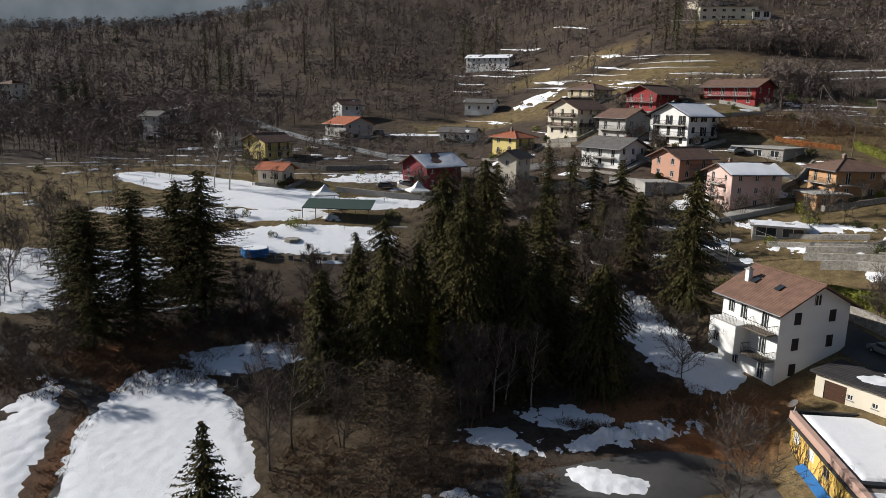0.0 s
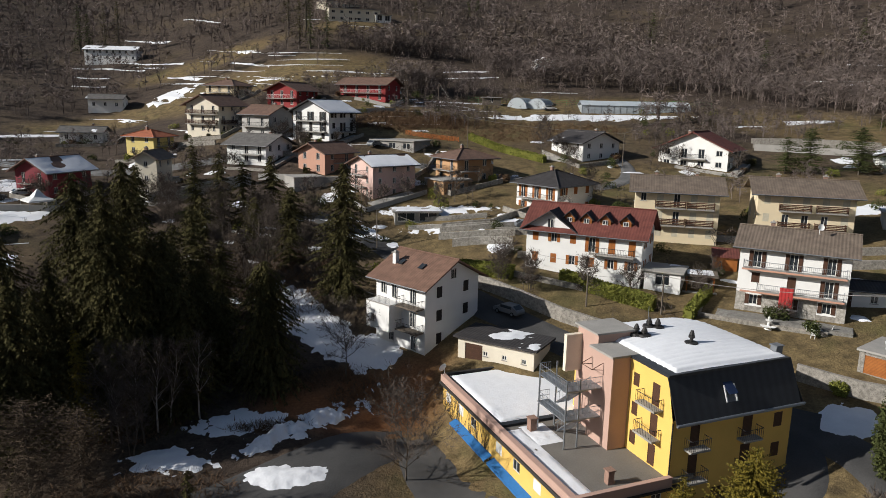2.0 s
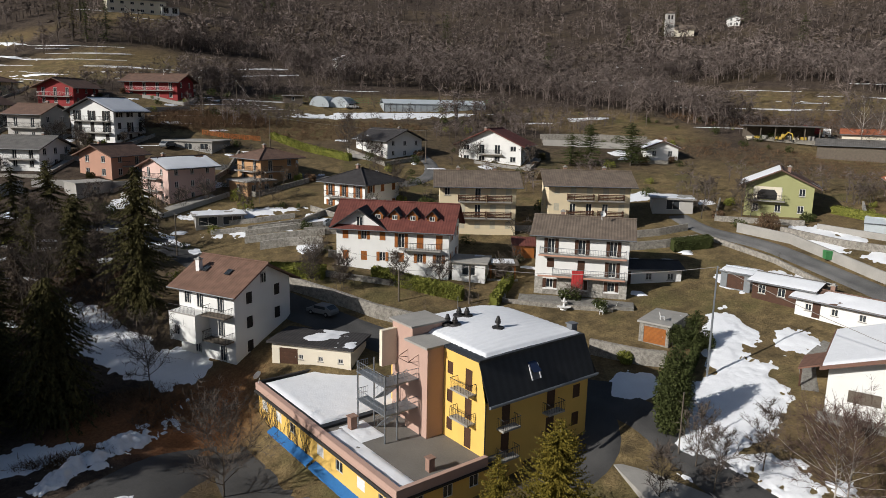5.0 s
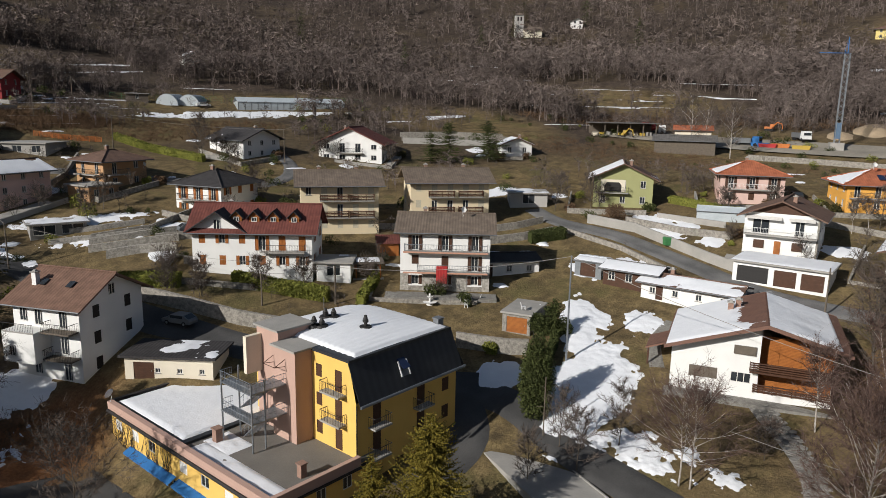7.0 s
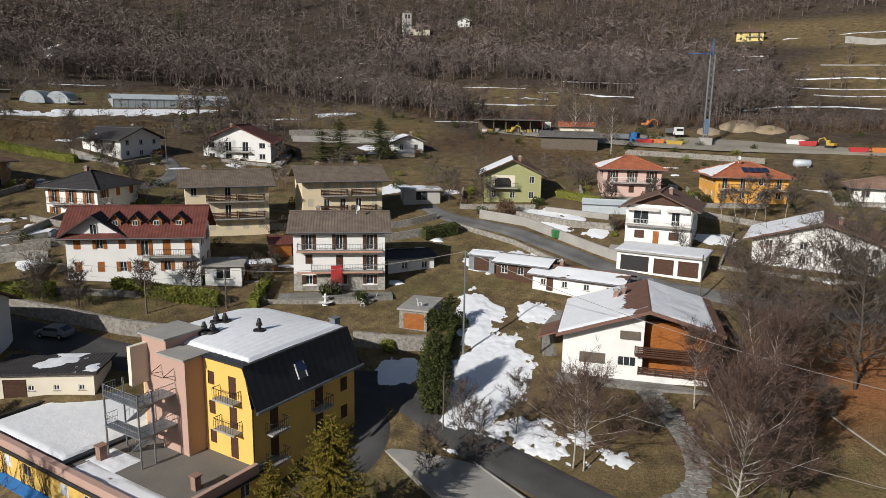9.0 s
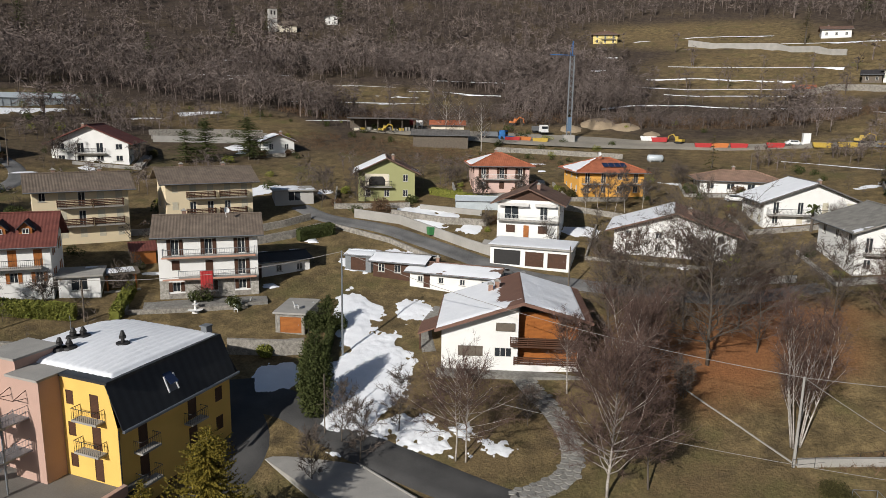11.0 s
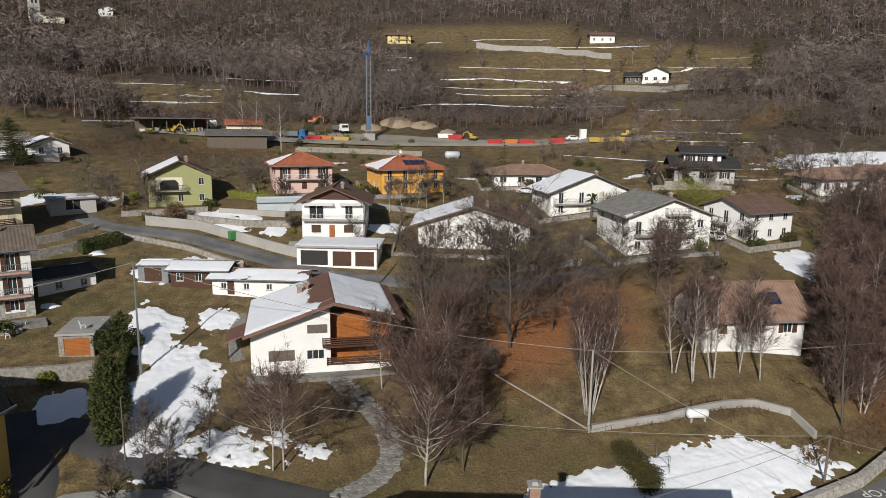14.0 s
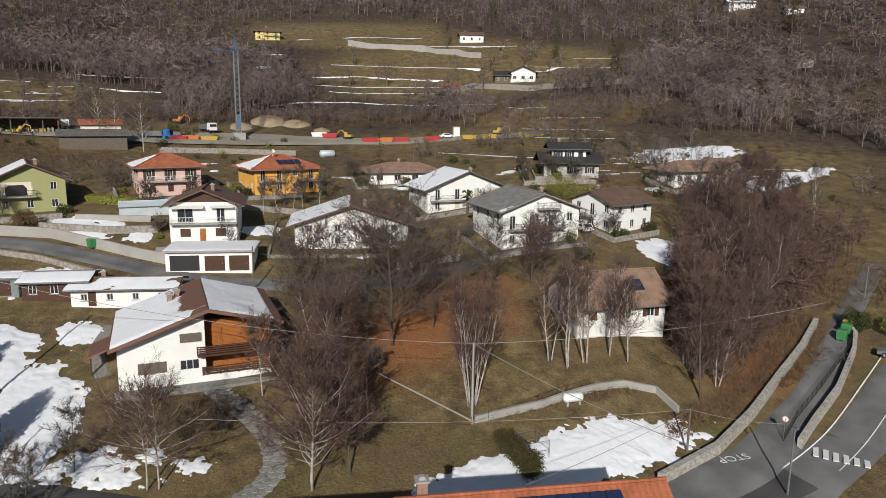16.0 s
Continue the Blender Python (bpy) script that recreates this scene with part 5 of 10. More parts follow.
house("house", "pale pink house with red hipped roof", 139.2, 32.7, -70, 11.3, 10, 6.0, PINK, ROOF_ORANGE, "hip", 21, 1.0, seed=52, snow=(3,), shutters=WOOD_BROWN, balconies=(("R", 1, 1.5, 9.5),), rail_mat=WHITEPAINT)
bh = house("house", "white house with brown gable and balcony over garages", 115.8, 23.0, -88, 10.4, 10.5, 6.3, WHITE, ROOF_BROWN, "d", 23, 1.1, base=0.4, cols={"R": 0, "L": 2, "E": 3}, seed=53, balconies=(("R", 1, 0.1, 10.3),), rail_mat=WHITEPAINT)
part("gable_cladding", Geo().add([(0.5, -0.05, 6.45), (9.9, -0.05, 6.45), (5.2, -0.05, 8.4)], [(0, 1, 2)]), WOOD_BROWN, bh)
for u, z, ww, hh in ((2.3, 0.95, 1.5, 1.25), (7.7, 0.95, 1.5, 1.25)):
    wo = window(bh, ww, hh, pose(u, -0.15, z))
    part("roller_blind", shutter_mesh(ww, hh, WOOD_BROWN), None, wo, "brown roller blind", pose(0, 0.03, 0))
part("door", Geo().box(4.5, -0.08, 0.0, 5.4, -0.012, 2.2).box(4.6, -0.11, 0.2, 5.3, -0.08, 2.0), WOOD_ORANGE, bh)
for u, ww in ((2.4, 2.4), (7.8, 1.3)):
    window(bh, ww, 2.2, pose(u, -0.15, 3.25), name="glazed_door")
part("awning", Geo().slab([(0.2, -1.0, 5.55), (5.3, -1.0, 5.55), (5.3, -0.02, 5.95), (0.2, -0.02, 5.95)], 0.05), FRAME_W, bh, "pale scalloped awning")
part("awning", Geo().slab([(6.3, -0.9, 5.6), (9.9, -0.9, 5.6), (9.9, -0.02, 5.95), (6.3, -0.02, 5.95)], 0.05), FRAME_W, bh, "pale scalloped awning")
part("corner_stone", Geo().box(10.15, -0.03, -1.0, 10.43, 0.3, 6.2), STONE, bh)
oh = house("house", "orange house with orange hipped roof and solar panels", 143.6, 12.0, -68, 13.5, 11, 5.4, ORANGE, ROOF_ORANGE, "hip", 21, 1.1, seed=54, snow=(3,), balconies=(("R", 1, 0.5, 6), ("R", 1, 9, 13)), dishes=((5, 3.5, 8.4, 20),))
for k in range(4):
    part("solar_panel", Geo().box(5.2 + k * 1.25, 0.9, 0.3, 6.3 + k * 1.25, 2.7, 0.38), SOLAR, oh, "dark blue solar panel", pose(0, 0, 5.4, 21, 0, 0))
house("house", "white bungalow with brown hipped roof", 154.9, -11.9, -85, 16, 9, 3.1, WHITE, ROOF_SAND, "hip", 18, 1.0, floors=1, cols={"R": 4, "L": 2}, win=(1.5, 1.2), seed=55)
house("house", "white house with snowy roof beside a palm", 131.7, -20.9, -77, 16.6, 10, 4.9, WHITE, ROOF_GREY, "d", 21, 1.1, seed=56, cols={"R": 4, "L": 3}, snow=(0.0, 0.95), shutters=None, balconies=(("R", 1, 0.5, 16),), blinds=BLIND)
house("house", "white house with snowy roof among bare trees", 115.0, 3.6, -92, 18.5, 12, 4.2, WHITE, ROOF_RUST, "d", 18, 1.3, seed=57, snow=(0, 0.96), cols={"R": 4, "L": 3}, win=(1.0, 1.1))
gh = house("house", "white house with grey gabled roof and balconies", 108.2, -29.5, -80, 14.0, 12.5, 6.6, WHITE, ROOF_PALE, "d", 20, 1.0, seed=58, cols={"R": 4, "L": 3}, snow=(0, 0.15), balconies=(("R", 1, 1.0, 11.0), ("R", 2, 6.0, 10.0)), shutters=None)
house("house", "grey wooden house with dark roof", 147.7, -49.2, -100, 12, 9, 3.8, GREYWALL, ROOF_DARK, "w", 20, 1.2, floors=1, seed=59, shutters=SHUTTER_DARK)
house("house", "upper storey of the grey wooden house with white walls", 149.6, -51.6, -100, 7.5, 5.5, 6.2, WHITE, ROOF_DARK, "w", 18, 1.1, floors=2, seed=159, cols={"R": 3, "L": 1}, skip=(("R", 0, 0), ("R", 0, 1), ("R", 0, 2), ("L", 0, 0)), shutters=SHUTTER_DARK, win=(1.0, 1.2))
house("house", "yellow house high on the slope", 377.8, 28.6, -86, 12, 8, 5.0, LEMON, ROOF_BROWN, "hip", 22, 1.0, seed=60, balconies=(("R", 1, 4, 11),))
house("house", "white house high on the slope", 363.8, -73.7, -95, 12, 7, 4.2, WHITE, ROOF_BROWN, "w", 20, 0.8, floors=1, seed=61)
house("house", "white farmhouse on the terraced meadow", 283.0, -78.5, -105, 10, 12, 4.4, WHITE, ROOF_DARK, "d", 23, 1.0, floors=1, seed=62, win=(1.4, 1.3))
house("annex", "dark wooden farm annex", 283.5, -72.0, -105, 6, 8, 3.2, WOOD_GREY, ROOF_DARK, "w", 20, 0.8, floors=1, seed=63, chimneys=0)
house("hut", "small hut with terracotta roof on the meadow", 279.0, -50.0, -100, 6, 5, 1.9, GREYWALL, ROOF_ORANGE, "w", 22, 0.9, floors=1, seed=64, chimneys=0, cols={"R": 1})
house("house", "white house with brown roof and terrace", 113.2, -50.6, -65, 10, 10, 5.4, WHITE, ROOF_BROWN, "w", 20, 1.0, seed=65, cols={"R": 3, "L": 3}, balconies=(("L", 1, 1, 6),))
house("house", "white house with brown roof", 140.6, -76.5, -75, 14, 8, 4.0, WHITE, ROOF_SAND, "hip", 20, 1.2, floors=1, seed=66, cols={"L": 2, "R": 5}, win=(1.3, 1.4))
house("annex", "white gabled annex with tan roof", 141.5, -88.5, -75, 6, 8, 5.2, WHITE, ROOF_SAND, "d", 22, 0.9, floors=2, seed=166, cols={"L": 2, "R": 2}, win=(0.8, 1.1))
ct = house("cottage", "brown-roofed white cottage behind birches", 77.1, -30.7, -84, 12.0, 8.5, 3.2, WHITE, ROOF_SAND, "w", 34, 0.9, floors=1, base=1.2, seed=67, cols={"R": 3, "L": 1}, shutters=WOOD_BROWN, win=(1.1, 1.4))
part("solar_panel", Geo().box(7.6, 1.6, 0.05, 9.8, 3.4, 0.15), SOLAR, ct, m=pose(0, 0, 3.15, 34, 0, 0))

house("annex", "low white outbuilding with dark snowy roof", 88.6, 54.6, -45, 9.5, 6.5, 2.6, WHITE, ROOF_DARK, "w", 9, 0.5, floors=1, cols={"R": 3, "L": 1}, win=(0.9, 1.0), chimneys=0, snow=(0.3, 0.5), seed=76, group="sheds", doors=(("R", 1.6, 1.1, 2.0),))
house("shed", "grey metal garden shed with snow on top", 97.2, 42.8, -88, 4.2, 4.0, 2.4, METAL, METAL, "w", 8, 0.2, floors=1, cols={"R": 0, "L": 0}, chimneys=0, snow=(0.9, 0.9), seed=77, group="sheds", doors=(("R", 2.1, 2.4, 2.0),))

# small chapel with its tower
ch = thing("chapel", "small stone chapel with bell tower in the woods", "chapel", on(338.4, 190.3, -50))
tg = Geo()
tg.box(0, 0, -3, 4.2, 4.2, 11.5)
part("tower", tg, GREYWALL, ch)
part("tower_roof", Geo().box(-0.4, -0.4, 11.5, 4.6, 4.6, 13.0, taper=2.3), ROOF_TAUPE, ch)
# thin dark plates on the solid tower paint the shade inside its bell openings
for k in range(2):
    part("belfry_opening", Geo().box(0.8 + 1.6 * k, -0.05, 8.6, 1.7 + 1.6 * k, -0.01, 10.6), IRON, ch)
ng = Geo().box(4.2, -1, -3, 14, 6, 4.0)
ng.add([(14, -1, 4), (14, 6, 4), (14, 2.5, 6)], [(0, 1, 2)])
part("nave", ng, CREAM, ch)
part("nave_roof", Geo().slab([(4.2, -1.6, 3.8), (14.5, -1.6, 3.8), (14.5, 2.5, 6.2), (4.2, 2.5, 6.2)], 0.2).slab([(4.2, 2.5, 6.2), (14.5, 2.5, 6.2), (14.5, 6.6, 3.8), (4.2, 6.6, 3.8)], 0.2), ROOF_TAUPE, ch)
house("house", "small white house near the chapel", 375.0, 175.0, -55, 6, 6, 4.5, WHITE, ROOF_GREY, "d", 22, 0.6, seed=68, chimneys=0)

# ---- the chalet ----
def make_chalet():
    x, y, rz = 75.3, 21.1, -78
    w, d, h = 16.0, 12.5, 4.7
    c = thing("chalet", "white chalet with wooden loggias and half-snowed brown roof", "house", pose(x, y, gz(x, y) + 0.8, 0, 0, rz), "village houses")
    tan = 0.35
    fall = 0.26
    mid = 9.3                # the ridge lies off the middle, the right slope is flatter
    topz = h + mid * tan
    right = topz - (w - mid) * fall
    split = 8.9              # white wall up to here, wooden loggia beyond
    g = Geo()
    m, W = sides(w, d)["R"]
    holes = [(3.4, 1.0, 2.9, 1.25), (7.2, 1.0, 2.0, 1.15), (7.4, 4.2, 2.2, 0.95)]
    face_with_holes(g, split, -2.5, h, holes[:2], m)
    g.add([(0, 0, h), (split, 0, h), (split, 0, h + split * tan)], [(0, 1, 2)])
    face_with_holes(g, d, -2.5, h, [(3, 1.0, 1.2, 1.2), (9, 0.1, 1.0, 2.0)], sides(w, d)["L"][0])
    face_with_holes(g, d, -2.5, right, [(6, 1.0, 1.2, 1.2)], sides(w, d)["E"][0])
    face_with_holes(g, w, -2.5, h, [], sides(w, d)["B"][0])
    g.box(split, 0.0, -2.5, w, d * 0.4, 0.15)
    g.box(split - 0.25, -0.01, -2.5, split, 1.8, h + split * tan - 0.1)
    part("wall", g.weld(), WHITE, c)
    for k, (u, z, ww, hh) in enumerate(holes):
        wo = window(c, ww, hh, bars=2, m=m @ pose(u, 0 if k < 2 else -0.14, z))
        if k != 1:
            part("roller_blind", shutter_mesh(ww, hh, WOOD_GREY), None, wo, "brown roller blind", pose(0, 0.02, 0))
    lg = Geo()
    lg.box(split, 1.7, 0.1, w, 1.85, 6.0)
    part("loggia_wall", lg, WOOD_ORANGE, c, "honey wood boarding")
    for z in (0.5, 3.3):
        for u in (10.2, 12.4, 14.6):
            part("door_panel", Geo().box(u - 0.6, 1.62, z - 0.2, u + 0.6, 1.69, z + 1.7).box(u - 0.45, 1.58, z + 0.1, u + 0.45, 1.62, z + 0.7).box(u - 0.45, 1.58, z + 0.9, u + 0.45, 1.62, z + 1.5), WOOD_ORANGE, c)
    part("loggia_floor", Geo().box(split - 0.9, -0.9, 2.55, w + 0.2, 1.7, 2.75), WOOD_BROWN, c)
    for z, u0 in ((0.2, split - 0.4), (2.75, split - 0.9)):
        rg = Geo()
        for k in range(4):
            rg.box(u0, -0.86 if z > 1 else -0.3, z + 0.12 + k * 0.24, w + 0.15, -0.80 if z > 1 else -0.24, z + 0.26 + k * 0.24)
        for k in range(5):
            u = u0 + (w - u0) * k / 4
            rg.box(u - 0.05, -0.8 if z > 1 else -0.24, z, u + 0.05, -0.7 if z > 1 else -0.14, z + 1.0)
        part("railing", rg, WOOD_BROWN, c)
    part("post", Geo().box(w - 0.2, -0.3, 0.1, w, -0.1, 5.2), WOOD_BROWN, c)
    part("terrace", Geo().box(-0.5, -1.7, -2.5, w + 1.5, 0, -0.62), PAVING, c)
    # roof: two wide slopes
    o = 1.3
    m2 = pose(0, 0, 0)
    rA = Geo().slab([(-0.75, -o, h - 0.75 * tan + 0.05), (mid, -o, topz + 0.05), (mid, d + o, topz + 0.05), (-0.75, d + o, h - 0.75 * tan + 0.05)], 0.25)
    rB = Geo().slab([(mid, -o, topz + 0.05), (w + o, -o, right - o * fall + 0.05), (w + o, d + o, right - o * fall + 0.05), (mid, d + o, topz + 0.05)], 0.25)
    for rg, k, amount in ((rA, 0, 0.86), (rB, 1, 0.62)):
        ro = part("roof", rg, CHALETROOF, c, "brown tiled slope")
        na, nb = 42, 40
        U, V = np.meshgrid(np.linspace(0.02, 0.98, na), np.linspace(-o + 0.2, d + o - 0.3, nb), indexing="ij")
        xx = (-0.75 + U * (mid + 0.75)) if k == 0 else (mid + U * (w + o - mid))
        zr = (h - 0.75 * tan + U * (mid + 0.75) * tan) if k == 0 else (topz - U * (w + o - mid) * fall)
        away = U if k == 0 else 1 - U
        n1 = wobble(xx, V, 3.0, 40 + k) * 0.7 + 0.35 * np.sin(V * 9.0) * (away > 0.72)
        bare = 1.15 - 2.9 * np.clip((away - 0.62) / 0.25, 0, 1) + 1.6 * np.clip((2.6 - V) / 2.0, 0, 1) if k == 0 else 0.75 - 1.3 * (away < 0.12) + 0 * V
        amt = np.clip(bare + n1, -0.5, 1)
        amt = np.minimum(amt, np.clip(np.minimum(V + o - 0.2, d + o - V) / 0.4, -0.5, 1))
        zz = zr + 0.06 + 0.16 * amt
        idx = np.arange(na * nb).reshape(na, nb)
        q = np.stack([idx[:-1, :-1], idx[1:, :-1], idx[1:, 1:], idx[:-1, 1:]], -1).reshape(-1, 4)
        q = q[(amt.ravel()[q] > -0.2).any(1)]
        part("roof_snow", sheet_mesh("roof_snow", np.stack([xx, V, zz], -1).reshape(-1, 3), q, SNOW), None, ro, "melting snow")
    for yy in (-o - 0.05, d + o):
        fg = Geo()
        fg.add([(-0.75, yy, h - 0.75 * tan + 0.1), (mid, yy, topz + 0.1), (w + o, yy, right - o * fall + 0.1), (w + o, yy, right - o * fall - 0.3), (mid, yy, topz - 0.3), (-0.75, yy, h - 0.75 * tan - 0.3)], [(0, 5, 4, 1), (1, 4, 3, 2)])
        part("barge_board", fg, WOOD_FASCIA, c)
    for u, v in ((5.6, 8.2), (6.4, 8.9)):
        chimney(c, u, v, h + u * tan, 1.0, 0.6)
    part("porch_roof", Geo().slab([(-3.2, 4.0, 2.2), (-0.4, 4.0, 3.3), (-0.4, 9.0, 3.3), (-3.2, 9.0, 2.2)], 0.2), CHALETROOF, c)
    for v in (4.3, 8.7):
        part("porch_post", Geo().box(-3.0, v - 0.1, -0.5, -2.8, v + 0.1, 2.2), WOOD_BROWN, c)


CHALETROOF = material("roof chalet", (0.22, 0.115, 0.08), (0.14, 0.075, 0.055), 0.8, 0.8, 6, 0.6, 0.5, 0.06, bands=(1, 0.35, 0.4))
WOOD_FASCIA = material("fascia wood", (0.20, 0.11, 0.08), rough=0.7)
make_chalet()

# long sheds and garages by the upper road
house("shed", "long wooden shed with snowy low roof", 96.4, 37.9, -90, 7.8, 5.5, 2.6, WOOD_BROWN, ROOF_GREY, "w", 12, 0.6, floors=1, cols={"R": 3}, win=(1.0, 1.2), chimneys=0, snow=(0.95, 0.9), seed=71, group="sheds")
house("shed", "long white shed with snowy tiled roof", 95.0, 31.6, -92, 12.8, 5.5, 2.5, WHITE, ROOF_BROWN, "w", 14, 0.7, floors=1, cols={"R": 4}, win=(0.8, 0.9), chimneys=1, snow=(0.7, 0.6), seed=72, group="sheds", doors=(("R", 2.6, 1.0, 2.0),))
ga = house("garage", "white garage block with snow on the flat roof", 106.0, 22.0, -92, 12.4, 7.0, 2.9, WHITE, CONCRETE, "flat", over=0.5, floors=1, cols={"R": 0}, chimneys=0, snow=(0.95,), seed=73,
           doors=(("R", 7.0, 2.9, 2.3), ("R", 10.5, 2.9, 2.3)), group="garages")
# dark sheet on the wall in place of the open bay's shaded inside
part("garage_opening", Geo().box(0.6, -0.012, 0.1, 4.8, -0.006, 2.4), IRON, ga)
# roof with solar panels close below
SZ = 6.2 - gz(31.2, -4.7)
sr = house("house", "house with red roof and solar panels", 31.2, -4.7, -90.7, 15.0, 10, SZ, CREAM, ROOF_ORANGE, "w", 31, 0.8, seed=74, floors=3, chimneys=0)
# unseen house, added so that the shadow over the lower lawn runs longer
house("house", "unseen red-roofed house added for its shadow on the lawn", 32.6, 7.6, -92, 10.5, 10, 4.8 - gz(32.6, 7.6), CREAM, ROOF_ORANGE, "w", 31, 0.7, seed=75, floors=3, chimneys=0)
for k in range(7):
    part("solar_panel", Geo().box(5.6 + k * 1.0, 3.3, 0.32, 6.55 + k * 1.0, 5.2, 0.4), SOLAR, sr, "dark blue solar panel", pose(0, 0, SZ, 31, 0, 0))
chimney(sr, 0.9, 5.6, SZ + 2.6, 1.2, 0.6)


# ---- trees ----
def branches(rnd, p, d, length, r, level, top, out, spread, up):
    """Grows a limb and its side limbs: a list of (path, radii, level)."""
    n = 4 if level < 2 else 3
    path, radii = [p], [r]
    for i in range(n):
        bend = Vector((rnd.gauss(0, 1), rnd.gauss(0, 1), rnd.gauss(0, 0.6))) * (0.10 + 0.06 * level)
        d = (d + bend + Vector((0, 0, up * (0.06 + 0.05 * level)))).normalized()
        p = p + d * (length / n)
        path.append(p)
        radii.append(max(r * (1 - (i + 1) / n * 0.72), 0.012))
    out.append((path, radii, level))
    if level >= top:
        return
    kids = {0: 9, 1: 6, 2: 5}.get(level, 3)
    for k in range(kids):
        f = rnd.uniform(0.3 if level == 0 else 0.2, 1.0)
        i = min(int(f * n), n - 1)
        q = path[i].lerp(path[i + 1], f * n - i)
        axis = (path[i + 1] - path[i]).normalized()
        side = axis.orthogonal().normalized()
        side.rotate(Matrix.Rotation(rnd.uniform(0, 6.283), 3, axis))
        ang = rnd.uniform(0.6, 1.1) * spread
        nd = (axis * math.cos(ang) + side * math.sin(ang)).normalized()
        ln = length * rnd.uniform(0.42, 0.68) * (1.15 - 0.4 * f)
        branches(rnd, q, nd, ln, radii[i] * 0.55, level + 1, top, out, spread, up)


def blades(rnd, limbs, per, length, width, droop=0.0):
    """Fine twigs: slim triangles that stand off the thin limbs."""
    v, f = [], []
    for path, radii, level in limbs:
        for k in range(per):
            t = rnd.random() * (len(path) - 1)
            i = min(int(t), len(path) - 2)
            p = path[i].lerp(path[i + 1], t - i)
            a = (path[i + 1] - path[i]).normalized()
            d = (a * rnd.uniform(0.3, 1.0) + Vector((rnd.gauss(0, 0.6), rnd.gauss(0, 0.6), rnd.gauss(0.1 - droop, 0.5)))).normalized()
            s = d.cross(Vector((rnd.gauss(0, 1), rnd.gauss(0, 1), rnd.gauss(0, 1)))).normalized() * width
            q = p + d * length * rnd.uniform(0.5, 1.2)
            k0 = len(v)
            v += [tuple(p - s), tuple(p + s), tuple(q)]
            f.append((k0, k0 + 1, k0 + 2))
    return v, f


def bare_tree(label, x, y, h, seed, stems=1, spread=1.0, up=1.0, bark=None, twig=None, per=5, twig_len=0.9, width=0.022, top=3, lean=0.0, group="bare trees"):
    rnd = random.Random(seed)
    limbs = []
    for s in range(stems):
        a = rnd.uniform(0, 6.283)
        off = Vector((math.cos(a), math.sin(a), 0)) * (0.25 if stems > 1 else 0)
        d = Vector((math.cos(a) * (0.16 if stems > 1 else lean), math.sin(a) * (0.16 if stems > 1 else lean), 1)).normalized()
        k = rnd.uniform(0.8, 1.0) if stems > 1 else 1.0
        branches(rnd, off + Vector((0, 0, -0.4)), d, h * 0.78 * k, (0.011 if bark is BIRCH else 0.016) * h / (stems ** 0.35), 0, top, limbs, spread, up)
    tree = thing("bare_tree", label, "tree", on(x, y, rnd.uniform(0, 360)), group)
    g = Geo()
    for path, radii, level in limbs:
        if level == 0:
            g.tube(path, radii, 7)
        elif level == 1:
            g.tube(path, radii, 4, cap=False)
    part("trunk", g, bark or BARK, tree, smooth=True)
    c = Geo()
    for path, radii, level in limbs:
        if level == 2:
            c.tube([path[0], path[len(path) // 2], path[-1]], [max(radii[0], width * 0.8), max(radii[1], width * 0.7), width * 0.4], 3, cap=False)
        elif level > 2:
            d = (path[-1] - path[0]).cross(Vector((rnd.gauss(0, 1), rnd.gauss(0, 1), 1))).normalized() * width
            c.add([path[0] - d, path[0] + d, path[-1]], [(0, 1, 2)])
    v, f = blades(rnd, [l for l in limbs if l[2] >= top], per, twig_len, width * 0.85)
    c.add(v, f)
    part("crown", c, twig or TWIG, tree)
    return tree


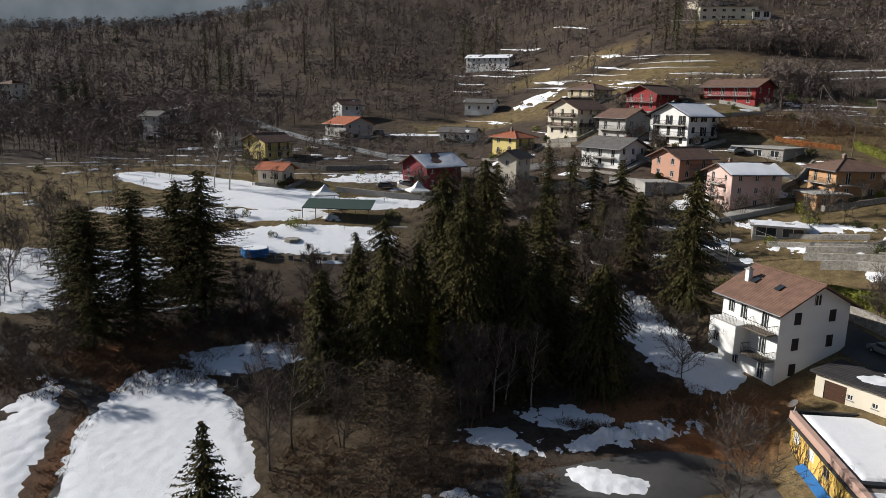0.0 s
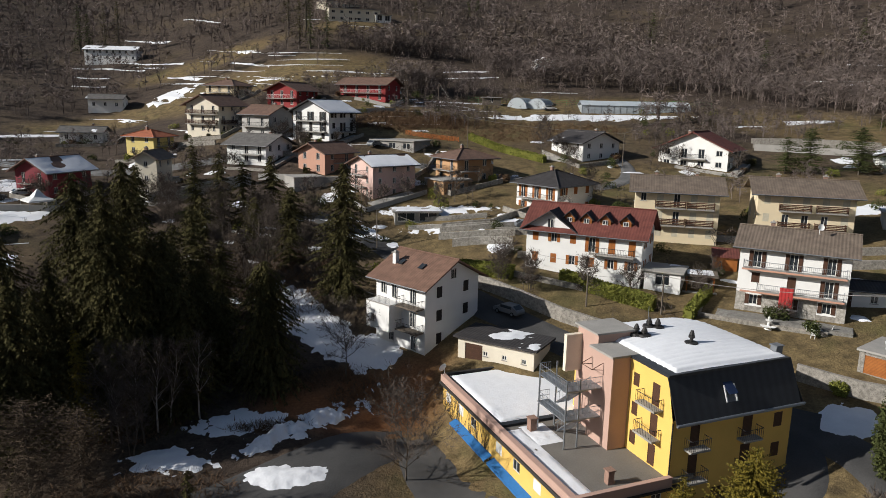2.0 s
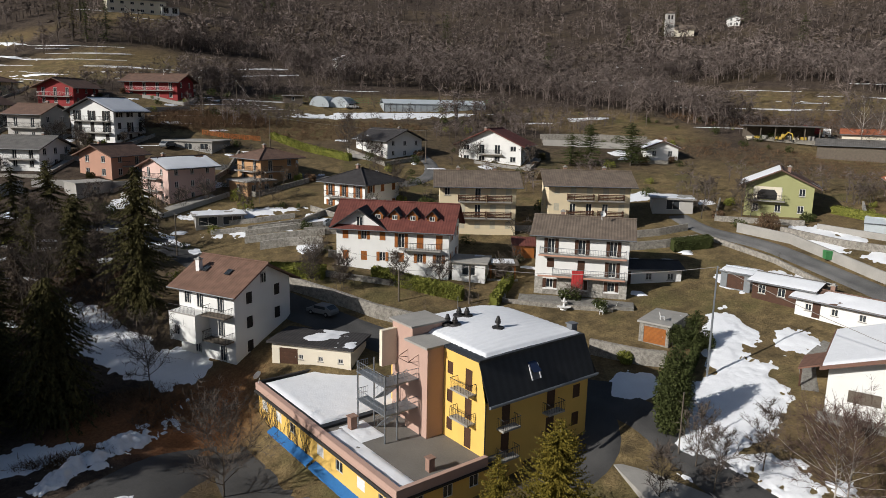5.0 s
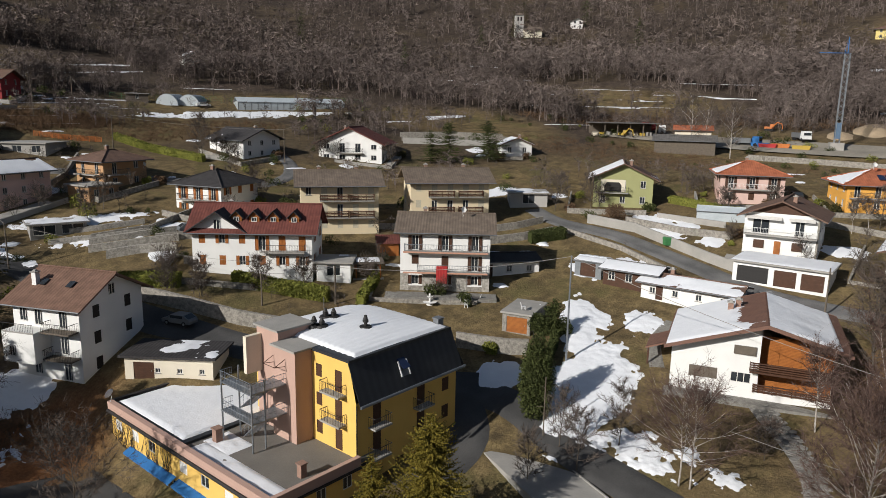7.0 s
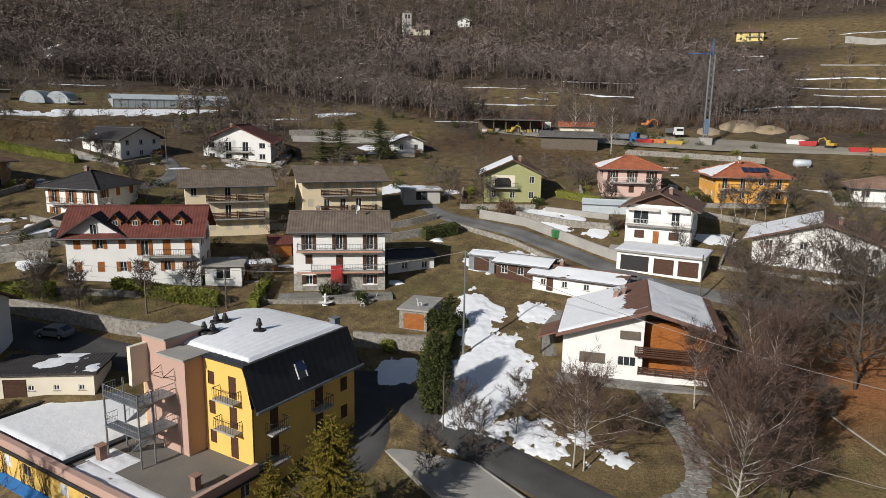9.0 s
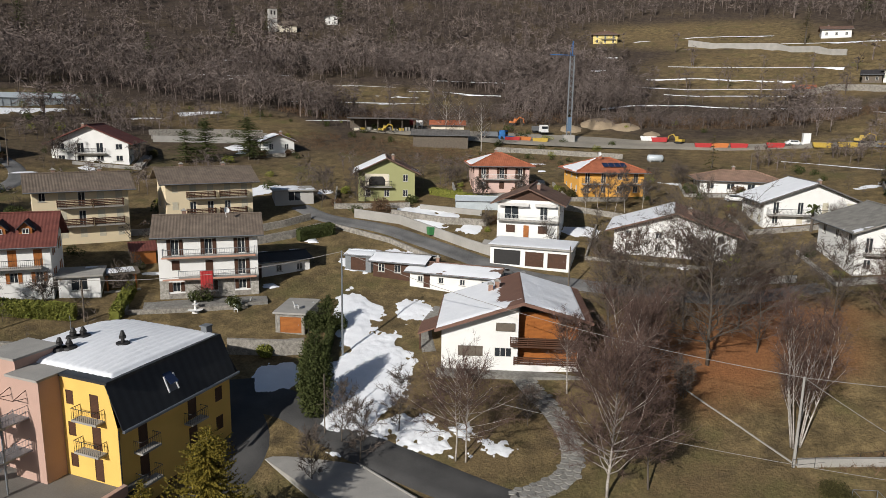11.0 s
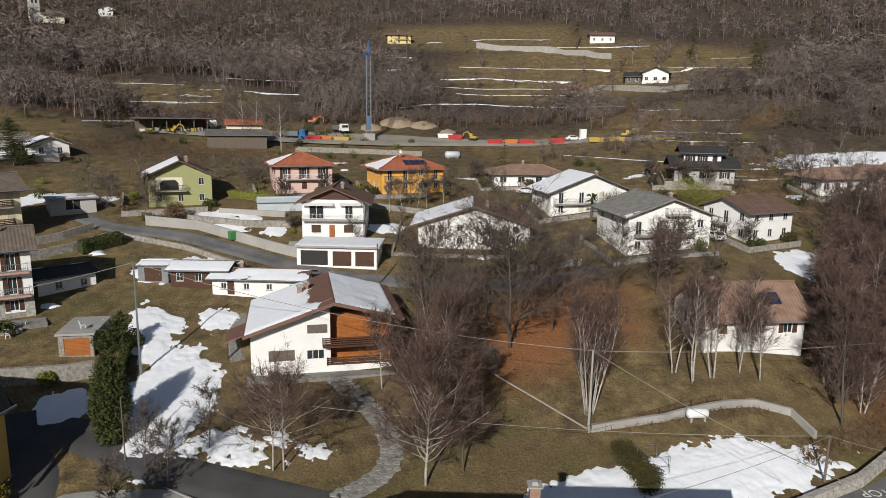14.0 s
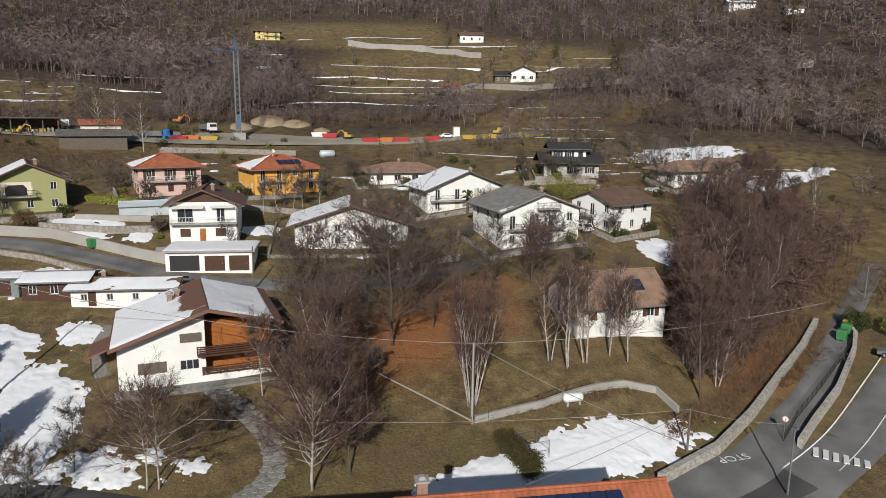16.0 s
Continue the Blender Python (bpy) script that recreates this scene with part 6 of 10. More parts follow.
def conifer(label, x, y, h, radius, seed, mat=None, droop=0.5, base=0.06, dense=1.0, name="conifer", group="conifers", gap=0.5, power=0.85, thin=0.55, spray=1.0):
    """A spruce: tapered trunk, rings of drooping boughs made of many small needle sprays."""
    rnd = np.random.RandomState(seed)
    tree = thing(name, label, "tree", on(x, y, rnd.uniform(0, 360)), group)
    part("trunk", Geo().tube([(0, 0, -0.4), (0.05, 0, h * 0.5), (0, 0, h * 0.98)], [0.018 * h, 0.011 * h, 0.02], 7), BARK, tree)
    V = []
    z = h * base
    lobe = rnd.uniform(0, 6.283)
    while z < h * 0.99:
        f = (z / h - base) / (1 - base)
        R = radius * (1 - f) ** power * rnd.uniform(0.8, 1.15) + 0.12
        n = int(rnd.uniform(8, 12) * (0.6 + 0.4 * dense)) if f < 0.85 else 6
        for k in range(n):
            a = rnd.uniform(0, 2 * math.pi)
            L = R * rnd.uniform(0.6, 1.1) * (1 + 0.22 * math.sin(2 * a + lobe + z * 0.35))
            m = max(5, int(L / 0.15 * dense))
            t = (np.arange(m) + rnd.rand(m)) / m
            ca, sa = math.cos(a), math.sin(a)
            rr = L * t
            zz = z + 0.10 * L - droop * L * t ** 1.4 * 0.75 + 0.16 * L * t ** 4
            width = (0.17 + 0.20 * (1 - t)) * min(1.0, 0.55 + L / 5) * spray
            side = rnd.choice([-1, 1], m)
            la = a + side * rnd.uniform(0.35, 1.15, m)
            ln = width * rnd.uniform(1.0, 2.1, m)
            px, py = rr * ca, rr * sa
            dx, dy = np.cos(la) * ln, np.sin(la) * ln
            dz = -rnd.uniform(0.1, 0.9, m) * ln * (0.5 + droop)
            wx, wy = -np.sin(la) * width * 0.5 * thin, np.cos(la) * width * 0.5 * thin
            wz = rnd.uniform(-0.15, 0.15, m) * thin
            tri = np.stack([np.stack([px - wx, py - wy, zz - wz], 1), np.stack([px + wx, py + wy, zz + wz], 1), np.stack([px + dx, py + dy, zz + dz], 1)], 1)
            V.append(tri.reshape(-1, 3))
        z += gap * rnd.uniform(0.55, 1.1) * (1.1 - 0.5 * f)
    V = np.concatenate(V)
    part("crown", sheet_mesh("crown", V, np.arange(len(V)).reshape(-1, 3), mat or NEEDLE, smooth=False), None, tree)
    return tree


def leaf_cloud(centres, radii, count, size, seed, flat=1.0):
    """Many small leaf triangles scattered through soft balls; verts and faces."""
    rnd = np.random.RandomState(seed)
    c = np.asarray(centres, float)
    r = np.asarray(radii, float)
    pick = rnd.choice(len(c), count, p=r ** 2 / np.sum(r ** 2))
    d = rnd.normal(size=(count, 3))
    d /= np.linalg.norm(d, axis=1)[:, None]
    d[:, 2] *= flat
    p = c[pick] + d * (r[pick] * rnd.uniform(0.55, 1.05, count) ** 0.6)[:, None]
    a, b = rnd.normal(size=(count, 3)), rnd.normal(size=(count, 3))
    a *= size / np.linalg.norm(a, axis=1)[:, None]
    b *= size / np.linalg.norm(b, axis=1)[:, None]
    V = np.stack([p - a * 0.5, p + a * 0.5, p + b], 1).reshape(-1, 3)
    return V, np.arange(len(V)).reshape(-1, 3)


# spruces and other evergreens
for i, (x, y, h, r) in enumerate([(-43.7, 84.7, 18.5, 6.6), (-40.5, 90.5, 19.5, 7.2), (-33.8, 97, 21.0, 8.2), (-48, 90, 16, 5.6), (-38, 99.5, 18.5, 7)]):
    conifer("tall dark spruce at the edge of the snowy meadow", x, y, h, r, 100 + i, base=0.10, droop=0.35, gap=0.46, power=0.45, dense=1.1, thin=0.65, spray=1.05)
for i, (x, y, h, r) in enumerate([(-6.8, 84, 20.5, 5.5), (3.0, 80.5, 25.0, 7.0), (7.0, 82.5, 21.0, 6.2), (0.5, 91.0, 25.5, 7.0), (12.5, 86.0, 13.0, 4.6), (10.0, 79.5, 14.5, 5.0), (14.5, 93.0, 12.0, 4.4),
                                  (-4.0, 77.5, 17.0, 4.8), (6.0, 95, 25.5, 7.0), (-13.5, 78.0, 15.5, 4.2), (-11.0, 89, 17, 4.6), (15.5, 85.5, 10, 4.0), (9.5, 90, 18, 5.5), (3.5, 87, 22.5, 6.5), (-2.5, 83, 18, 5.0)]):
    conifer("tall dark spruce in the dense grove", x, y, h, r * 1.1, 120 + i, base=0.02, droop=0.9, gap=0.5, power=0.48, dense=1.15, thin=0.8, spray=0.85)
conifer("broad dark evergreen with drooping boughs", 19.6, 80.3, 15.5, 6.0, 140, base=0.02, droop=1.1, gap=0.35, power=0.42, thin=0.9)
conifer("dark spruce behind the white house", 35.3, 96.2, 20.5, 6.2, 141, base=0.03, droop=0.7, gap=0.42, power=0.6, thin=0.85)
conifer("small dark spruce by the cream house", 23.0, 151.5, 11.5, 4.0, 142)
conifer("slim dark spruce among houses", 29.5, 127.0, 8.5, 2.4, 147)
conifer("young spruce beside the snow field", -17.0, 47.0, 13.8, 4.8, 143, base=0.02, droop=0.35, gap=0.4, thin=0.8)
conifer("small dark spruce by the car park", 7.0, 58.0, 5.5, 1.7, 144)
conifer("brown leafless larch near the car park", -4.3, 58.0, 14.0, 5.6, 151, LARCH, droop=-0.5, base=0.03, gap=0.3, power=0.42, thin=0.2)
conifer("brown leafless larch near the car park", -0.8, 61.5, 11.0, 4.2, 152, LARCH, droop=-0.5, base=0.03, gap=0.3, power=0.42, thin=0.2)
conifer("dark spruce beside the dark gully", -13.2, 75.5, 16.5, 4.4, 153, droop=0.6, base=0.02, power=0.5, thin=0.85)
conifer("dark spruce beside the dark gully", -6.0, 74.5, 20.0, 5.0, 154, droop=0.7, base=0.02, power=0.5, thin=0.85)
conifer("yellow-green sunlit spruce beside the grove", -0.6, 76.5, 12.5, 2.6, 145, NEEDLE_Y, droop=0.8)
conifer("yellow-green conifer in front of the hotel", 40.8, 29.0, 12.4, 5.0, 146, NEEDLE_Y, droop=0.0, gap=0.3, power=0.62, dense=2.6, thin=0.6, spray=0.48)
conifer("yellow-green conifer in front of the hotel", 38.2, 32.8, 9.0, 3.0, 148, NEEDLE_Y, droop=0.0, gap=0.33, dense=2.2, thin=0.6, spray=0.5)
conifer("bushy green evergreen beside the stone garage", 79.2, 37.4, 5.0, 1.9, 149, NEEDLE_P, droop=0.1, gap=0.28, power=0.45, dense=1.6, thin=0.7, spray=0.6)
cy = thing("cypress", "dense dark green cypress beside the drive", "tree", on(63.6, 31.6), "conifers")
part("trunk", Geo().tube([(0, 0, -0.4), (0, 0, 8.5)], [0.2, 0.04], 7), BARK, cy)
_cs = [(0.35 * math.sin(k * 2.4), 0.35 * math.cos(k * 2.4), 0.5 + 8.6 * k / 27) for k in range(28)]
_cr = [1.75 * math.sin(math.pi * (0.22 + 0.74 * k / 27)) ** 0.8 for k in range(28)]
V, F = leaf_cloud(_cs, _cr, 12000, 0.24, 150)
part("crown", sheet_mesh("crown", V, F, NEEDLE_P, smooth=False), None, cy)
for i, (x, y, h, r) in enumerate([(140, 95.8, 10, 5.0), (147, 89, 10, 5.0), (137, 99, 8, 3.5)]):
    conifer("bushy pine behind the houses", x, y, h, r, 160 + i, NEEDLE_P, droop=0.2, power=0.5)
for i, (x, y, h, r) in enumerate([(168, -15, 10, 3.2), (357, -66, 20, 5), (262, -113, 20, 8), (268, -118, 18, 7), (95, 330, 26, 7), (104, 332, 28, 7), (28, 395, 30, 6), (22, 398, 26, 6), (-60, 400, 36, 8), (-75, 390, 30, 8),
                                  (-115, 330, 24, 7), (-130, 260, 22, 6), (-122, 255, 20, 6), (-140, 280, 22, 6), (300, -215, 24, 6), (310, -222, 22, 6), (330, -240, 26, 7), (390, -250, 26, 7), (500, 280, 28, 7), (300, 170, 20, 5), (375, 205, 24, 7)]):
    conifer("dark conifer on the hillside", x, y, h, r, 170 + i, dense=0.5, gap=1.0)

for i, (x, y, h, r, m) in enumerate([(24, 129, 14, 4.2, NEEDLE), (19, 119, 11, 4.2, NEEDLE), (27.5, 118, 9, 3.6, NEEDLE), (22, 105, 10.5, 4.5, LARCH), (31, 110, 12, 4.0, NEEDLE), (16, 110, 13, 4.6, NEEDLE), (12, 100, 15, 5.0, NEEDLE), (18, 98, 12, 4.4, NEEDLE), (4.9, 142.4, 9.0, 3.6, NEEDLE), (11.4, 143.5, 10.5, 4.1, NEEDLE), (27.8, 127.8, 12.0, 3.6, NEEDLE), (34.0, 118.2, 9.0, 4.1, NEEDLE), (19.9, 131.3, 10.5, 3.6, NEEDLE), (32.6, 127.0, 12.0, 4.1, NEEDLE)]):
    conifer("dark evergreen in the shaded garden", x, y, h, r, 210 + i, m, droop=0.6, base=0.02, power=0.5, gap=0.6, thin=0.8)
for i, (x, y, h, r) in enumerate([(-117, 355, 21.5, 6.3), (-107, 345, 25.0, 6.1), (-101, 340, 24.0, 5.9), (-96, 343, 19.7, 5.6), (-143, 268, 16.1, 5.4), (-135, 263, 19.1, 5.3), (-130, 261, 16.1, 4.6), (-150, 559, 14.7, 7.8), (-89, 284, 6.9, 3.3), (-161, 271, 7.3, 2.8), (-235, 524, 13.2, 7.7), (-172, 524, 12.7, 8.6), (-162, 519, 16.3, 7.3), (11, 409, 24.6, 5.5), (15, 411, 19.0, 5.1), (91, 300, 21.7, 3.5), (94, 295, 20.7, 4.2), (100, 291, 18.5, 3.4), (184, 379, 9.3, 3.8), (207, 359, 13.4, 2.8), (213, 359, 13.5, 2.8)]):
    conifer("tall dark conifer among the bare woods", x, y, h, r, 240 + i, NEEDLE_P if i % 3 else NEEDLE, dense=0.5, gap=0.9, power=0.6, thin=0.9)
for i, (a, r, h) in enumerate([(44, 345, 22), (52, 300, 18), (58, 330, 20), (66, 420, 24), (70, 350, 20), (104, 420, 26), (109, 330, 22), (114, 300, 20), (117, 330, 22), (124, 260, 18), (131, 250, 18)]):
    conifer("dark evergreen among the bare woods", r * math.sin(radians(a)), r * math.cos(radians(a)), h * 0.8, h * 0.22, 270 + i, NEEDLE_P, dense=0.45, gap=1.1, power=0.6, thin=0.9)

def upright_tree(label, x, y, h, radius, seed, bark=BARK, twig=TWIG, stems=1, limbs=30, angle=42.0, low=0.25, twigs=9, width=0.02, lean=0.14, group="bare trees"):
    """A leafless tree of straight stems: rising limbs along each stem, side branches on them and fine twigs at the ends."""
    rnd = random.Random(seed)
    tree = thing("bare_tree", label, "tree", on(x, y, rnd.uniform(0, 360)), group)
    wood, crown = Geo(), Geo()
    for s in range(stems):
        az = 6.283 * s / stems + rnd.uniform(-0.5, 0.5)
        tilt = (rnd.uniform(0.4, 1.2) * lean if stems > 1 else rnd.uniform(0, 0.03))
        hs = h * (rnd.uniform(0.78, 1.0) if stems > 1 else 1.0)
        p = Vector((math.cos(az), math.sin(az), 0)) * (0.12 * stems ** 0.5 if stems > 1 else 0) + Vector((0, 0, -0.4))
        d = Vector((math.cos(az) * tilt, math.sin(az) * tilt, 1)).normalized()
        path = [p]
        for i in range(7):
            d = (d + Vector((rnd.gauss(0, 0.05), rnd.gauss(0, 0.05), 0.02))).normalized()
            p = p + d * (hs / 7)
            path.append(p)
        r0 = 0.0125 * h / stems ** 0.3
        wood.tube(path, [r0 * (1 - 0.93 * i / 7) for i in range(8)], 7)
        count = max(6, int(limbs / stems ** 0.5))
        for k in range(count):
            g = (k + rnd.random()) / count
            f = (low + (0.99 - low) * g) * 7
            i = min(int(f), 6)
            q = path[i].lerp(path[i + 1], f - i)
            a = k * 2.4 + rnd.uniform(-0.5, 0.5)
            L = radius * (0.35 + 0.85 * math.sin(math.pi * (0.22 + 0.74 * g)) ** 0.9) * rnd.uniform(0.7, 1.1) / (stems ** 0.35)
            t = radians(angle * rnd.uniform(0.75, 1.25) * (1.1 - 0.35 * g))
            e = Vector((math.cos(a) * math.sin(t), math.sin(a) * math.sin(t), math.cos(t)))
            limb = [q]
            for _ in range(3):
                e = (e + Vector((rnd.gauss(0, 0.16), rnd.gauss(0, 0.16), 0.10 + rnd.gauss(0, 0.1)))).normalized()
                limb.append(limb[-1] + e * (L / 3))
            lr = max(r0 * (0.42 - 0.25 * g), 0.018)
            wood.tube(limb, [lr, lr * 0.7, lr * 0.45, 0.012], 4, cap=False)
            for n in range(8):
                u = rnd.uniform(0.2, 1.0) * 3
                j = min(int(u), 2)
                b0 = limb[j].lerp(limb[j + 1], u - j)
                c = (limb[j + 1] - limb[j]).normalized()
                c = (c + Vector((rnd.gauss(0, 0.55), rnd.gauss(0, 0.55), rnd.gauss(0.1, 0.4)))).normalized()
                b1 = b0 + c * L * rnd.uniform(0.3, 0.6)
                w = c.cross(Vector((rnd.gauss(0, 1), rnd.gauss(0, 1), rnd.gauss(0, 1)))).normalized() * max(lr * 0.4, width)
                crown.add([b0 - w, b0 + w, b1], [(0, 1, 2)])
                for _ in range(int(twigs * 1.7)):
                    t0 = b0.lerp(b1, rnd.uniform(0.15, 1.0))
                    v = (c * 0.7 + Vector((rnd.gauss(0, 0.55), rnd.gauss(0, 0.55), rnd.gauss(0.05, 0.5)))).normalized()
                    w = v.cross(Vector((rnd.gauss(0, 1), rnd.gauss(0, 1), rnd.gauss(0, 1)))).normalized() * width
                    crown.add([t0 - w, t0 + w, t0 + v * rnd.uniform(0.4, 1.1) * (0.5 + 0.05 * h)], [(0, 1, 2)])
    part("trunk", wood, bark, tree, smooth=True)
    part("crown", crown, twig, tree)
    return tree


# bare broadleaved trees
upright_tree("large spreading bare beech over orange leaves", 82.5, -8.9, 17.0, 9.0, 1, limbs=56, angle=62, low=0.14, twigs=12, width=0.024)
for i, (x, y, h, r) in enumerate([(79.0, -2.0, 10, 4.5), (85.5, -14.5, 9, 4.0), (87.5, -1.5, 13, 4.5), (86.0, 2.5, 11, 4.0), (90.5, -6.5, 12, 4.5), (91.5, -13.0, 10, 4.0), (93.5, -24.0, 8.5, 4.0), (92.0, -29.5, 8, 4.0), (95.0, -19.0, 8, 4.0), (97, -33, 8, 3.6), (96.5, 1.0, 9, 3.6)]):
    upright_tree("bare brown tree behind the large beech", x, y, h, r, 11 + i, limbs=30, angle=55, low=0.12, twigs=8, width=0.022, twig=TWIG_RED if i % 3 == 1 else TWIG)
upright_tree("clump of reddish bare birch stems", 73.4, -0.8, 13.0, 6.0, 3, BIRCH, TWIG_RED, stems=5, limbs=34, angle=34, low=0.2, twigs=10, lean=0.2)
upright_tree("small bare shrub on the lawn", 75.5, -6.0, 4.6, 2.2, 14, stems=4, limbs=16, angle=40, low=0.05, twigs=7)
upright_tree("bare white-barked birch with a full reddish crown on the lawn", 58.3, 0.9, 12.4, 5.6, 4, BIRCH, TWIG_RED, limbs=56, angle=50, low=0.2, twigs=20, width=0.019)
upright_tree("slim bare birch beside the larger one on the lawn", 60.2, -2.6, 9.0, 3.2, 15, BARK, TWIG_RED, limbs=30, angle=40, low=0.25, twigs=10, width=0.016)
upright_tree("bare birch with spreading crown on the lawn", 60.1, 15.2, 8.6, 4.6, 5, BIRCH, TWIG_RED, limbs=30, angle=62, low=0.35, twigs=10, width=0.016)
upright_tree("bare birch with spreading crown on the lawn", 60.1, 14.2, 8.6, 4.6, 6, BIRCH, TWIG_RED, limbs=30, angle=62, low=0.35, twigs=10, width=0.016)
upright_tree("bare garden tree by the chalet", 74.1, 6.2, 8.4, 2.6, 7, BIRCH, TWIG_RED, limbs=26, angle=45, low=0.45, twigs=8)
upright_tree("clump of pale birch stems", 68.4, -15.8, 14.5, 7.0, 8, BIRCH, TWIG_RED, stems=9, limbs=36, angle=26, low=0.3, twigs=7, width=0.015, lean=0.2)
for i, (x, y) in enumerate([(71.9, -27.8), (72.6, -30.1), (73.8, -33.5), (72.9, -35.5), (73.6, -26.2)]):
    upright_tree("pale birch in front of the cottage", x, y, 12.5 - i * 0.6, 3.6, 20 + i, BIRCH, TWIG_RED, stems=2, limbs=24, angle=32, low=0.3, twigs=6, width=0.015)
for i in range(64):
    rnd = random.Random(300 + i)
    f = rnd.random()
    x, y = 73 + 33 * f + rnd.uniform(-4, 4), -43 - 37 * f + rnd.uniform(-2.5, 4)
    if i >= 31:
        x, y = 67.5 + 16 * f + rnd.uniform(-1.2, 4), -42 - 21 * f + rnd.uniform(-1, 3)
    if i >= 44:
        x, y = 104 + 28 * f + rnd.uniform(-8, 8), -58 - 40 * f + rnd.uniform(-8, 8)
    upright_tree("bare reddish thicket tree above the road wall", x, y, rnd.uniform(8, 12.5), 3.8, 300 + i, BIRCH if i % 3 else BARK, TWIG_RED, stems=rnd.choice([1, 2, 2]), limbs=20, angle=34, low=0.12, twigs=8, width=0.022, group="roadside thicket")
for i, (x, y, h) in enumerate([(99, -9, 8), (101, -33, 7), (95, -38, 8), (112, -62, 10), (120, -70, 11), (92, 3, 9)]):
    upright_tree("bare brown tree between the gardens", x, y, h, 0.38 * h, 40 + i, BARK, TWIG_RED if i % 2 else TWIG, limbs=24, angle=50, low=0.15, twigs=6)
DARK_GARDEN = [(7.5, 135.5), (15.5, 139.0), (23.3, 124.7), (28.4, 122.1), (37.5, 119.7), (16.1, 130.2), (1.7, 146.7)]
for i, (x, y) in enumerate(DARK_GARDEN):
    upright_tree("dark bare tree crowding the shaded garden", x, y, 8 + i % 3, 3.6, 500 + i, stems=3, limbs=24, angle=42, low=0.1, twigs=6, width=0.025)
WOODLOT = [(-16.4, 63.1, 12, 2), (-15.0, 66.8, 12, 1), (-9.8, 67.5, 9, 2), (2.0, 74.5, 10, 1), (5.0, 74, 10, 1), (3.6, 72, 8, 2)]
upright_tree("bare spreading tree beside the hotel yard", 27.6, 58.0, 8.5, 4.6, 90, limbs=34, angle=52, low=0.16, twigs=10)
upright_tree("bare round-headed tree before the snowy bank", 28.6, 77.6, 8.5, 3.6, 91, limbs=30, angle=52, low=0.3, twigs=8)
for i, (x, y, h) in enumerate([(4.5, 77.0, 9.0), (6.5, 75.5, 10.0), (8.0, 76.8, 9.0), (11.0, 76.5, 9.5), (2.8, 75.0, 7.5)]):
    upright_tree("slim pale bare tree before the dark grove", x, y, h, 2.2, 92 + i, BIRCH, TWIG, limbs=20, angle=34, low=0.25, twigs=6, width=0.016)
for i, (x, y, h) in enumerate([(132.0, 9.6, 5.0), (134.0, 7.3, 5.5), (135.5, 4.4, 5.5), (136.0, 2.6, 5.0), (138.0, -0.6, 5.5)]):
    upright_tree("small pale-barked pollarded tree on the bank", x, y, h, 1.7, 700 + i, BIRCH, TWIG, limbs=14, angle=35, low=0.45, twigs=5, width=0.02)
MEADOW_TREES = [(-53, 100, 12, 1), (-58, 104, 13, 1), (-62, 98, 10, 1), (-45, 80, 8, 2), (-50, 78, 7, 2), (-47, 74, 7, 3), (-17, 96, 10, 2), (-12, 102, 10, 3), (-7, 104, 11, 2), (-20, 104, 9, 3), (-2, 108, 11, 2),
                                  (22, 100, 11, 2), (26, 106, 12, 2), (20, 110, 10, 3), (29, 112, 10, 2), (9, 104, 12, 2), (-24, 92, 9, 3), (-28, 98, 9, 3), (33, 104, 9, 2), (40, 112, 7, 1), (55, 84, 6, 2), (57.5, 80, 6, 3), (64, 76, 5, 1)]
for i, (x, y, h, k) in enumerate(WOODLOT + MEADOW_TREES):
    upright_tree("bare deciduous tree with fine brown twigs", x, y, h, 0.36 * h, 60 + i, stems=k, limbs=22, angle=46, low=0.15, twigs=6, width=0.022)
for i, (x, y, h) in enumerate([(-48, 158, 16), (-52, 160, 13), (-44, 163, 10), (98, 133, 9), (100, 137, 9), (66, 118, 6), (62, 116, 5), (84, 106, 8), (88, 104, 7), (121, 58, 7), (124, 52, 7), (132, 30, 5), (136, 22, 5), (140, 3, 7), (143, -2, 7), (137, 6, 7),
                                (190, 53, 14), (192, 50, 13), (186, 42, 13), (205, 60, 10), (58, 41, 4), (63, 22, 6), (57.5, 24, 6), (60, 27, 6), (53.5, 27, 5), (67.5, 9.5, 4), (160, -60, 10), (163, -66, 11), (155, -78, 9), (128, -78, 9), (133, -70, 8)]):
    upright_tree("bare tree in the village", x, y, h, 0.34 * h, 420 + i, BIRCH if h > 12 else BARK, limbs=20, angle=48, low=0.2, twigs=5, width=0.025)


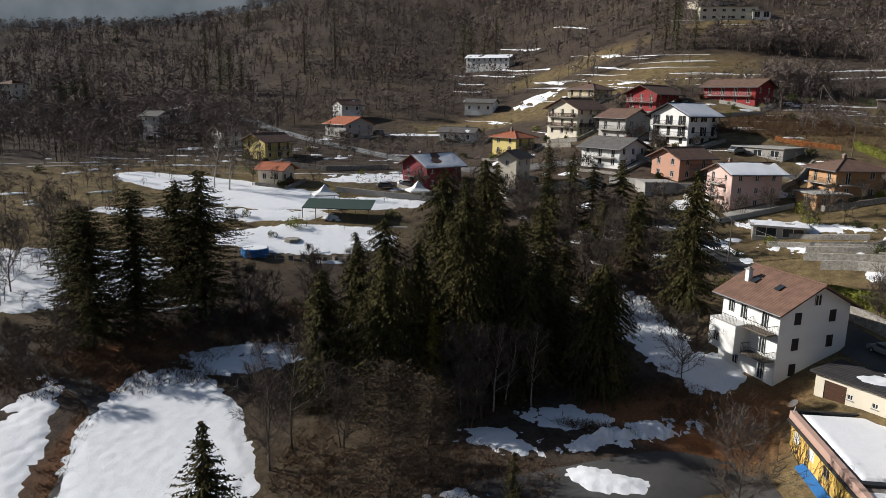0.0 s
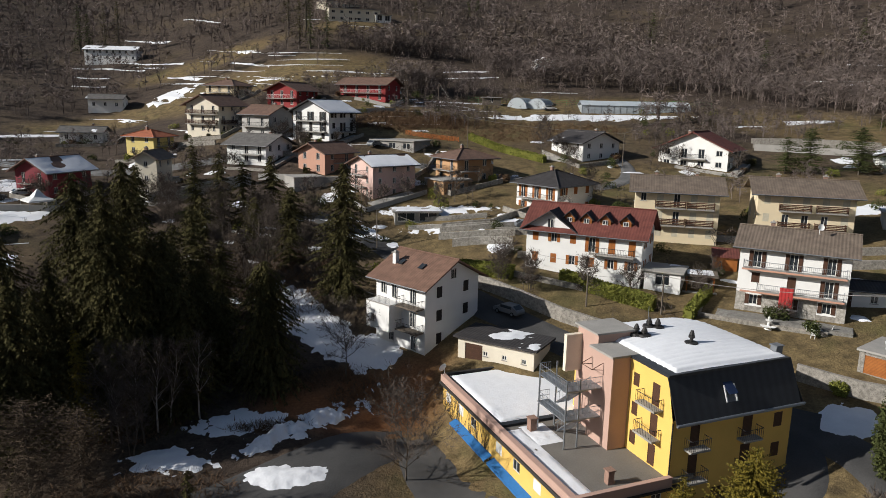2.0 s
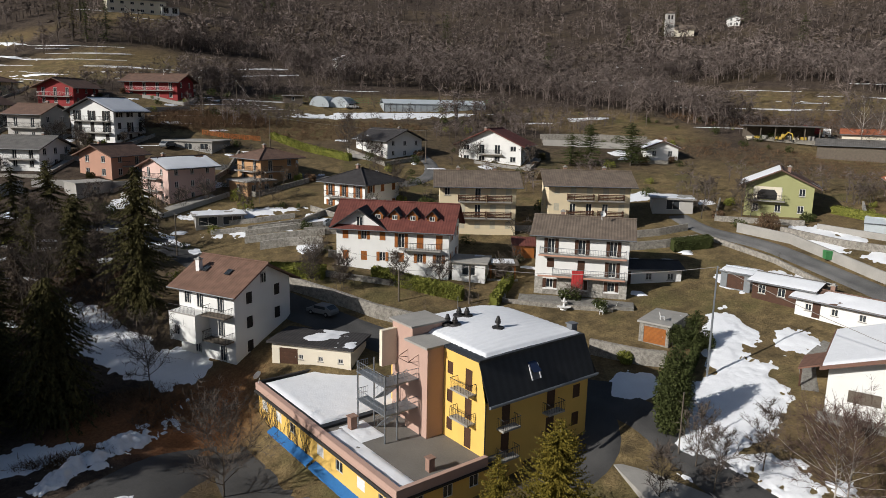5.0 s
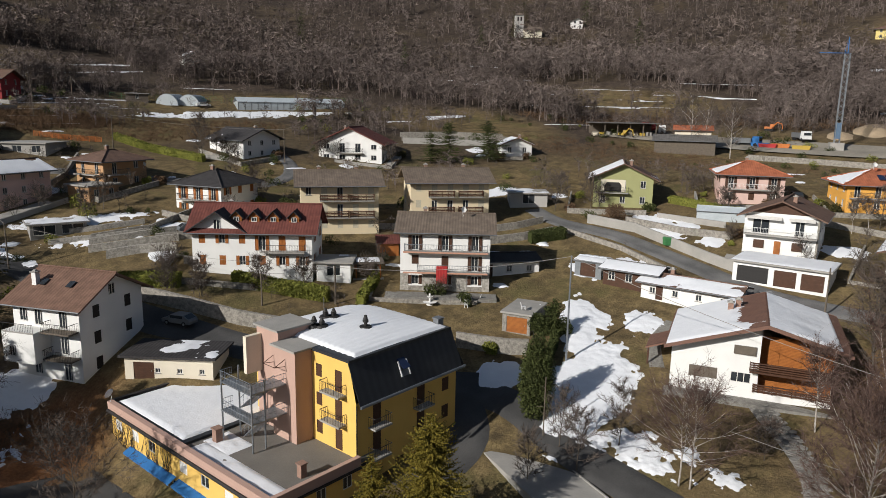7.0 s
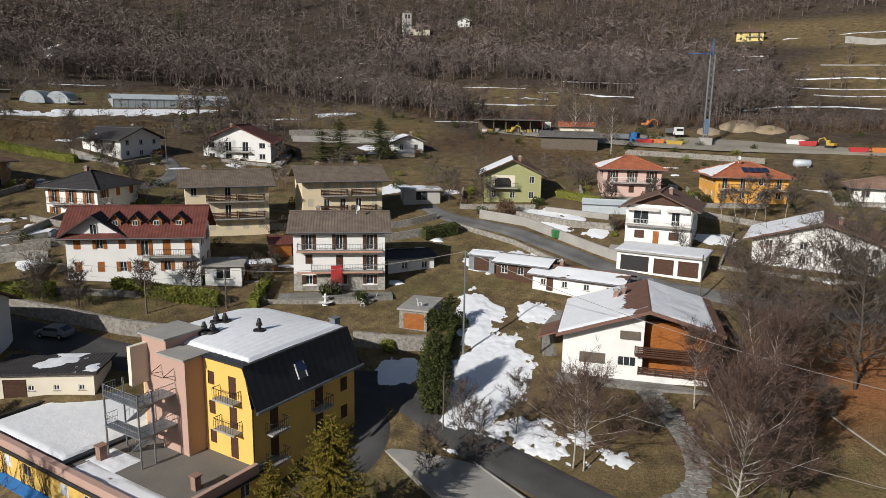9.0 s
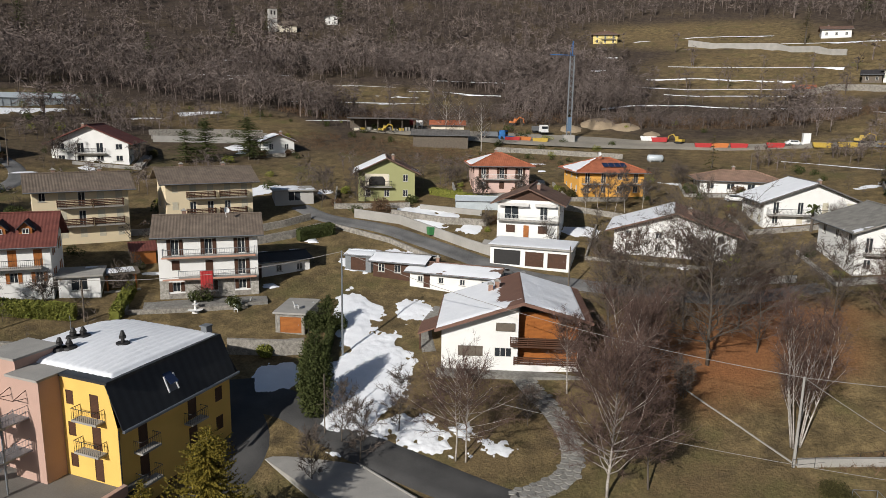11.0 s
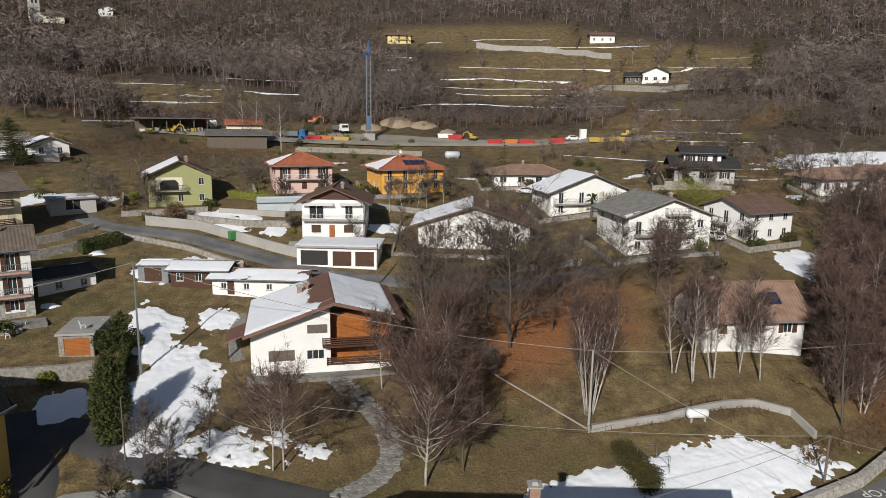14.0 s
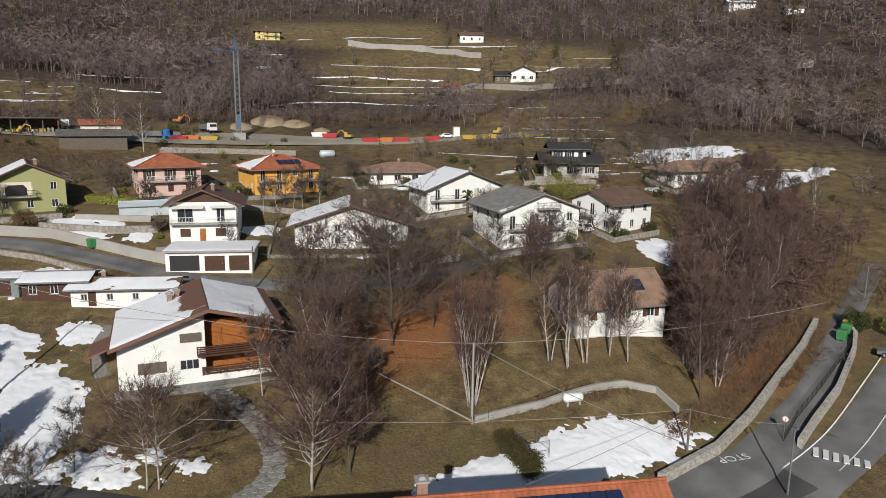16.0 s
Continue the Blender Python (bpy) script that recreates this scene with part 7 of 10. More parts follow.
def bare_crown(seed, twigs, thick=1.0, wide=0.30, low=0.30, twig=0.010):
    """Triangles of a small leafless tree one metre high: trunk, arching limbs and a rounded crown of twigs."""
    rnd = np.random.RandomState(seed)
    tris = []
    for k in range(3):
        a, w = 2.1 * k, 0.010 * thick
        tris.append([(math.cos(a) * w, math.sin(a) * w, -0.03), (math.cos(a + 2.1) * w, math.sin(a + 2.1) * w, -0.03), (0.03 * rnd.randn(), 0.03 * rnd.randn(), 0.5)])
    lobes = [np.array([math.cos(a) * wide * q, math.sin(a) * wide * q, z]) for a, q, z in
             [(rnd.uniform(0, 6.283), rnd.uniform(0.25, 0.7), rnd.uniform(low + 0.12, 0.74)) for _ in range(6)]] + [np.array([0, 0, 0.74])]
    for c in lobes:
        p = np.array([0, 0, rnd.uniform(0.18, 0.42)])
        e = rnd.randn(3) * 0.007 * thick
        tris.append([p - e, p + e, c])
    for k in range(twigs):
        c = lobes[k % len(lobes)]
        d = rnd.randn(3)
        d[2] = d[2] * 0.8 + 0.35
        d /= np.linalg.norm(d)
        p = c + d * rnd.uniform(0.0, 0.09)
        d = d + rnd.randn(3) * 0.35
        q = p + d / np.linalg.norm(d) * rnd.uniform(0.07, 0.19) * np.array([1.1, 1.1, 1.0])
        e = rnd.randn(3)
        e *= rnd.uniform(0.6, 1.3) * twig / np.linalg.norm(e)
        tris.append([p - e, p + e, q])
    return np.array(tris, float).reshape(-1, 3)


WOOD_NEAR = [bare_crown(50 + k, 78, 1.0, 0.26 + 0.03 * (k % 4), 0.12 + 0.06 * (k % 3), 0.0115) for k in range(9)]
WOOD_FAR = [bare_crown(70 + k, 34, 1.5, 0.27 + 0.03 * (k % 3), 0.10 + 0.06 * (k % 3), 0.025) for k in range(9)]
SHRUB_FORMS = [bare_crown(90 + k, 80, 0.9, 0.42, 0.05, 0.011) for k in range(6)]


def planted(forms, x, y, heights, seed, spread=(0.85, 1.25)):
    """Corners of many small trees set on the ground, each turned and sized on its own."""
    rs = np.random.RandomState(seed)
    z = land_z(x, y)
    out = []
    for i in range(len(x)):
        t = forms[rs.randint(len(forms))]
        a, h = rs.uniform(0, 6.283), heights[i]
        c, n, w = math.cos(a), math.sin(a), heights[i] * rs.uniform(*spread)
        out.append(np.stack([(t[:, 0] * c - t[:, 1] * n) * w + x[i], (t[:, 0] * n + t[:, 1] * c) * w + y[i], t[:, 2] * h + z[i]], 1))
    return np.concatenate(out)


def stand(name, label, category, corners, mat):
    ob = new(name, sheet_mesh(name, corners, np.arange(len(corners)).reshape(-1, 3), mat, smooth=False))
    return tagged(ob, label, category, kind="stuff")


def far_woods():
    """The bare woods of the slopes."""
    rs = np.random.RandomState(5)
    n = 64000
    ang = rs.uniform(-42, 142, n)
    r = np.sqrt(rs.uniform(150.0 ** 2, 760.0 ** 2, n))
    r[:9000] = np.sqrt(rs.uniform(185.0 ** 2, 330.0 ** 2, 9000))
    ang[:9000] = rs.uniform(20, 125, 9000)
    x, y = r * np.sin(np.radians(ang)), r * np.cos(np.radians(ang))
    inner = np.interp(ang, [-42, -20, -5, 8, 25, 40, 55, 65, 80, 95, 108, 120, 142], [150, 225, 290, 295, 235, 225, 198, 208, 245, 240, 180, 165, 150])
    clear = open_land(x, y) + 0.35 * wobble(x, y, 30, 9)
    ok = (r > inner + 12 * wobble(x, y, 40, 8)) & ((clear < -0.05) | (rs.rand(n) < 0.035))
    ok &= rs.rand(n) < np.interp(r, [150, 350, 760], [0.95, 0.72, 0.55]) * (0.85 + 0.4 * wobble(x, y, 45, 14))
    x, y, r = x[ok], y[ok], r[ok]
    h = rs.uniform(6.5, 12.5, len(x)) * (1 + 0.28 * wobble(x, y, 38, 15))
    near = r < 310
    stand("bare_woods", "grey-brown leafless woods covering the mountain slopes", "woods", planted(WOOD_NEAR, x[near], y[near], h[near], 6), WOODS)
    stand("bare_woods", "grey-brown leafless woods high on the slopes", "woods", planted(WOOD_FAR, x[~near][:15000], y[~near][:15000], h[~near][:15000], 7), WOODS)


far_woods()

# ---- roads, paths, walls ----
ribbon("road", "grey asphalt village road", "road", [(40, 126), (46.5, 111), (49, 92), (50.4, 78.5), (54, 66), (59, 56), (64, 44), (65.0, 35), (60, 25), (55.5, 11), (52, -5), (50, -20), (52, -34), (56, -45)], [5, 5, 5, 6, 6.5, 6, 6, 6, 6, 6, 6, 6, 7, 8], ASPHALT_DARK)
ribbon("road", "grey asphalt upper road", "road", [(120, 62), (115.6, 55.3), (115, 43.4), (108.1, 27.4), (103, 17), (101, 0), (100, -14), (104, -25)], 5.0, ASPHALT)
ribbon("road", "asphalt road round the bend", "road", [(52, -30), (57.5, -41.9), (68.1, -56.6), (79.1, -68.2), (88, -78), (100, -92)], [6, 6, 5.0, 4.5, 4.5, 4.5], ASPHALT, 0.10)
ribbon("road", "grey asphalt lower road", "road", [(50, -36), (55, -46), (61, -58), (67, -66), (76, -80), (90, -100)], [7, 8, 8, 7, 7, 7], ASPHALT, 0.04)
ribbon("road", "asphalt road with guard rail", "road", [(-95, 300), (-74.5, 281.5), (-41.6, 233.7), (-9.9, 198.1), (15, 180), (45, 165)], 6.0, ASPHALT, 0.2)
ribbon("road", "narrow asphalt lane between houses", "road", [(50, 150), (70, 143), (88, 118), (95.8, 110.5), (105.3, 113), (112, 120), (120, 140)], 4.2, ASPHALT, 0.12)
ribbon("car_park", "dark asphalt car park with snow remains", "car park", [(4, 57), (14, 60), (24, 64.5), (33, 66)], [14, 13, 9, 5], ASPHALT_DARK, 0.07)
garden_path = ribbon("path", "curved stone-paved garden path", "path", [(76.5, 12.0), (74.5, 10.6), (70.9, 7.6), (67.3, 5.4), (63.5, 4.2), (60.3, 4.5), (58.0, 6.6), (55.5, 9.5)], [3.2, 3.2, 2.9, 2.9, 3.0, 3.1, 3.2, 3.2], PAVING, 0.06, step=0.8)
ribbon("path", "stone-paved path along the chalet", "path", [(78.5, 23.5), (84, 26), (90, 25.5)], 2.4, PAVING, 0.06, step=0.8)
ribbon("hotel_yard", "dark worn asphalt yard below the hotel wing", "yard", [(33, 67), (30.5, 60), (30, 52), (31, 43), (33, 36)], [4, 8, 9, 9, 9], ASPHALT_DARK, 0.06)
ribbon("hotel_forecourt", "dark asphalt drive along the hotel", "drive", [(46.5, 35.8), (52, 35.0), (57.5, 35.5), (61.5, 40.5), (66, 43)], [5.5, 6, 7, 7, 7], ASPHALT_DARK, 0.09)
ribbon("farm_track", "dark earth farm track", "track", [(-60, 84), (-45, 79), (-36, 72), (-33, 55), (-34, 40)], 4.0, ASPHALT_DARK, 0.05)

wall_line("retaining_wall", "grey stone retaining wall along the road", [(51.4, 88), (53.5, 80), (56.5, 71), (61, 62)], 1.9, 0.5, STONE)
wall_line("retaining_wall", "concrete retaining wall of the upper road", [(118, 50), (117.5, 41), (110.5, 26.5), (108, 20.5)], 1.6, 0.35, CONCRETE)
wall_line("retaining_wall", "curved concrete garden wall", [(65.5, -15.5), (66.1, -22.9), (67.9, -29.9), (68.4, -33.0), (67.6, -36.5), (64.6, -37.6)], 0.75, 0.35, CONCRETE)
wall_line("retaining_wall", "concrete edging of the birch lawn", [(78, -5.5), (72, -10.5), (65.5, -15.5)], 0.12, 0.14, CONCRETE)
wall_line("retaining_wall", "stone wall along the road bend", [(54.5, -30.5), (59, -39), (64.5, -46.3), (71, -54), (77.3, -61.8), (83, -68)], 1.1, 0.6, STONE_PALE)
wall_line("retaining_wall", "stone wall between the two roads", [(59.5, -48.6), (63, -53), (68, -59.8), (75.0, -67.5), (78.5, -70.5), (82, -71.5)], 1.1, 0.5, STONE_PALE)
wall_line("retaining_wall", "stone wall of the terraced garden", [(70.5, 46.5), (72.5, 40.5), (73.8, 38.0)], 1.9, 0.5, STONE)
for pts, hh in (([(55.5, 104.5), (60, 101.5), (66.5, 97.5)], 1.1), ([(57, 107), (62, 104), (68.5, 100.8)], 0.9), ([(53, 111.5), (60, 106.8), (66, 103.0)], 0.8), ([(54.5, 114.5), (61, 110.5), (67, 107.5)], 0.8), ([(56, 100.5), (60, 98), (64, 94.5)], 1.3)):
    wall_line("retaining_wall", "pale dry stone wall of the terraced garden", pts, hh, 0.45, STONE_PALE)
wall_line("retaining_wall", "dry stone terrace wall", [(68, 93), (74, 86), (80, 80)], 1.2, 0.4, STONE)
wall_line("retaining_wall", "pale stone wall on the terraced meadow", [(275.8, -52.9), (276.9, -62.6), (262.9, -82.0), (264.9, -98.0), (262.7, -123.2)], 2.0, 0.6, STONE)
wall_line("retaining_wall", "long stone wall on the upper meadow", [(367.3, -17.1), (361.8, -33.5), (351.2, -53.9), (329.5, -76.9)], 2.5, 0.6, CONCRETE)
wall_line("retaining_wall", "weathered wall of the construction yard", [(187, 38), (187.6, 22), (187, 5)], 1.3, 0.5, STONE)
wall_line("retaining_wall", "tall concrete wall below the village houses", [(14, 151), (24, 150), (34, 148)], 2.4, 0.4, CONCRETE)
wall_line("retaining_wall", "stone terrace wall beside the road bend", [(99, 61), (105, 56), (110, 53)], 1.3, 0.4, STONE)
wall_line("retaining_wall", "stone terrace wall beside the road bend", [(103, 64), (109, 59.5), (114, 57)], 1.2, 0.4, STONE)
wall_line("retaining_wall", "low pale wall behind the lane", [(150, 118), (160, 108), (168, 96)], 1.5, 0.5, STONE)
wall_line("retaining_wall", "upper tier of the pale wall behind the lane", [(153, 121), (163, 111), (171, 99)], 1.3, 0.5, STONE)

# ---- snow ----
snow_patch("big snow field with footprints", -27, 63, 9, 20, 20, 0.3, seed=1, rag=0.35, grain=5)
snow_patch("snow strip beside the track", -41, 60, 3.0, 16, 15, 0.3, seed=2)
snow_patch("broken snow round the pond bed", -25, 86, 9, 4, 20, seed=3, holes=0.8)
snow_patch("snow remains in the shade", 14.8, 73.6, 5.0, 2.6, -22, 0.25, seed=4, rag=0.4, holes=0.3, grain=1.8)
snow_patch("snow remains beside the car park", 6.8, 69.6, 4.2, 2.3, -20, 0.25, seed=5, rag=0.5, holes=0.4, grain=1.8)
snow_patch("ploughed snow bank", 21.2, 70.2, 8.6, 1.25, 19, 0.2, seed=6, depth=1.25, grain=1.3)
snow_patch("snow heap in the car park", 17.0, 61.8, 4.2, 2.3, -18, 0.25, seed=7, depth=0.5, rag=0.3)
snow_patch("snow on the shaded car park", 5, 59.5, 5, 1.6, 10, 0.25, seed=8, holes=1.2)
snow_patch("snow on the meadow by the spruces", -62, 104, 20, 13, 20, 0.5, seed=9, holes=0.8)
snow_patch("snow strip across the far meadow", -50, 160, 30, 8, -18, 0.6, seed=10, rag=0.4, grain=8)
snow_patch("snow strip across the far meadow", -28, 150, 26, 5, 5, 0.6, seed=11)
snow_patch("snow strip across the far meadow", -45, 140, 24, 4, 5, 0.6, seed=12, holes=0.6)
snow_patch("snow on the poolside lawn", -25, 129, 17, 7.5, 5, 0.45, seed=13, rag=0.4)
snow_patch("snow along the shaded gully", -9, 92, 2.5, 12, 20, seed=14, holes=0.8)
snow_patch("snow behind the dark evergreens", 29, 92, 4, 13, 12, seed=15, rag=0.45)
snow_patch("snow at the foot of the bare tree", 33, 82, 4.5, 5, 12, seed=16, holes=0.6)
snow_patch("snow on the terraces by the houses", 59.7, 116.8, 9.5, 2.4, -31, 0.3, seed=17, rag=0.45, holes=0.3, grain=2)
snow_patch("snow on the terraces by the houses", 68.0, 104.2, 6.0, 1.7, -30, 0.3, seed=18, rag=0.45, holes=0.3, grain=2)
snow_patch("snow on the terraces by the houses", 57.6, 108.6, 6.0, 1.5, -32, 0.3, seed=118, rag=0.5, holes=0.5, grain=2)
snow_patch("snow along the lane", 47.5, 111.0, 0.9, 9.0, 8, 0.25, seed=119, rag=0.4, grain=2)
snow_patch("snow on the shaded garden lawn", 70.5, 29.0, 11.0, 5.0, 10, 0.2, seed=19, rag=0.6, grain=2.4, holes=0.25)
snow_patch("snow on the shaded garden lawn", 84, 35.5, 7, 3.0, 25, 0.25, seed=20)
snow_patch("snow on the garden lawn", 88, 29, 3.5, 3.0, 0, 0.25, seed=21, holes=0.5)
snow_patch("broken snow under the birches", 63.2, 18.5, 3.4, 8.0, 0, 0.18, seed=22, bias=-0.3, holes=1.6, rag=0.7, grain=1.8)
snow_patch("round snow patch in the hotel garden", 68.0, 39.0, 3.2, 2.8, 0, 0.25, seed=23, rag=0.25)
snow_patch("long snow patch on the lower lawn", 58.4, -22.8, 3.7, 17.0, 13, 0.18, seed=24, rag=0.45, grain=1.6, holes=0.15)
snow_patch("snow on the terrace behind the greenhouses", 140, 168, 30, 4.5, -25, 0.5, seed=25, rag=0.6, holes=0.4)
snow_patch("snow among the upper gardens", 123, 38, 5, 7, -20, 0.35, seed=26, holes=0.8)
snow_patch("snow below the upper road", 102, 38, 4, 7, 20, 0.35, seed=27, holes=0.5)
snow_patch("snow beside the white house", 105, -58, 6.5, 6, 0, 0.35, seed=28, holes=0.4)
snow_patch("snow on the eastern meadow", 170, -95, 6, 22, 20, 0.5, seed=29, holes=0.5)
snow_patch("snow on the eastern meadow", 150, -110, 4, 20, 25, 0.5, seed=30, holes=0.5)
snow_patch("snow behind the apartment houses", 126, 75, 6, 3, -40, 0.4, seed=31, holes=0.5)
snow_patch("snow on the far slope", 38, 292, 9, 7, 30, 0.6, seed=32, holes=1.2)
snow_patch("snow patch by the village", -5, 255, 14, 4, 10, 0.7, seed=33, holes=1.0)
snow_patch("snow in the village gardens", -16, 175, 14, 5, 10, 0.6, seed=34, holes=0.9)


def snow_strips():
    """Thin lines of snow left along the level edges of the terraces."""
    rs = np.random.RandomState(3)
    V, F = [], []
    total = 0
    for cx, cy, a, b, count, w in ((75, 258, 70, 36, 44, 1.3), (75, 185, 60, 18, 18, 0.9), (20, 305, 70, 60, 44, 1.6), 
                                   (245, 110, 40, 40, 20, 1.4), (150, 220, 60, 25, 26, 1.2), (20, 420, 120, 90, 40, 2.0), (-60, 180, 60, 60, 26, 1.5), (170, -100, 30, 40, 24, 1.8),
                                   (260, -190, 60, 60, 24, 2.0), (-110, 220, 50, 50, 26, 1.8), (100, 62, 20, 14, 10, 0.8), (60, 140, 24, 20, 14, 0.7), (130, 290, 60, 40, 26, 1.4), (20, 330, 60, 40, 20, 1.2)):
        for k in range(max(3, int(count * 0.6))):
            x, y = cx + rs.uniform(-a, a), cy + rs.uniform(-b, b)
            if open_land(x, y) < 0.05:
                continue
            L, ww = rs.uniform(6, 40), w * rs.uniform(0.2, 0.75)
            path = []
            n = int(L / 1.5) + 3
            for i in range(n):
                path.append((x, y))
                gx = float(ground_z(x + 2, y) - ground_z(x - 2, y))
                gy = float(ground_z(x, y + 2) - ground_z(x, y - 2))
                g = math.hypot(gx, gy) + 1e-6
                x, y = x - gy / g * 1.5, y + gx / g * 1.5
            p = np.array(path)
            t = np.linspace(0, 1, n)
            half = ww * (0.25 + 0.75 * np.sin(t * math.pi)) * np.clip(0.45 + 1.3 * wobble(p[:, 0], p[:, 1], 6, 4) + 0.5 * wobble(p[:, 0], p[:, 1], 2.2, 6), 0.0, 1.6) / 2
            d = np.gradient(p, axis=0)
            d /= np.linalg.norm(d, axis=1)[:, None] + 1e-9
            nrm = np.stack([-d[:, 1], d[:, 0]], 1)
            for off in (-1, 0, 1):
                q = p + nrm * (half * off)[:, None]
                z = land_z(q[:, 0], q[:, 1]) + (0.16 if off == 0 else 0.06)
                V.append(np.column_stack([q, z]))
            for i in range(n - 1):
                for o in (0, 1):
                    k0 = total + o * n + i
                    F.append((k0, k0 + 1, k0 + n + 1, k0 + n))
            total += 3 * n
    me = sheet_mesh("snow_strips", np.concatenate(V), F, SNOW)
    tagged(new("snow_strips", me), "thin lines of snow along the terraces", "snow", kind="stuff")


snow_strips()


def snow_line(points, width, seed):
    """A long thin bank of snow left along one terrace edge."""
    p = []
    for a, b in zip(points, points[1:]):
        n = max(2, int(math.dist(a, b) / 1.2))
        p += [(a[0] + (b[0] - a[0]) * i / n, a[1] + (b[1] - a[1]) * i / n) for i in range(n)]
    p = np.array(p + [points[-1]], float)
    d = np.gradient(p, axis=0)
    d /= np.linalg.norm(d, axis=1)[:, None] + 1e-9
    nrm = np.stack([-d[:, 1], d[:, 0]], 1)
    p = p + nrm * (0.5 * wobble(p[:, 0], p[:, 1], 9, seed))[:, None]
    half = width * np.clip(0.75 + 0.7 * wobble(p[:, 0], p[:, 1], 7, seed + 1) + 0.4 * wobble(p[:, 0], p[:, 1], 2, seed + 2), 0.0, 1.5)
    V = []
    for off in (-1, 0, 1):
        q = p + nrm * (half * off)[:, None]
        V.append(np.column_stack([q, land_z(q[:, 0], q[:, 1]) + (0.22 if off == 0 else 0.03)]))
    n = len(p)
    F = [(o * n + i, o * n + i + 1, (o + 1) * n + i + 1, (o + 1) * n + i) for o in (0, 1) for i in range(n - 1)]
    tagged(new("snow_bank", sheet_mesh("snow_bank", np.concatenate(V), F, SNOW)), "thin bank of snow along a meadow terrace", "snow", "terrace snow", kind="stuff")


MEADOW_SNOW = [
    ([(326.6, -7.6), (325.1, -30.5), (318.4, -52.1), (307.0, -71.4)], 1.0),
    ([(302.7, 0.8), (304.6, -18.1), (301.6, -36.5), (295.4, -53.8)], 0.8),
    ([(289.6, 5.9), (290.9, -13.6), (289.7, -32.7), (284.9, -52.1)], 0.9),
    ([(280.2, -5.7), (280.2, -21.9), (277.2, -37.5), (270.5, -54.3)], 0.8),
    ([(250.2, 15.1), (259.0, 5.1), (261.8, -12.5), (259.3, -29.7), (252.7, -46.6), (243.4, -62.8)], 1.3),
    ([(378.3, 13.4), (384.4, -11.8), (386.1, -35.5), (378.0, -56.1)], 1.4),
    ([(296.7, -89.2), (295.0, -97.3), (296.2, -105.1)], 1.6),
    ([(217.4, -70.4), (213.1, -79.0), (213.8, -89.1)], 0.7),
    ([(239.2, -64.9), (234.5, -77.6)], 0.5),
    ([(366.3, -54.5), (349.7, -80.5), (345.6, -98.5)], 0.9),
]
YARD_SNOW = [
    ([(280.0, 84.2), (282.3, 71.1), (285.1, 52.8)], 1.2),
    ([(263.0, 75.2), (261.3, 63.2), (262.2, 52.3)], 1.3),
    ([(247.8, 90.5), (249.3, 80.3)], 0.8),
    ([(262.3, 88.4), (263.9, 80.9)], 0.9),
    ([(180.9, 132.5), (191.3, 124.7)], 1.6),
    ([(241.3, 157.5), (249.0, 144.7)], 1.6),
    ([(268.7, 172.9), (273.8, 161.8)], 1.0),
    ([(235.3, 90.5), (237.8, 84.4)], 0.9),
    ([(238.9, 170.1), (260.7, 138.5)], 0.7),
    ([(313.9, 24.4), (316.1, 18.0)], 2.5),
    ([(340.1, 23.0), (341.8, 14.4)], 1.5),
]
FIELD_SNOW = [
    ([(6.3, 377.9), (20.5, 369.6), (34.9, 350.6)], 1.2),
    ([(5.7, 359.2), (20.3, 349.8)], 1.0),
    ([(5.1, 342.8), (18.0, 334.8)], 1.0),
    ([(41.2, 327.4), (50.7, 301.7)], 1.6),
    ([(64.7, 310.8), (73.9, 283.3)], 1.0),
    ([(81.5, 261.0), (99.5, 248.3)], 1.0),
    ([(107.0, 234.8), (129.9, 239.9), (152.6, 240.4)], 0.9),
    ([(133.3, 251.5), (153.8, 249.4)], 1.0),
    ([(62.3, 270.1), (67.6, 240.6)], 0.8),
    ([(71.1, 328.2), (77.5, 311.2)], 0.9),
    ([(66.6, 442.6), (78.7, 403.3)], 1.2),
    ([(33.3, 425.5), (51.9, 397.6)], 1.6),
    ([(14.5, 394.7), (50.4, 342.7)], 1.1),
]
for k, (pts, w) in enumerate(MEADOW_SNOW + YARD_SNOW + FIELD_SNOW):
    snow_line(pts, w * 0.75, 800 + 3 * k)


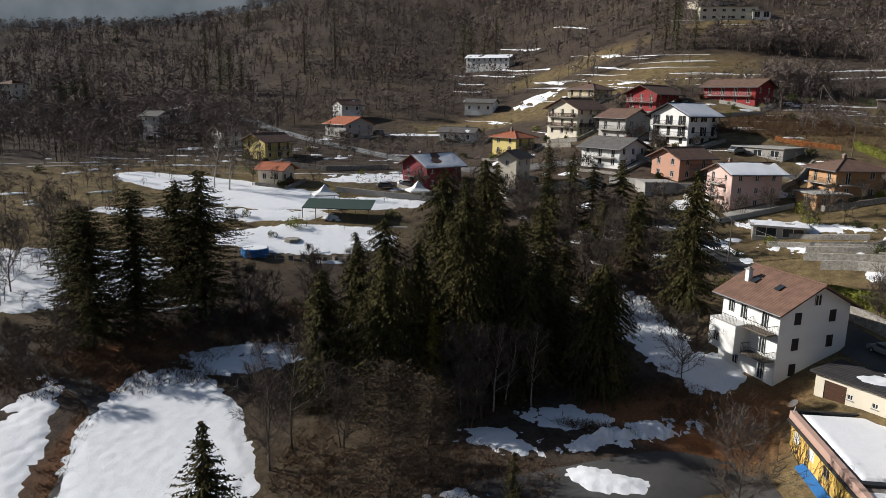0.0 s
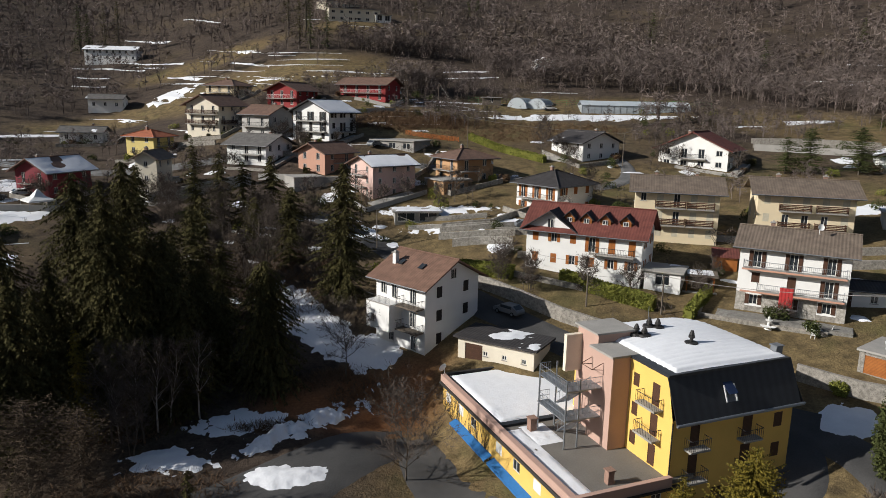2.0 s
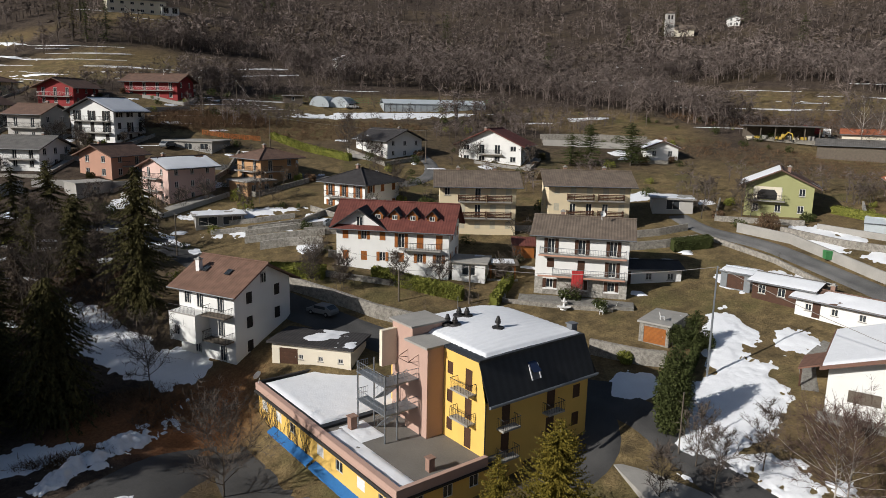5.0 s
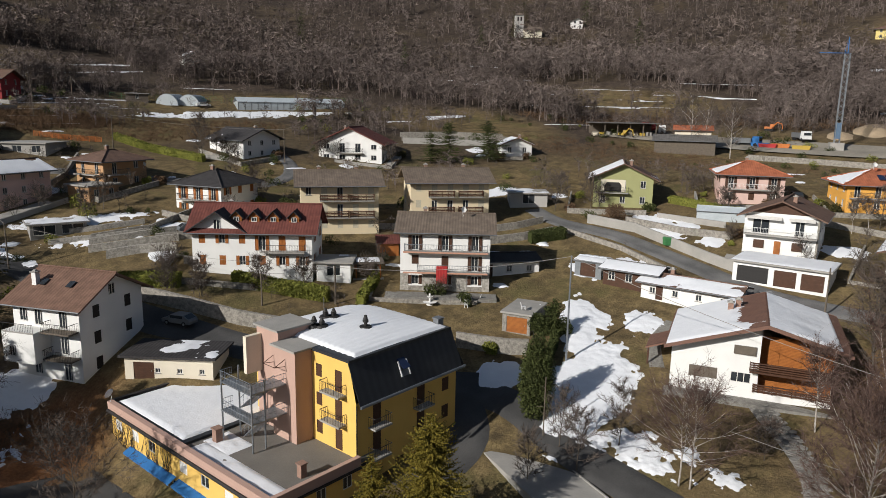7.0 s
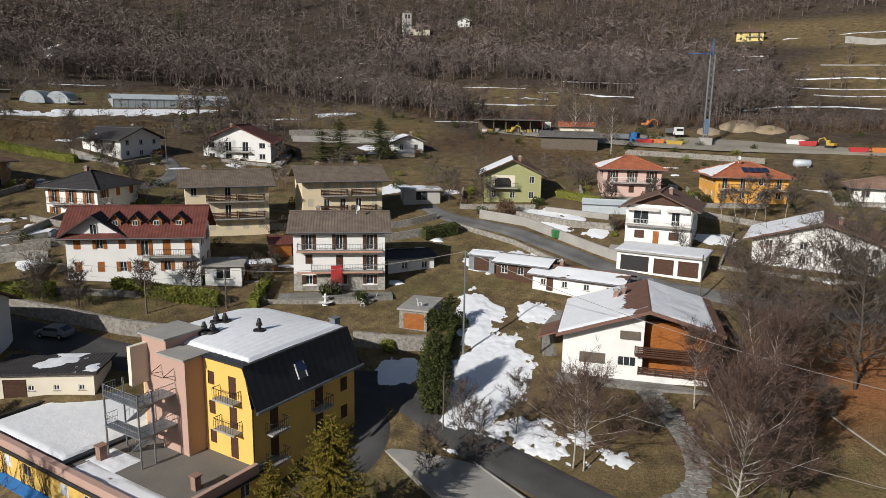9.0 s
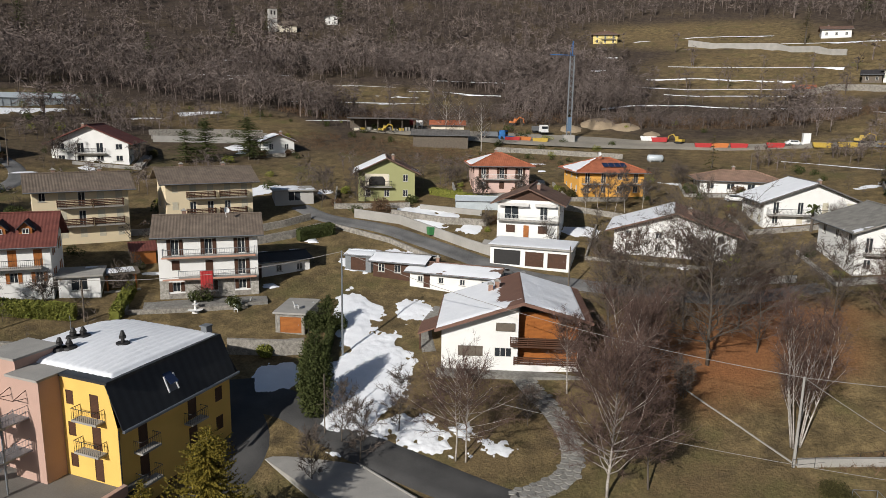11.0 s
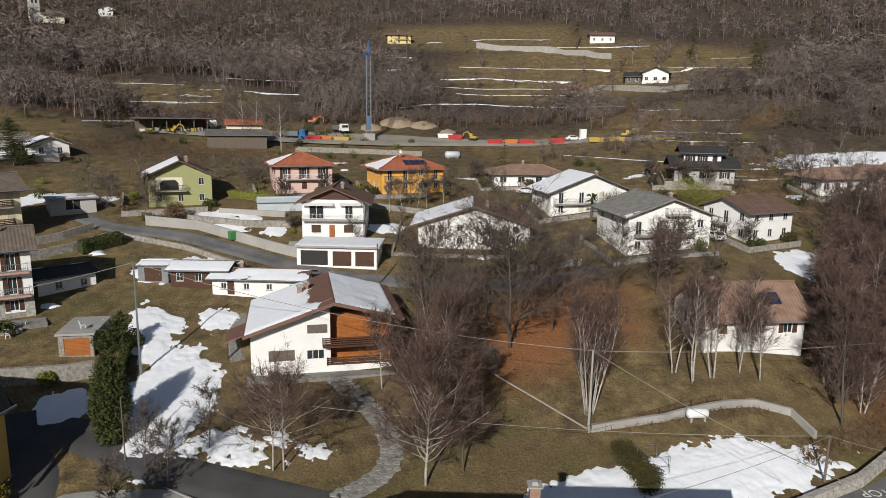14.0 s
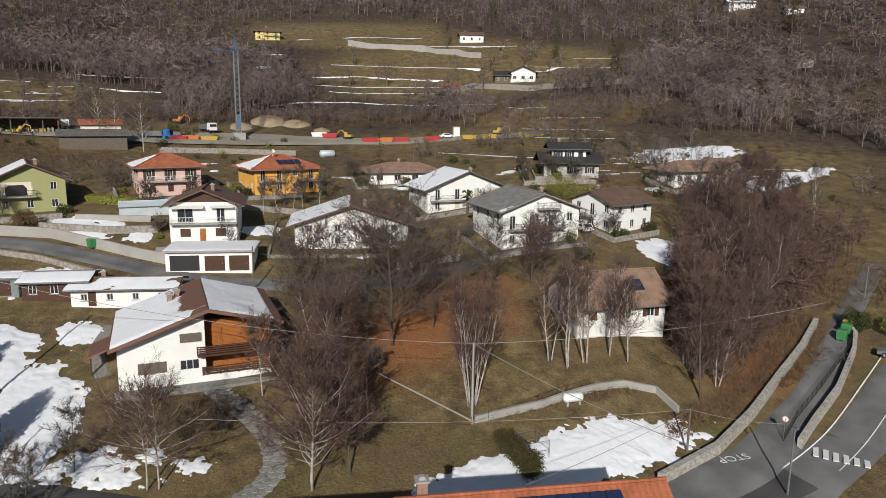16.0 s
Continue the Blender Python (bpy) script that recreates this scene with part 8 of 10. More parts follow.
# ---- hedges and bushes ----
def hedge(label, points, height, width, mat=HEDGE, seed=1, dens=260):
    rnd = np.random.RandomState(seed)
    V, k = [], 0
    core = Geo()
    for a, b in zip(points, points[1:]):
        a, b = np.array(a, float), np.array(b, float)
        L = np.hypot(*(b - a))
        d = (b - a) / L
        nrm = np.array([-d[1], d[0]])
        cnt = int(dens * L * (height + width))
        s = rnd.uniform(0, L, cnt)
        face = rnd.rand(cnt)
        side = np.where(face < 0.35, -0.5, np.where(face < 0.7, 0.5, rnd.uniform(-0.5, 0.5, cnt)))
        zz = np.where(face < 0.7, rnd.uniform(0, 1, cnt), 1.0) * height
        p = a[None] + d[None] * s[:, None] + nrm[None] * (side * width)[:, None]
        z = ground_z(p[:, 0], p[:, 1]) + zz + 0.08 * wobble(p[:, 0], p[:, 1], 1.5, seed)
        c = np.stack([p[:, 0], p[:, 1], z], 1) + rnd.normal(0, 0.07, (cnt, 3))
        e, f = rnd.normal(0, 0.09, (cnt, 3)), rnd.normal(0, 0.13, (cnt, 3))
        V.append(np.stack([c - e, c + e, c + f], 1).reshape(-1, 3))
        n = max(2, int(L / 2))
        for i in range(n):
            q0, q1 = a + d * L * i / n, a + d * L * (i + 1) / n
            z0, z1 = gz(*q0), gz(*q1)
            w = nrm * (width / 2 - 0.05)
            pts = [(q0[0] - w[0], q0[1] - w[1], z0 - .3), (q1[0] - w[0], q1[1] - w[1], z1 - .3), (q1[0] + w[0], q1[1] + w[1], z1 - .3), (q0[0] + w[0], q0[1] + w[1], z0 - .3)]
            pts += [(x, y, zc + .3 + height - 0.05) for (x, y, zc) in pts]
            core.add(pts, [(4, 5, 6, 7), (0, 1, 5, 4), (1, 2, 6, 5), (2, 3, 7, 6), (3, 0, 4, 7)])
    V = np.concatenate(V)
    h = thing("hedge", label, "hedge", pose(0, 0, 0), "hedges")
    part("core", core, mat, h)
    part("foliage", sheet_mesh("foliage", V, np.arange(len(V)).reshape(-1, 3), mat, smooth=False), None, h)


hedge("clipped yellow-green hedge above the road", [(63.0, 80.0), (69.0, 67.2)], 1.7, 1.3, seed=1)
hedge("clipped yellow-green hedge by the pergola", [(71.0, 63.0), (78.5, 66.5)], 1.3, 1.1, seed=2)
hedge("tall dark hedge beside the snowy lawn", [(66.0, 32.6), (72.0, 34.6), (78.0, 36.4)], 1.6, 0.7, NEEDLE_P, seed=11, dens=140)
hedge("dark ivy hedge above the bend", [(104.5, 54.5), (109.5, 50.5)], 1.7, 1.6, NEEDLE_P, seed=12, dens=120)
hedge("clipped hedge along the lane", [(92.3, 158), (93.5, 145), (97.0, 131.5)], 1.4, 1.4, seed=3, dens=90)
hedge("dark hedge behind the white house", [(52.5, 92), (57.5, 84.5)], 1.5, 1.6, seed=4)
hedge("hedge beside the pale pink house", [(136, 41), (134.5, 34), (133, 26)], 1.3, 1.0, seed=5, dens=90)
hedge("hedge round the cream house", [(55, 175), (62, 168)], 1.6, 1.6, NEEDLE_P, seed=6, dens=60)
for i, (x, y, r, m) in enumerate([(78.5, 38.5, 2.0, NEEDLE_P), (80, 36.8, 1.5, NEEDLE_P), (71.6, 42.0, 1.1, HEDGE), (128, -52, 3.0, HEDGE), (133, -48, 3.5, HEDGE), (80.5, -72.5, 2.0, NEEDLE_P), (77, -76, 2.5, HEDGE), (121, 46, 2.2, SCRUB), (88, 96, 2.0, NEEDLE_P)]):
    rr = random.Random(i)
    cs = [(rr.uniform(-r, r) * 0.5, rr.uniform(-r, r) * 0.5, r * rr.uniform(0.4, 1.0)) for _ in range(8)]
    b = thing("bush", "rounded evergreen garden bush", "bush", on(x, y), "bushes")
    V, F = leaf_cloud(cs, [r * 0.55] * 8, 2600, 0.22, 50 + i)
    part("foliage", sheet_mesh("foliage", V, F, m, smooth=False), None, b)
    part("stem", Geo().tube([(0, 0, -0.3), (0, 0, r * 0.6)], 0.07, 5), BARK, b)


def scrub():
    """Dry undergrowth and brambles on the banks and wood edges: one mass."""
    rs = np.random.RandomState(8)
    out = []
    for cx, cy, rx, ry, turn, count, h in ((90, -62, 6, 24, 35, 1500, 1.6), (66, -43, 1.6, 10, 30, 300, 1.0), (-12, 96, 18, 9, 0, 1200, 2.2), (17.5, 71.6, 4.5, 0.7, -15, 160, 1.1), (30, 74, 5, 2.5, 0, 200, 1.0), (0, 76, 9, 2.5, 0, 260, 1.1), (-42, 78, 16, 5, 10, 700, 1.3),
                                           (100, 165, 40, 12, -25, 1200, 2.0), (175, 60, 12, 40, 0, 900, 1.5), (24, 106, 14, 14, 0, 900, 2.0), (0, 62, 12, 7, 0, 800, 1.0), (-13, 64, 3, 8, 0, 260, 0.8), (26, 78.5, 6, 2.0, 0, 200, 0.9), (-40, 86, 14, 8, 20, 700, 1.4), (78, -58, 5, 14, 38, 900, 1.6), (236, -30, 9, 45, 5, 1100, 2.2), (215, -85, 12, 26, 20, 600, 2.2), (215, 85, 10, 30, 20, 700, 2.2), (232, 45, 8, 30, 0, 500, 2.0), (67, -26, 1.2, 9, 8, 250, 0.8), (-36.5, 62, 1.2, 16, 12, 160, 0.7), (88, 178, 14, 9, -30, 900, 2.0), (76, 176, 10, 6, -30, 500, 1.6), (150, -70, 25, 20, 0, 900, 2.0), (100, -78, 14, 14, 0, 700, 2.0)):
        c, s = math.cos(radians(turn)), math.sin(radians(turn))
        a, q = rs.uniform(0, 6.283, count), np.sqrt(rs.rand(count))
        u, v = np.cos(a) * q * rx, np.sin(a) * q * ry
        x, y = cx + u * c - v * s, cy + u * s + v * c
        z = ground_z(x, y)
        for k in range(9):
            d = rs.normal(0, 0.55, (count, 3))
            d[:, 2] = rs.uniform(0.4, 1.0, count)
            d *= (h * rs.uniform(0.4, 1.0, count))[:, None]
            p = np.stack([x + rs.normal(0, 0.3, count), y + rs.normal(0, 0.3, count), z - 0.05], 1)
            e = rs.normal(0, 0.025, (count, 3))
            out.append(np.stack([p - e, p + e, p + d], 1).reshape(-1, 3))
    V = np.concatenate(out)
    tagged(new("undergrowth", sheet_mesh("undergrowth", V, np.arange(len(V)).reshape(-1, 3), SCRUB, smooth=False)), "dry brown undergrowth and brambles", "undergrowth", kind="stuff")


scrub()

# ---- poles and wires ----
def pole(label, x, y, h, mat=WOOD_GREY, r=0.13, arm=None, lamp=False, name="utility_pole"):
    p = thing(name, label, "pole", on(x, y), "poles")
    part("shaft", Geo().tube([(0, 0, -0.5), (0, 0, h)], [r, r * 0.65], 8), mat, p)
    if lamp:
        part("arm", Geo().tube([(0, 0, h - 0.1), (-0.6, 0.5, h + 0.25), (-1.2, 1.0, h + 0.3)], 0.05, 6), mat, p)
        part("lamp_head", Geo().box(-1.75, 0.95, h + 0.22, -1.05, 1.2, h + 0.38, taper=0.04), GREYPAINT, p)
    else:
        part("insulator", Geo().tube([(0.12, 0, h - 0.3), (0.12, 0, h - 0.05)], 0.05, 6), CONCRETE, p)
    return (x, y, gz(x, y) + h - 0.1)


def wire(a, b, sag=0.8, r=0.022):
    pts = []
    for i in range(13):
        f = i / 12
        pts.append((a[0] + (b[0] - a[0]) * f, a[1] + (b[1] - a[1]) * f, a[2] + (b[2] - a[2]) * f - sag * 4 * f * (1 - f)))
    tagged(part("wire", Geo().tube(pts, r, 4), WIRE), "thin overhead wire between the poles", "wire", "overhead wires")


P = [pole("grey wooden utility pole by the lane", 45.5, 108.0, 7.0), pole("grey wooden pole at the hedge", 69.0, 65.8, 5.4), pole("grey wooden pole at the hedge", 61.7, 72.5, 4.6),
     pole("tall slim pole at the garden edge", 74.8, 33.4, 13.0, METAL, 0.14), pole("wooden pole at the hedge corner", 86.4, 148.7, 8.0), pole("wooden pole by the lane", 111.7, 121.9, 7.5),
     pole("wooden utility pole above the lane", 46.8, 118.2, 7.2), pole("concrete pole among birch stems", 65.4, -15.2, 8.7, CONCRETE, 0.15), pole("thin pole in the snowy garden", 60.8, 29.2, 6.5, WOOD_GREY, 0.08),
     pole("weathered pole by the lower lawn", 58.9, -35.6, 4.6), pole("wooden pole above the bungalow", 163.9, -22.5, 6.6), pole("wooden pole by the red house", 100, 190, 8.0), pole("pole above the greenhouse", 176, 155, 7.0),
     pole("pole in the far meadow", -66.8, 176.7, 6.0), pole("pole by the garages", 99.5, 9.0, 6.5), pole("pole at the village edge", 84, 178, 8.0)]
L1 = pole("grey street lamp at the road bend", 52.7, -42.4, 7.4, METAL, 0.11, lamp=True, name="street_lamp")
L2 = pole("grey street lamp up the road", 88.7, -80.4, 5.4, METAL, 0.09, lamp=True, name="street_lamp")
for a, b, s in ((0, 6, 0.4), (1, 2, 0.3), (4, 5, 0.8), (4, 11, 0.8), (5, 12, 1.2), (11, 15, 0.6)):
    wire(P[a], P[b], s)
wire(P[1], P[3], 1.0, 0.03)
wire(P[3], P[7], 1.4, 0.03)
wire(P[7], (72.0, -60.0, 9.0), 1.0, 0.03)
wire(P[7], (38.0, -26.0, 9.0), 0.6, 0.03)
wire(P[0], P[1], 1.2)
wire((37, -12, 9.0), P[9], 0.3)
wire(P[9], L1, 0.4)
wire((58.5, 11.0, 5.0), P[9], 0.8)


# ---- vehicles ----
def car(label, x, y, rz, mat, name="car", lift=0.08):
    c = thing(name, label, "car", on(x, y, rz, lift), "parked vehicles")
    b = Geo()
    prof = [(-2.1, 0.35), (2.1, 0.35), (2.15, 0.75), (1.2, 0.95), (0.7, 1.42), (-1.2, 1.45), (-2.0, 0.98), (-2.15, 0.7)]
    n = len(prof)
    v = [(px, -0.85, pz) for px, pz in prof] + [(px, 0.85, pz) for px, pz in prof]
    f = [tuple(range(n)), tuple(reversed(range(n, 2 * n)))] + [(i, i + n, (i + 1) % n + n, (i + 1) % n) for i in range(n)]
    b.add(v, f)
    body = part("body", b, mat, c)
    for k, sgn in ((0, -1), (1, 1)):
        part("side_window", Geo().box(-1.15, 0.855 * sgn - 0.01, 1.0, 0.75, 0.855 * sgn + 0.01, 1.36, taper=0.0), GLASS, body)
    part("windscreen", Geo().add([(1.17, -0.75, 0.98), (1.17, 0.75, 0.98), (0.72, 0.7, 1.4), (0.72, -0.7, 1.4)], [(0, 1, 2, 3)]), GLASS, body)
    part("rear_window", Geo().add([(-1.95, -0.7, 1.02), (-1.95, 0.7, 1.02), (-1.28, 0.68, 1.43), (-1.28, -0.68, 1.43)], [(0, 3, 2, 1)]), GLASS, body)
    for wx in (-1.3, 1.3):
        for wy in (-0.8, 0.8):
            w = part("wheel", Geo().tube([(wx, wy - 0.1, 0.33), (wx, wy + 0.1, 0.33)], 0.33, 10), RUBBER, c)
            part("rim", Geo().tube([(wx, wy - 0.11, 0.33), (wx, wy + 0.11, 0.33)], 0.18, 8), METAL, w)
    return c


def truck(label, x, y, rz, cab_mat, load_mat, load="box", name="truck"):
    c = thing(name, label, "truck", on(x, y, rz), "yard vehicles")
    part("cab", Geo().box(2.2, -1.15, 0.6, 4.2, 1.15, 2.7, taper=0.12), cab_mat, c)
    part("windscreen", Geo().box(4.12, -0.95, 1.6, 4.2, 0.95, 2.3), GLASS, c)
    part("chassis", Geo().box(-3.5, -0.6, 0.5, 2.2, 0.6, 0.85), IRON, c)
    if load == "box":
        part("load", Geo().box(-3.6, -1.2, 0.9, 2.0, 1.2, 2.2), load_mat, c)
    else:
        part("drum", Geo().tube([(-3.4, 0, 2.0), (-2.4, 0, 2.2), (0.2, 0, 2.1), (1.8, 0, 1.8)], [0.6, 1.2, 1.25, 0.5], 10), load_mat, c, "striped mixer drum")
    for wx in (-2.6, -1.4, 3.2):
        for wy in (-1.0, 1.0):
            part("wheel", Geo().tube([(wx, wy - 0.15, 0.5), (wx, wy + 0.15, 0.5)], 0.5, 10), RUBBER, c)
    return c


def excavator(label, x, y, rz, mat):
    c = thing("excavator", label, "excavator", on(x, y, rz) @ Matrix.Scale(0.7, 4), "yard vehicles")
    for wy in (-1.0, 1.0):
        part("track", Geo().box(-1.7, wy - 0.3, 0.0, 1.7, wy + 0.3, 0.8, taper=0.1), RUBBER, c)
    part("body", Geo().box(-1.8, -1.2, 0.9, 1.2, 1.2, 1.8, taper=0.06), mat, c)
    cabin = part("cab", Geo().box(0.0, 0.1, 1.8, 1.3, 1.2, 2.9, taper=0.06), mat, c)
    part("window", Geo().box(1.25, 0.2, 1.95, 1.32, 1.1, 2.7), GLASS, cabin)
    part("boom", Geo().tube([(1.0, -0.4, 1.5), (3.0, -0.4, 3.6), (4.8, -0.4, 3.0)], [0.28, 0.25, 0.2], 5), mat, c)
    part("stick", Geo().tube([(4.8, -0.4, 3.0), (5.2, -0.4, 0.9)], [0.2, 0.14], 5), mat, c)
    part("bucket", Geo().box(4.7, -0.8, 0.2, 5.5, 0.0, 0.9, taper=0.15), IRON, c)


def skip(label, x, y, rz, mat, l=4.5, h=1.3):
    c = thing("skip_container", label, "container", on(x, y, rz), "yard containers")
    g = Geo()
    w, t = 1.1, 0.35
    v = [(-l / 2 + t, -w + 0.1, 0.1), (l / 2 - t, -w + 0.1, 0.1), (l / 2 - t, w - 0.1, 0.1), (-l / 2 + t, w - 0.1, 0.1), (-l / 2, -w, h), (l / 2, -w, h), (l / 2, w, h), (-l / 2, w, h),
         (-l / 2 + 0.1, -w + 0.1, h), (l / 2 - 0.1, -w + 0.1, h), (l / 2 - 0.1, w - 0.1, h), (-l / 2 + 0.1, w - 0.1, h), (-l / 2 + t, -w + 0.2, 0.3), (l / 2 - t, -w + 0.2, 0.3), (l / 2 - t, w - 0.2, 0.3), (-l / 2 + t, w - 0.2, 0.3)]
    f = [(3, 2, 1, 0), (0, 1, 5, 4), (1, 2, 6, 5), (2, 3, 7, 6), (3, 0, 4, 7), (4, 5, 9, 8), (5, 6, 10, 9), (6, 7, 11, 10), (7, 4, 8, 11), (8, 9, 13, 12), (9, 10, 14, 13), (10, 11, 15, 14), (11, 8, 12, 15), (12, 13, 14, 15)]
    part("shell", g.add(v, f), mat, c)
    part("rib", Geo().box(-0.06, -w - 0.06, 0.2, 0.06, -w - 0.005, h), mat, c)


# ---- the construction yard ----
YARD = material("gravel yard", (0.30, 0.27, 0.22), (0.19, 0.17, 0.14), 0.95, 0.15, 2.5, 0.7, 0.4, 0.1)
ribbon("yard", "pale gravel construction yard", "yard", [(199, 84), (205, 62), (206, 40), (207, 15), (207, -10), (205, -35), (196, -62)], [14, 16, 18, 18, 10, 8, 8], YARD, 0.12)
cr = thing("tower_crane", "grey-blue tower crane over the yard", "crane", on(205.8, 21.0, 15))
cg = Geo()
for sx in (-0.6, 0.6):
    for sy in (-0.6, 0.6):
        cg.tube([(sx, sy, 0), (sx, sy, 24)], 0.11, 4)
for k in range(16):
    z = k * 1.5
    for a, b in (((-0.6, -0.6), (0.6, -0.6)), ((0.6, -0.6), (0.6, 0.6)), ((0.6, 0.6), (-0.6, 0.6)), ((-0.6, 0.6), (-0.6, -0.6))):
        cg.tube([(*a, z), (*b, z + 1.5)], 0.06, 3, cap=False)
part("mast", cg, METAL, cr, "lattice mast")
part("lower_mast", Geo().box(-0.66, -0.66, 3, 0.66, 0.66, 7), material("faded blue steel", (0.10, 0.16, 0.24), rough=0.6), cr, "blue mast section")
jg = Geo()
for y0 in (-0.4, 0.4):
    jg.tube([(-1, y0, 24), (-0.4, 6 + y0, 24.2)], 0.07, 4)
jg.tube([(2.5, 0, 24.2), (-5.5, 1.5, 24.2)], 0.16, 4)
jg.tube([(0, 0, 24), (0.2, 0, 28)], 0.12, 4)
jg.tube([(0.2, 0, 28), (-5.3, 1.5, 24.3)], 0.04, 3)
part("jib", jg, BLUE, cr)
part("ballast", Geo().box(-1.6, -1.6, -0.3, 1.6, 1.6, 2.0), CONCRETE, cr)
truck("red and white concrete mixer truck", 206.5, 69.5, -70, WHITEPAINT, REDPAINT, "drum", "mixer_truck")
truck("red truck by the woods", 200, 80, -60, REDPAINT, REDPAINT)
truck("dark blue truck in the yard", 203.5, 42.5, -100, BLUE, GREYPAINT)
truck("white truck in the yard", 214.0, 30.5, -150, WHITEPAINT, GREYPAINT)
excavator("orange excavator on the spoil heap", 222.0, 40.0, -100, ORANGEPAINT)
excavator("yellow excavator in the yard", 200.0, -52.0, -100, YELLOWPAINT)
excavator("yellow excavator by the shed", 196.0, 74.0, -100, YELLOWPAINT)
excavator("yellow excavator by the trees", 209.5, -9.5, 60, YELLOWPAINT)
for i, (x, y, m) in enumerate([(203.5, 33.5, ORANGEPAINT), (202.5, 36.5, REDPAINT), (202.8, 28.5, YELLOWPAINT), (203.0, 38.5, BLUE), (204.5, -15.5, REDPAINT), (204.8, -19.8, ORANGEPAINT), (204.0, -24.5, REDPAINT), (202.5, -33.2, REDPAINT), (198.3, -43.3, YELLOWPAINT), (196.0, -48.5, YELLOWPAINT), (210.5, -4.2, REDPAINT), (211.5, -1.2, WHITEPAINT)]):
    skip("painted steel skip container in the yard", x, y, -85 - i, m)
car("white parked car in the yard", 203.4, -37.8, -85, WHITEPAINT)
tagged(part("white_cabin", Geo().box(-0.9, -0.7, 0, 0.9, 0.7, 2.6).box(-1.0, -0.8, 2.6, 1.0, 0.8, 2.72), WHITEPAINT, m=on(204.7, -40.8, -85)), "small white site cabin standing upright", "cabin")
for k in range(7):
    tagged(part("steel_beam", Geo().box(-4.5, -0.15, 0, 4.5, 0.15, 0.3).box(-4.5, -0.05, 0.3, 4.5, 0.05, 0.55), YELLOWPAINT if k % 2 else METAL, m=on(192.0 + (k % 3) * 1.0, -58.0 - 0.6 * k, -82, 0.35 * (k // 3))), "long steel crane beam lying in the yard", "beam", "stored beams")
hp = Geo()
for (x, y, r, h) in ((228, 14, 6, 2.2), (226, 6, 5, 1.6), (219, -2, 3, 1.0), (222, 22, 4, 1.3)):
    n = 18
    base = len(hp.v)
    rr = random.Random(int(x))
    for ring in range(4):
        q = 1 - ring / 4
        for s in range(n):
            a = 2 * math.pi * s / n
            d = r * q * rr.uniform(0.9, 1.1)
            px, py = x + d * math.cos(a), y + d * math.sin(a)
            hp.v.append((px, py, gz(px, py) - 0.3 + h * (1 - q * q) * rr.uniform(0.9, 1.1)))
    hp.v.append((x, y, gz(x, y) + h * 0.98))
    for ring in range(3):
        for s in range(n):
            a, b = base + ring * n + s, base + ring * n + (s + 1) % n
            hp.f.append((a, b, b + n, a + n))
            hp.m.append(0)
    for s in range(n):
        hp.f.append((base + 3 * n + s, base + 3 * n + (s + 1) % n, base + 4 * n))
        hp.m.append(0)
tagged(part("spoil_heap", hp, material("dug sand", (0.34, 0.26, 0.17), (0.22, 0.17, 0.115), 0.95, 0.4, 5, 0.8, 0.5, 0.1), smooth=True), "pale heaps of dug gravel and earth", "earth heap", kind="stuff")
# open shed and barn
os_ = thing("open_shed", "long open shed with flat roof and stored timber", "shed", on(190.5, 81.0, -58))
for k in range(6):
    part("post", Geo().box(k * 3.6 - 0.12, -0.12, -1, k * 3.6 + 0.12, 0.12, 4.0), WOOD_GREY, os_)
part("roof", Geo().box(-0.8, -0.8, 4.0, 19.0, 6.5, 4.25), ROOF_GREY, os_)
part("back_wall", Geo().box(0, 5.6, -1, 18, 5.9, 4.0), WOOD_GREY, os_)
for k in range(9):
    tagged(part("board_pile", Geo().box(-0.7, -0.8, 0, 0.7, 0.8, 1.2 + 0.2 * (k % 3)), (CREAM, YELLOWPAINT, CONCRETE)[k % 3], m=on(190.5, 81.0, -58) @ pose(1.4 + 1.9 * k, 2.8, 0)), "stacked pale boards in the open shed", "boards", "board stacks")
house("barn", "grey barn with lean-to and orange upper roof", 183.5, 60.5, -72, 15, 7, 3.4, WOOD_GREY, ROOF_GREY, "w", 18, 0.6, floors=1, cols={"R": 0, "L": 0}, chimneys=0, group="sheds")
house("barn", "cream barn top with orange tiled roof", 189.0, 57.0, -72, 9, 5, 5.6, CREAM, ROOF_ORANGE, "w", 20, 0.6, floors=1, cols={"R": 1, "L": 0}, win=(0.8, 0.8), chimneys=0, group="sheds")

# ---- greenhouses ----
def tunnel(label, x, y, rz, L, R, H, name="greenhouse"):
    t = thing(name, label, "greenhouse", on(x, y, rz), "greenhouses")
    g = Geo()
    n = 10
    for k in range(n):
        a, b = math.pi * k / n, math.pi * (k + 1) / n
        g.add([(R * math.cos(a), 0, H * math.sin(a)), (R * math.cos(b), 0, H * math.sin(b)), (R * math.cos(b), L, H * math.sin(b)), (R * math.cos(a), L, H * math.sin(a))], [(0, 1, 2, 3)])
    for yy in (0, L):
        g.add([(R * math.cos(math.pi * k / n), yy, H * math.sin(math.pi * k / n)) for k in range(n + 1)], [tuple(range(n + 1))])
    part("film", g.weld(), POLY, t, "milky plastic film")
    for k in range(int(L / 2) + 1):
        part("hoop", Geo().tube([(R * 1.01 * math.cos(math.pi * i / n), 2.0 * k, H * 1.01 * math.sin(math.pi * i / n)) for i in range(n + 1)], 0.05, 4), METAL, t)


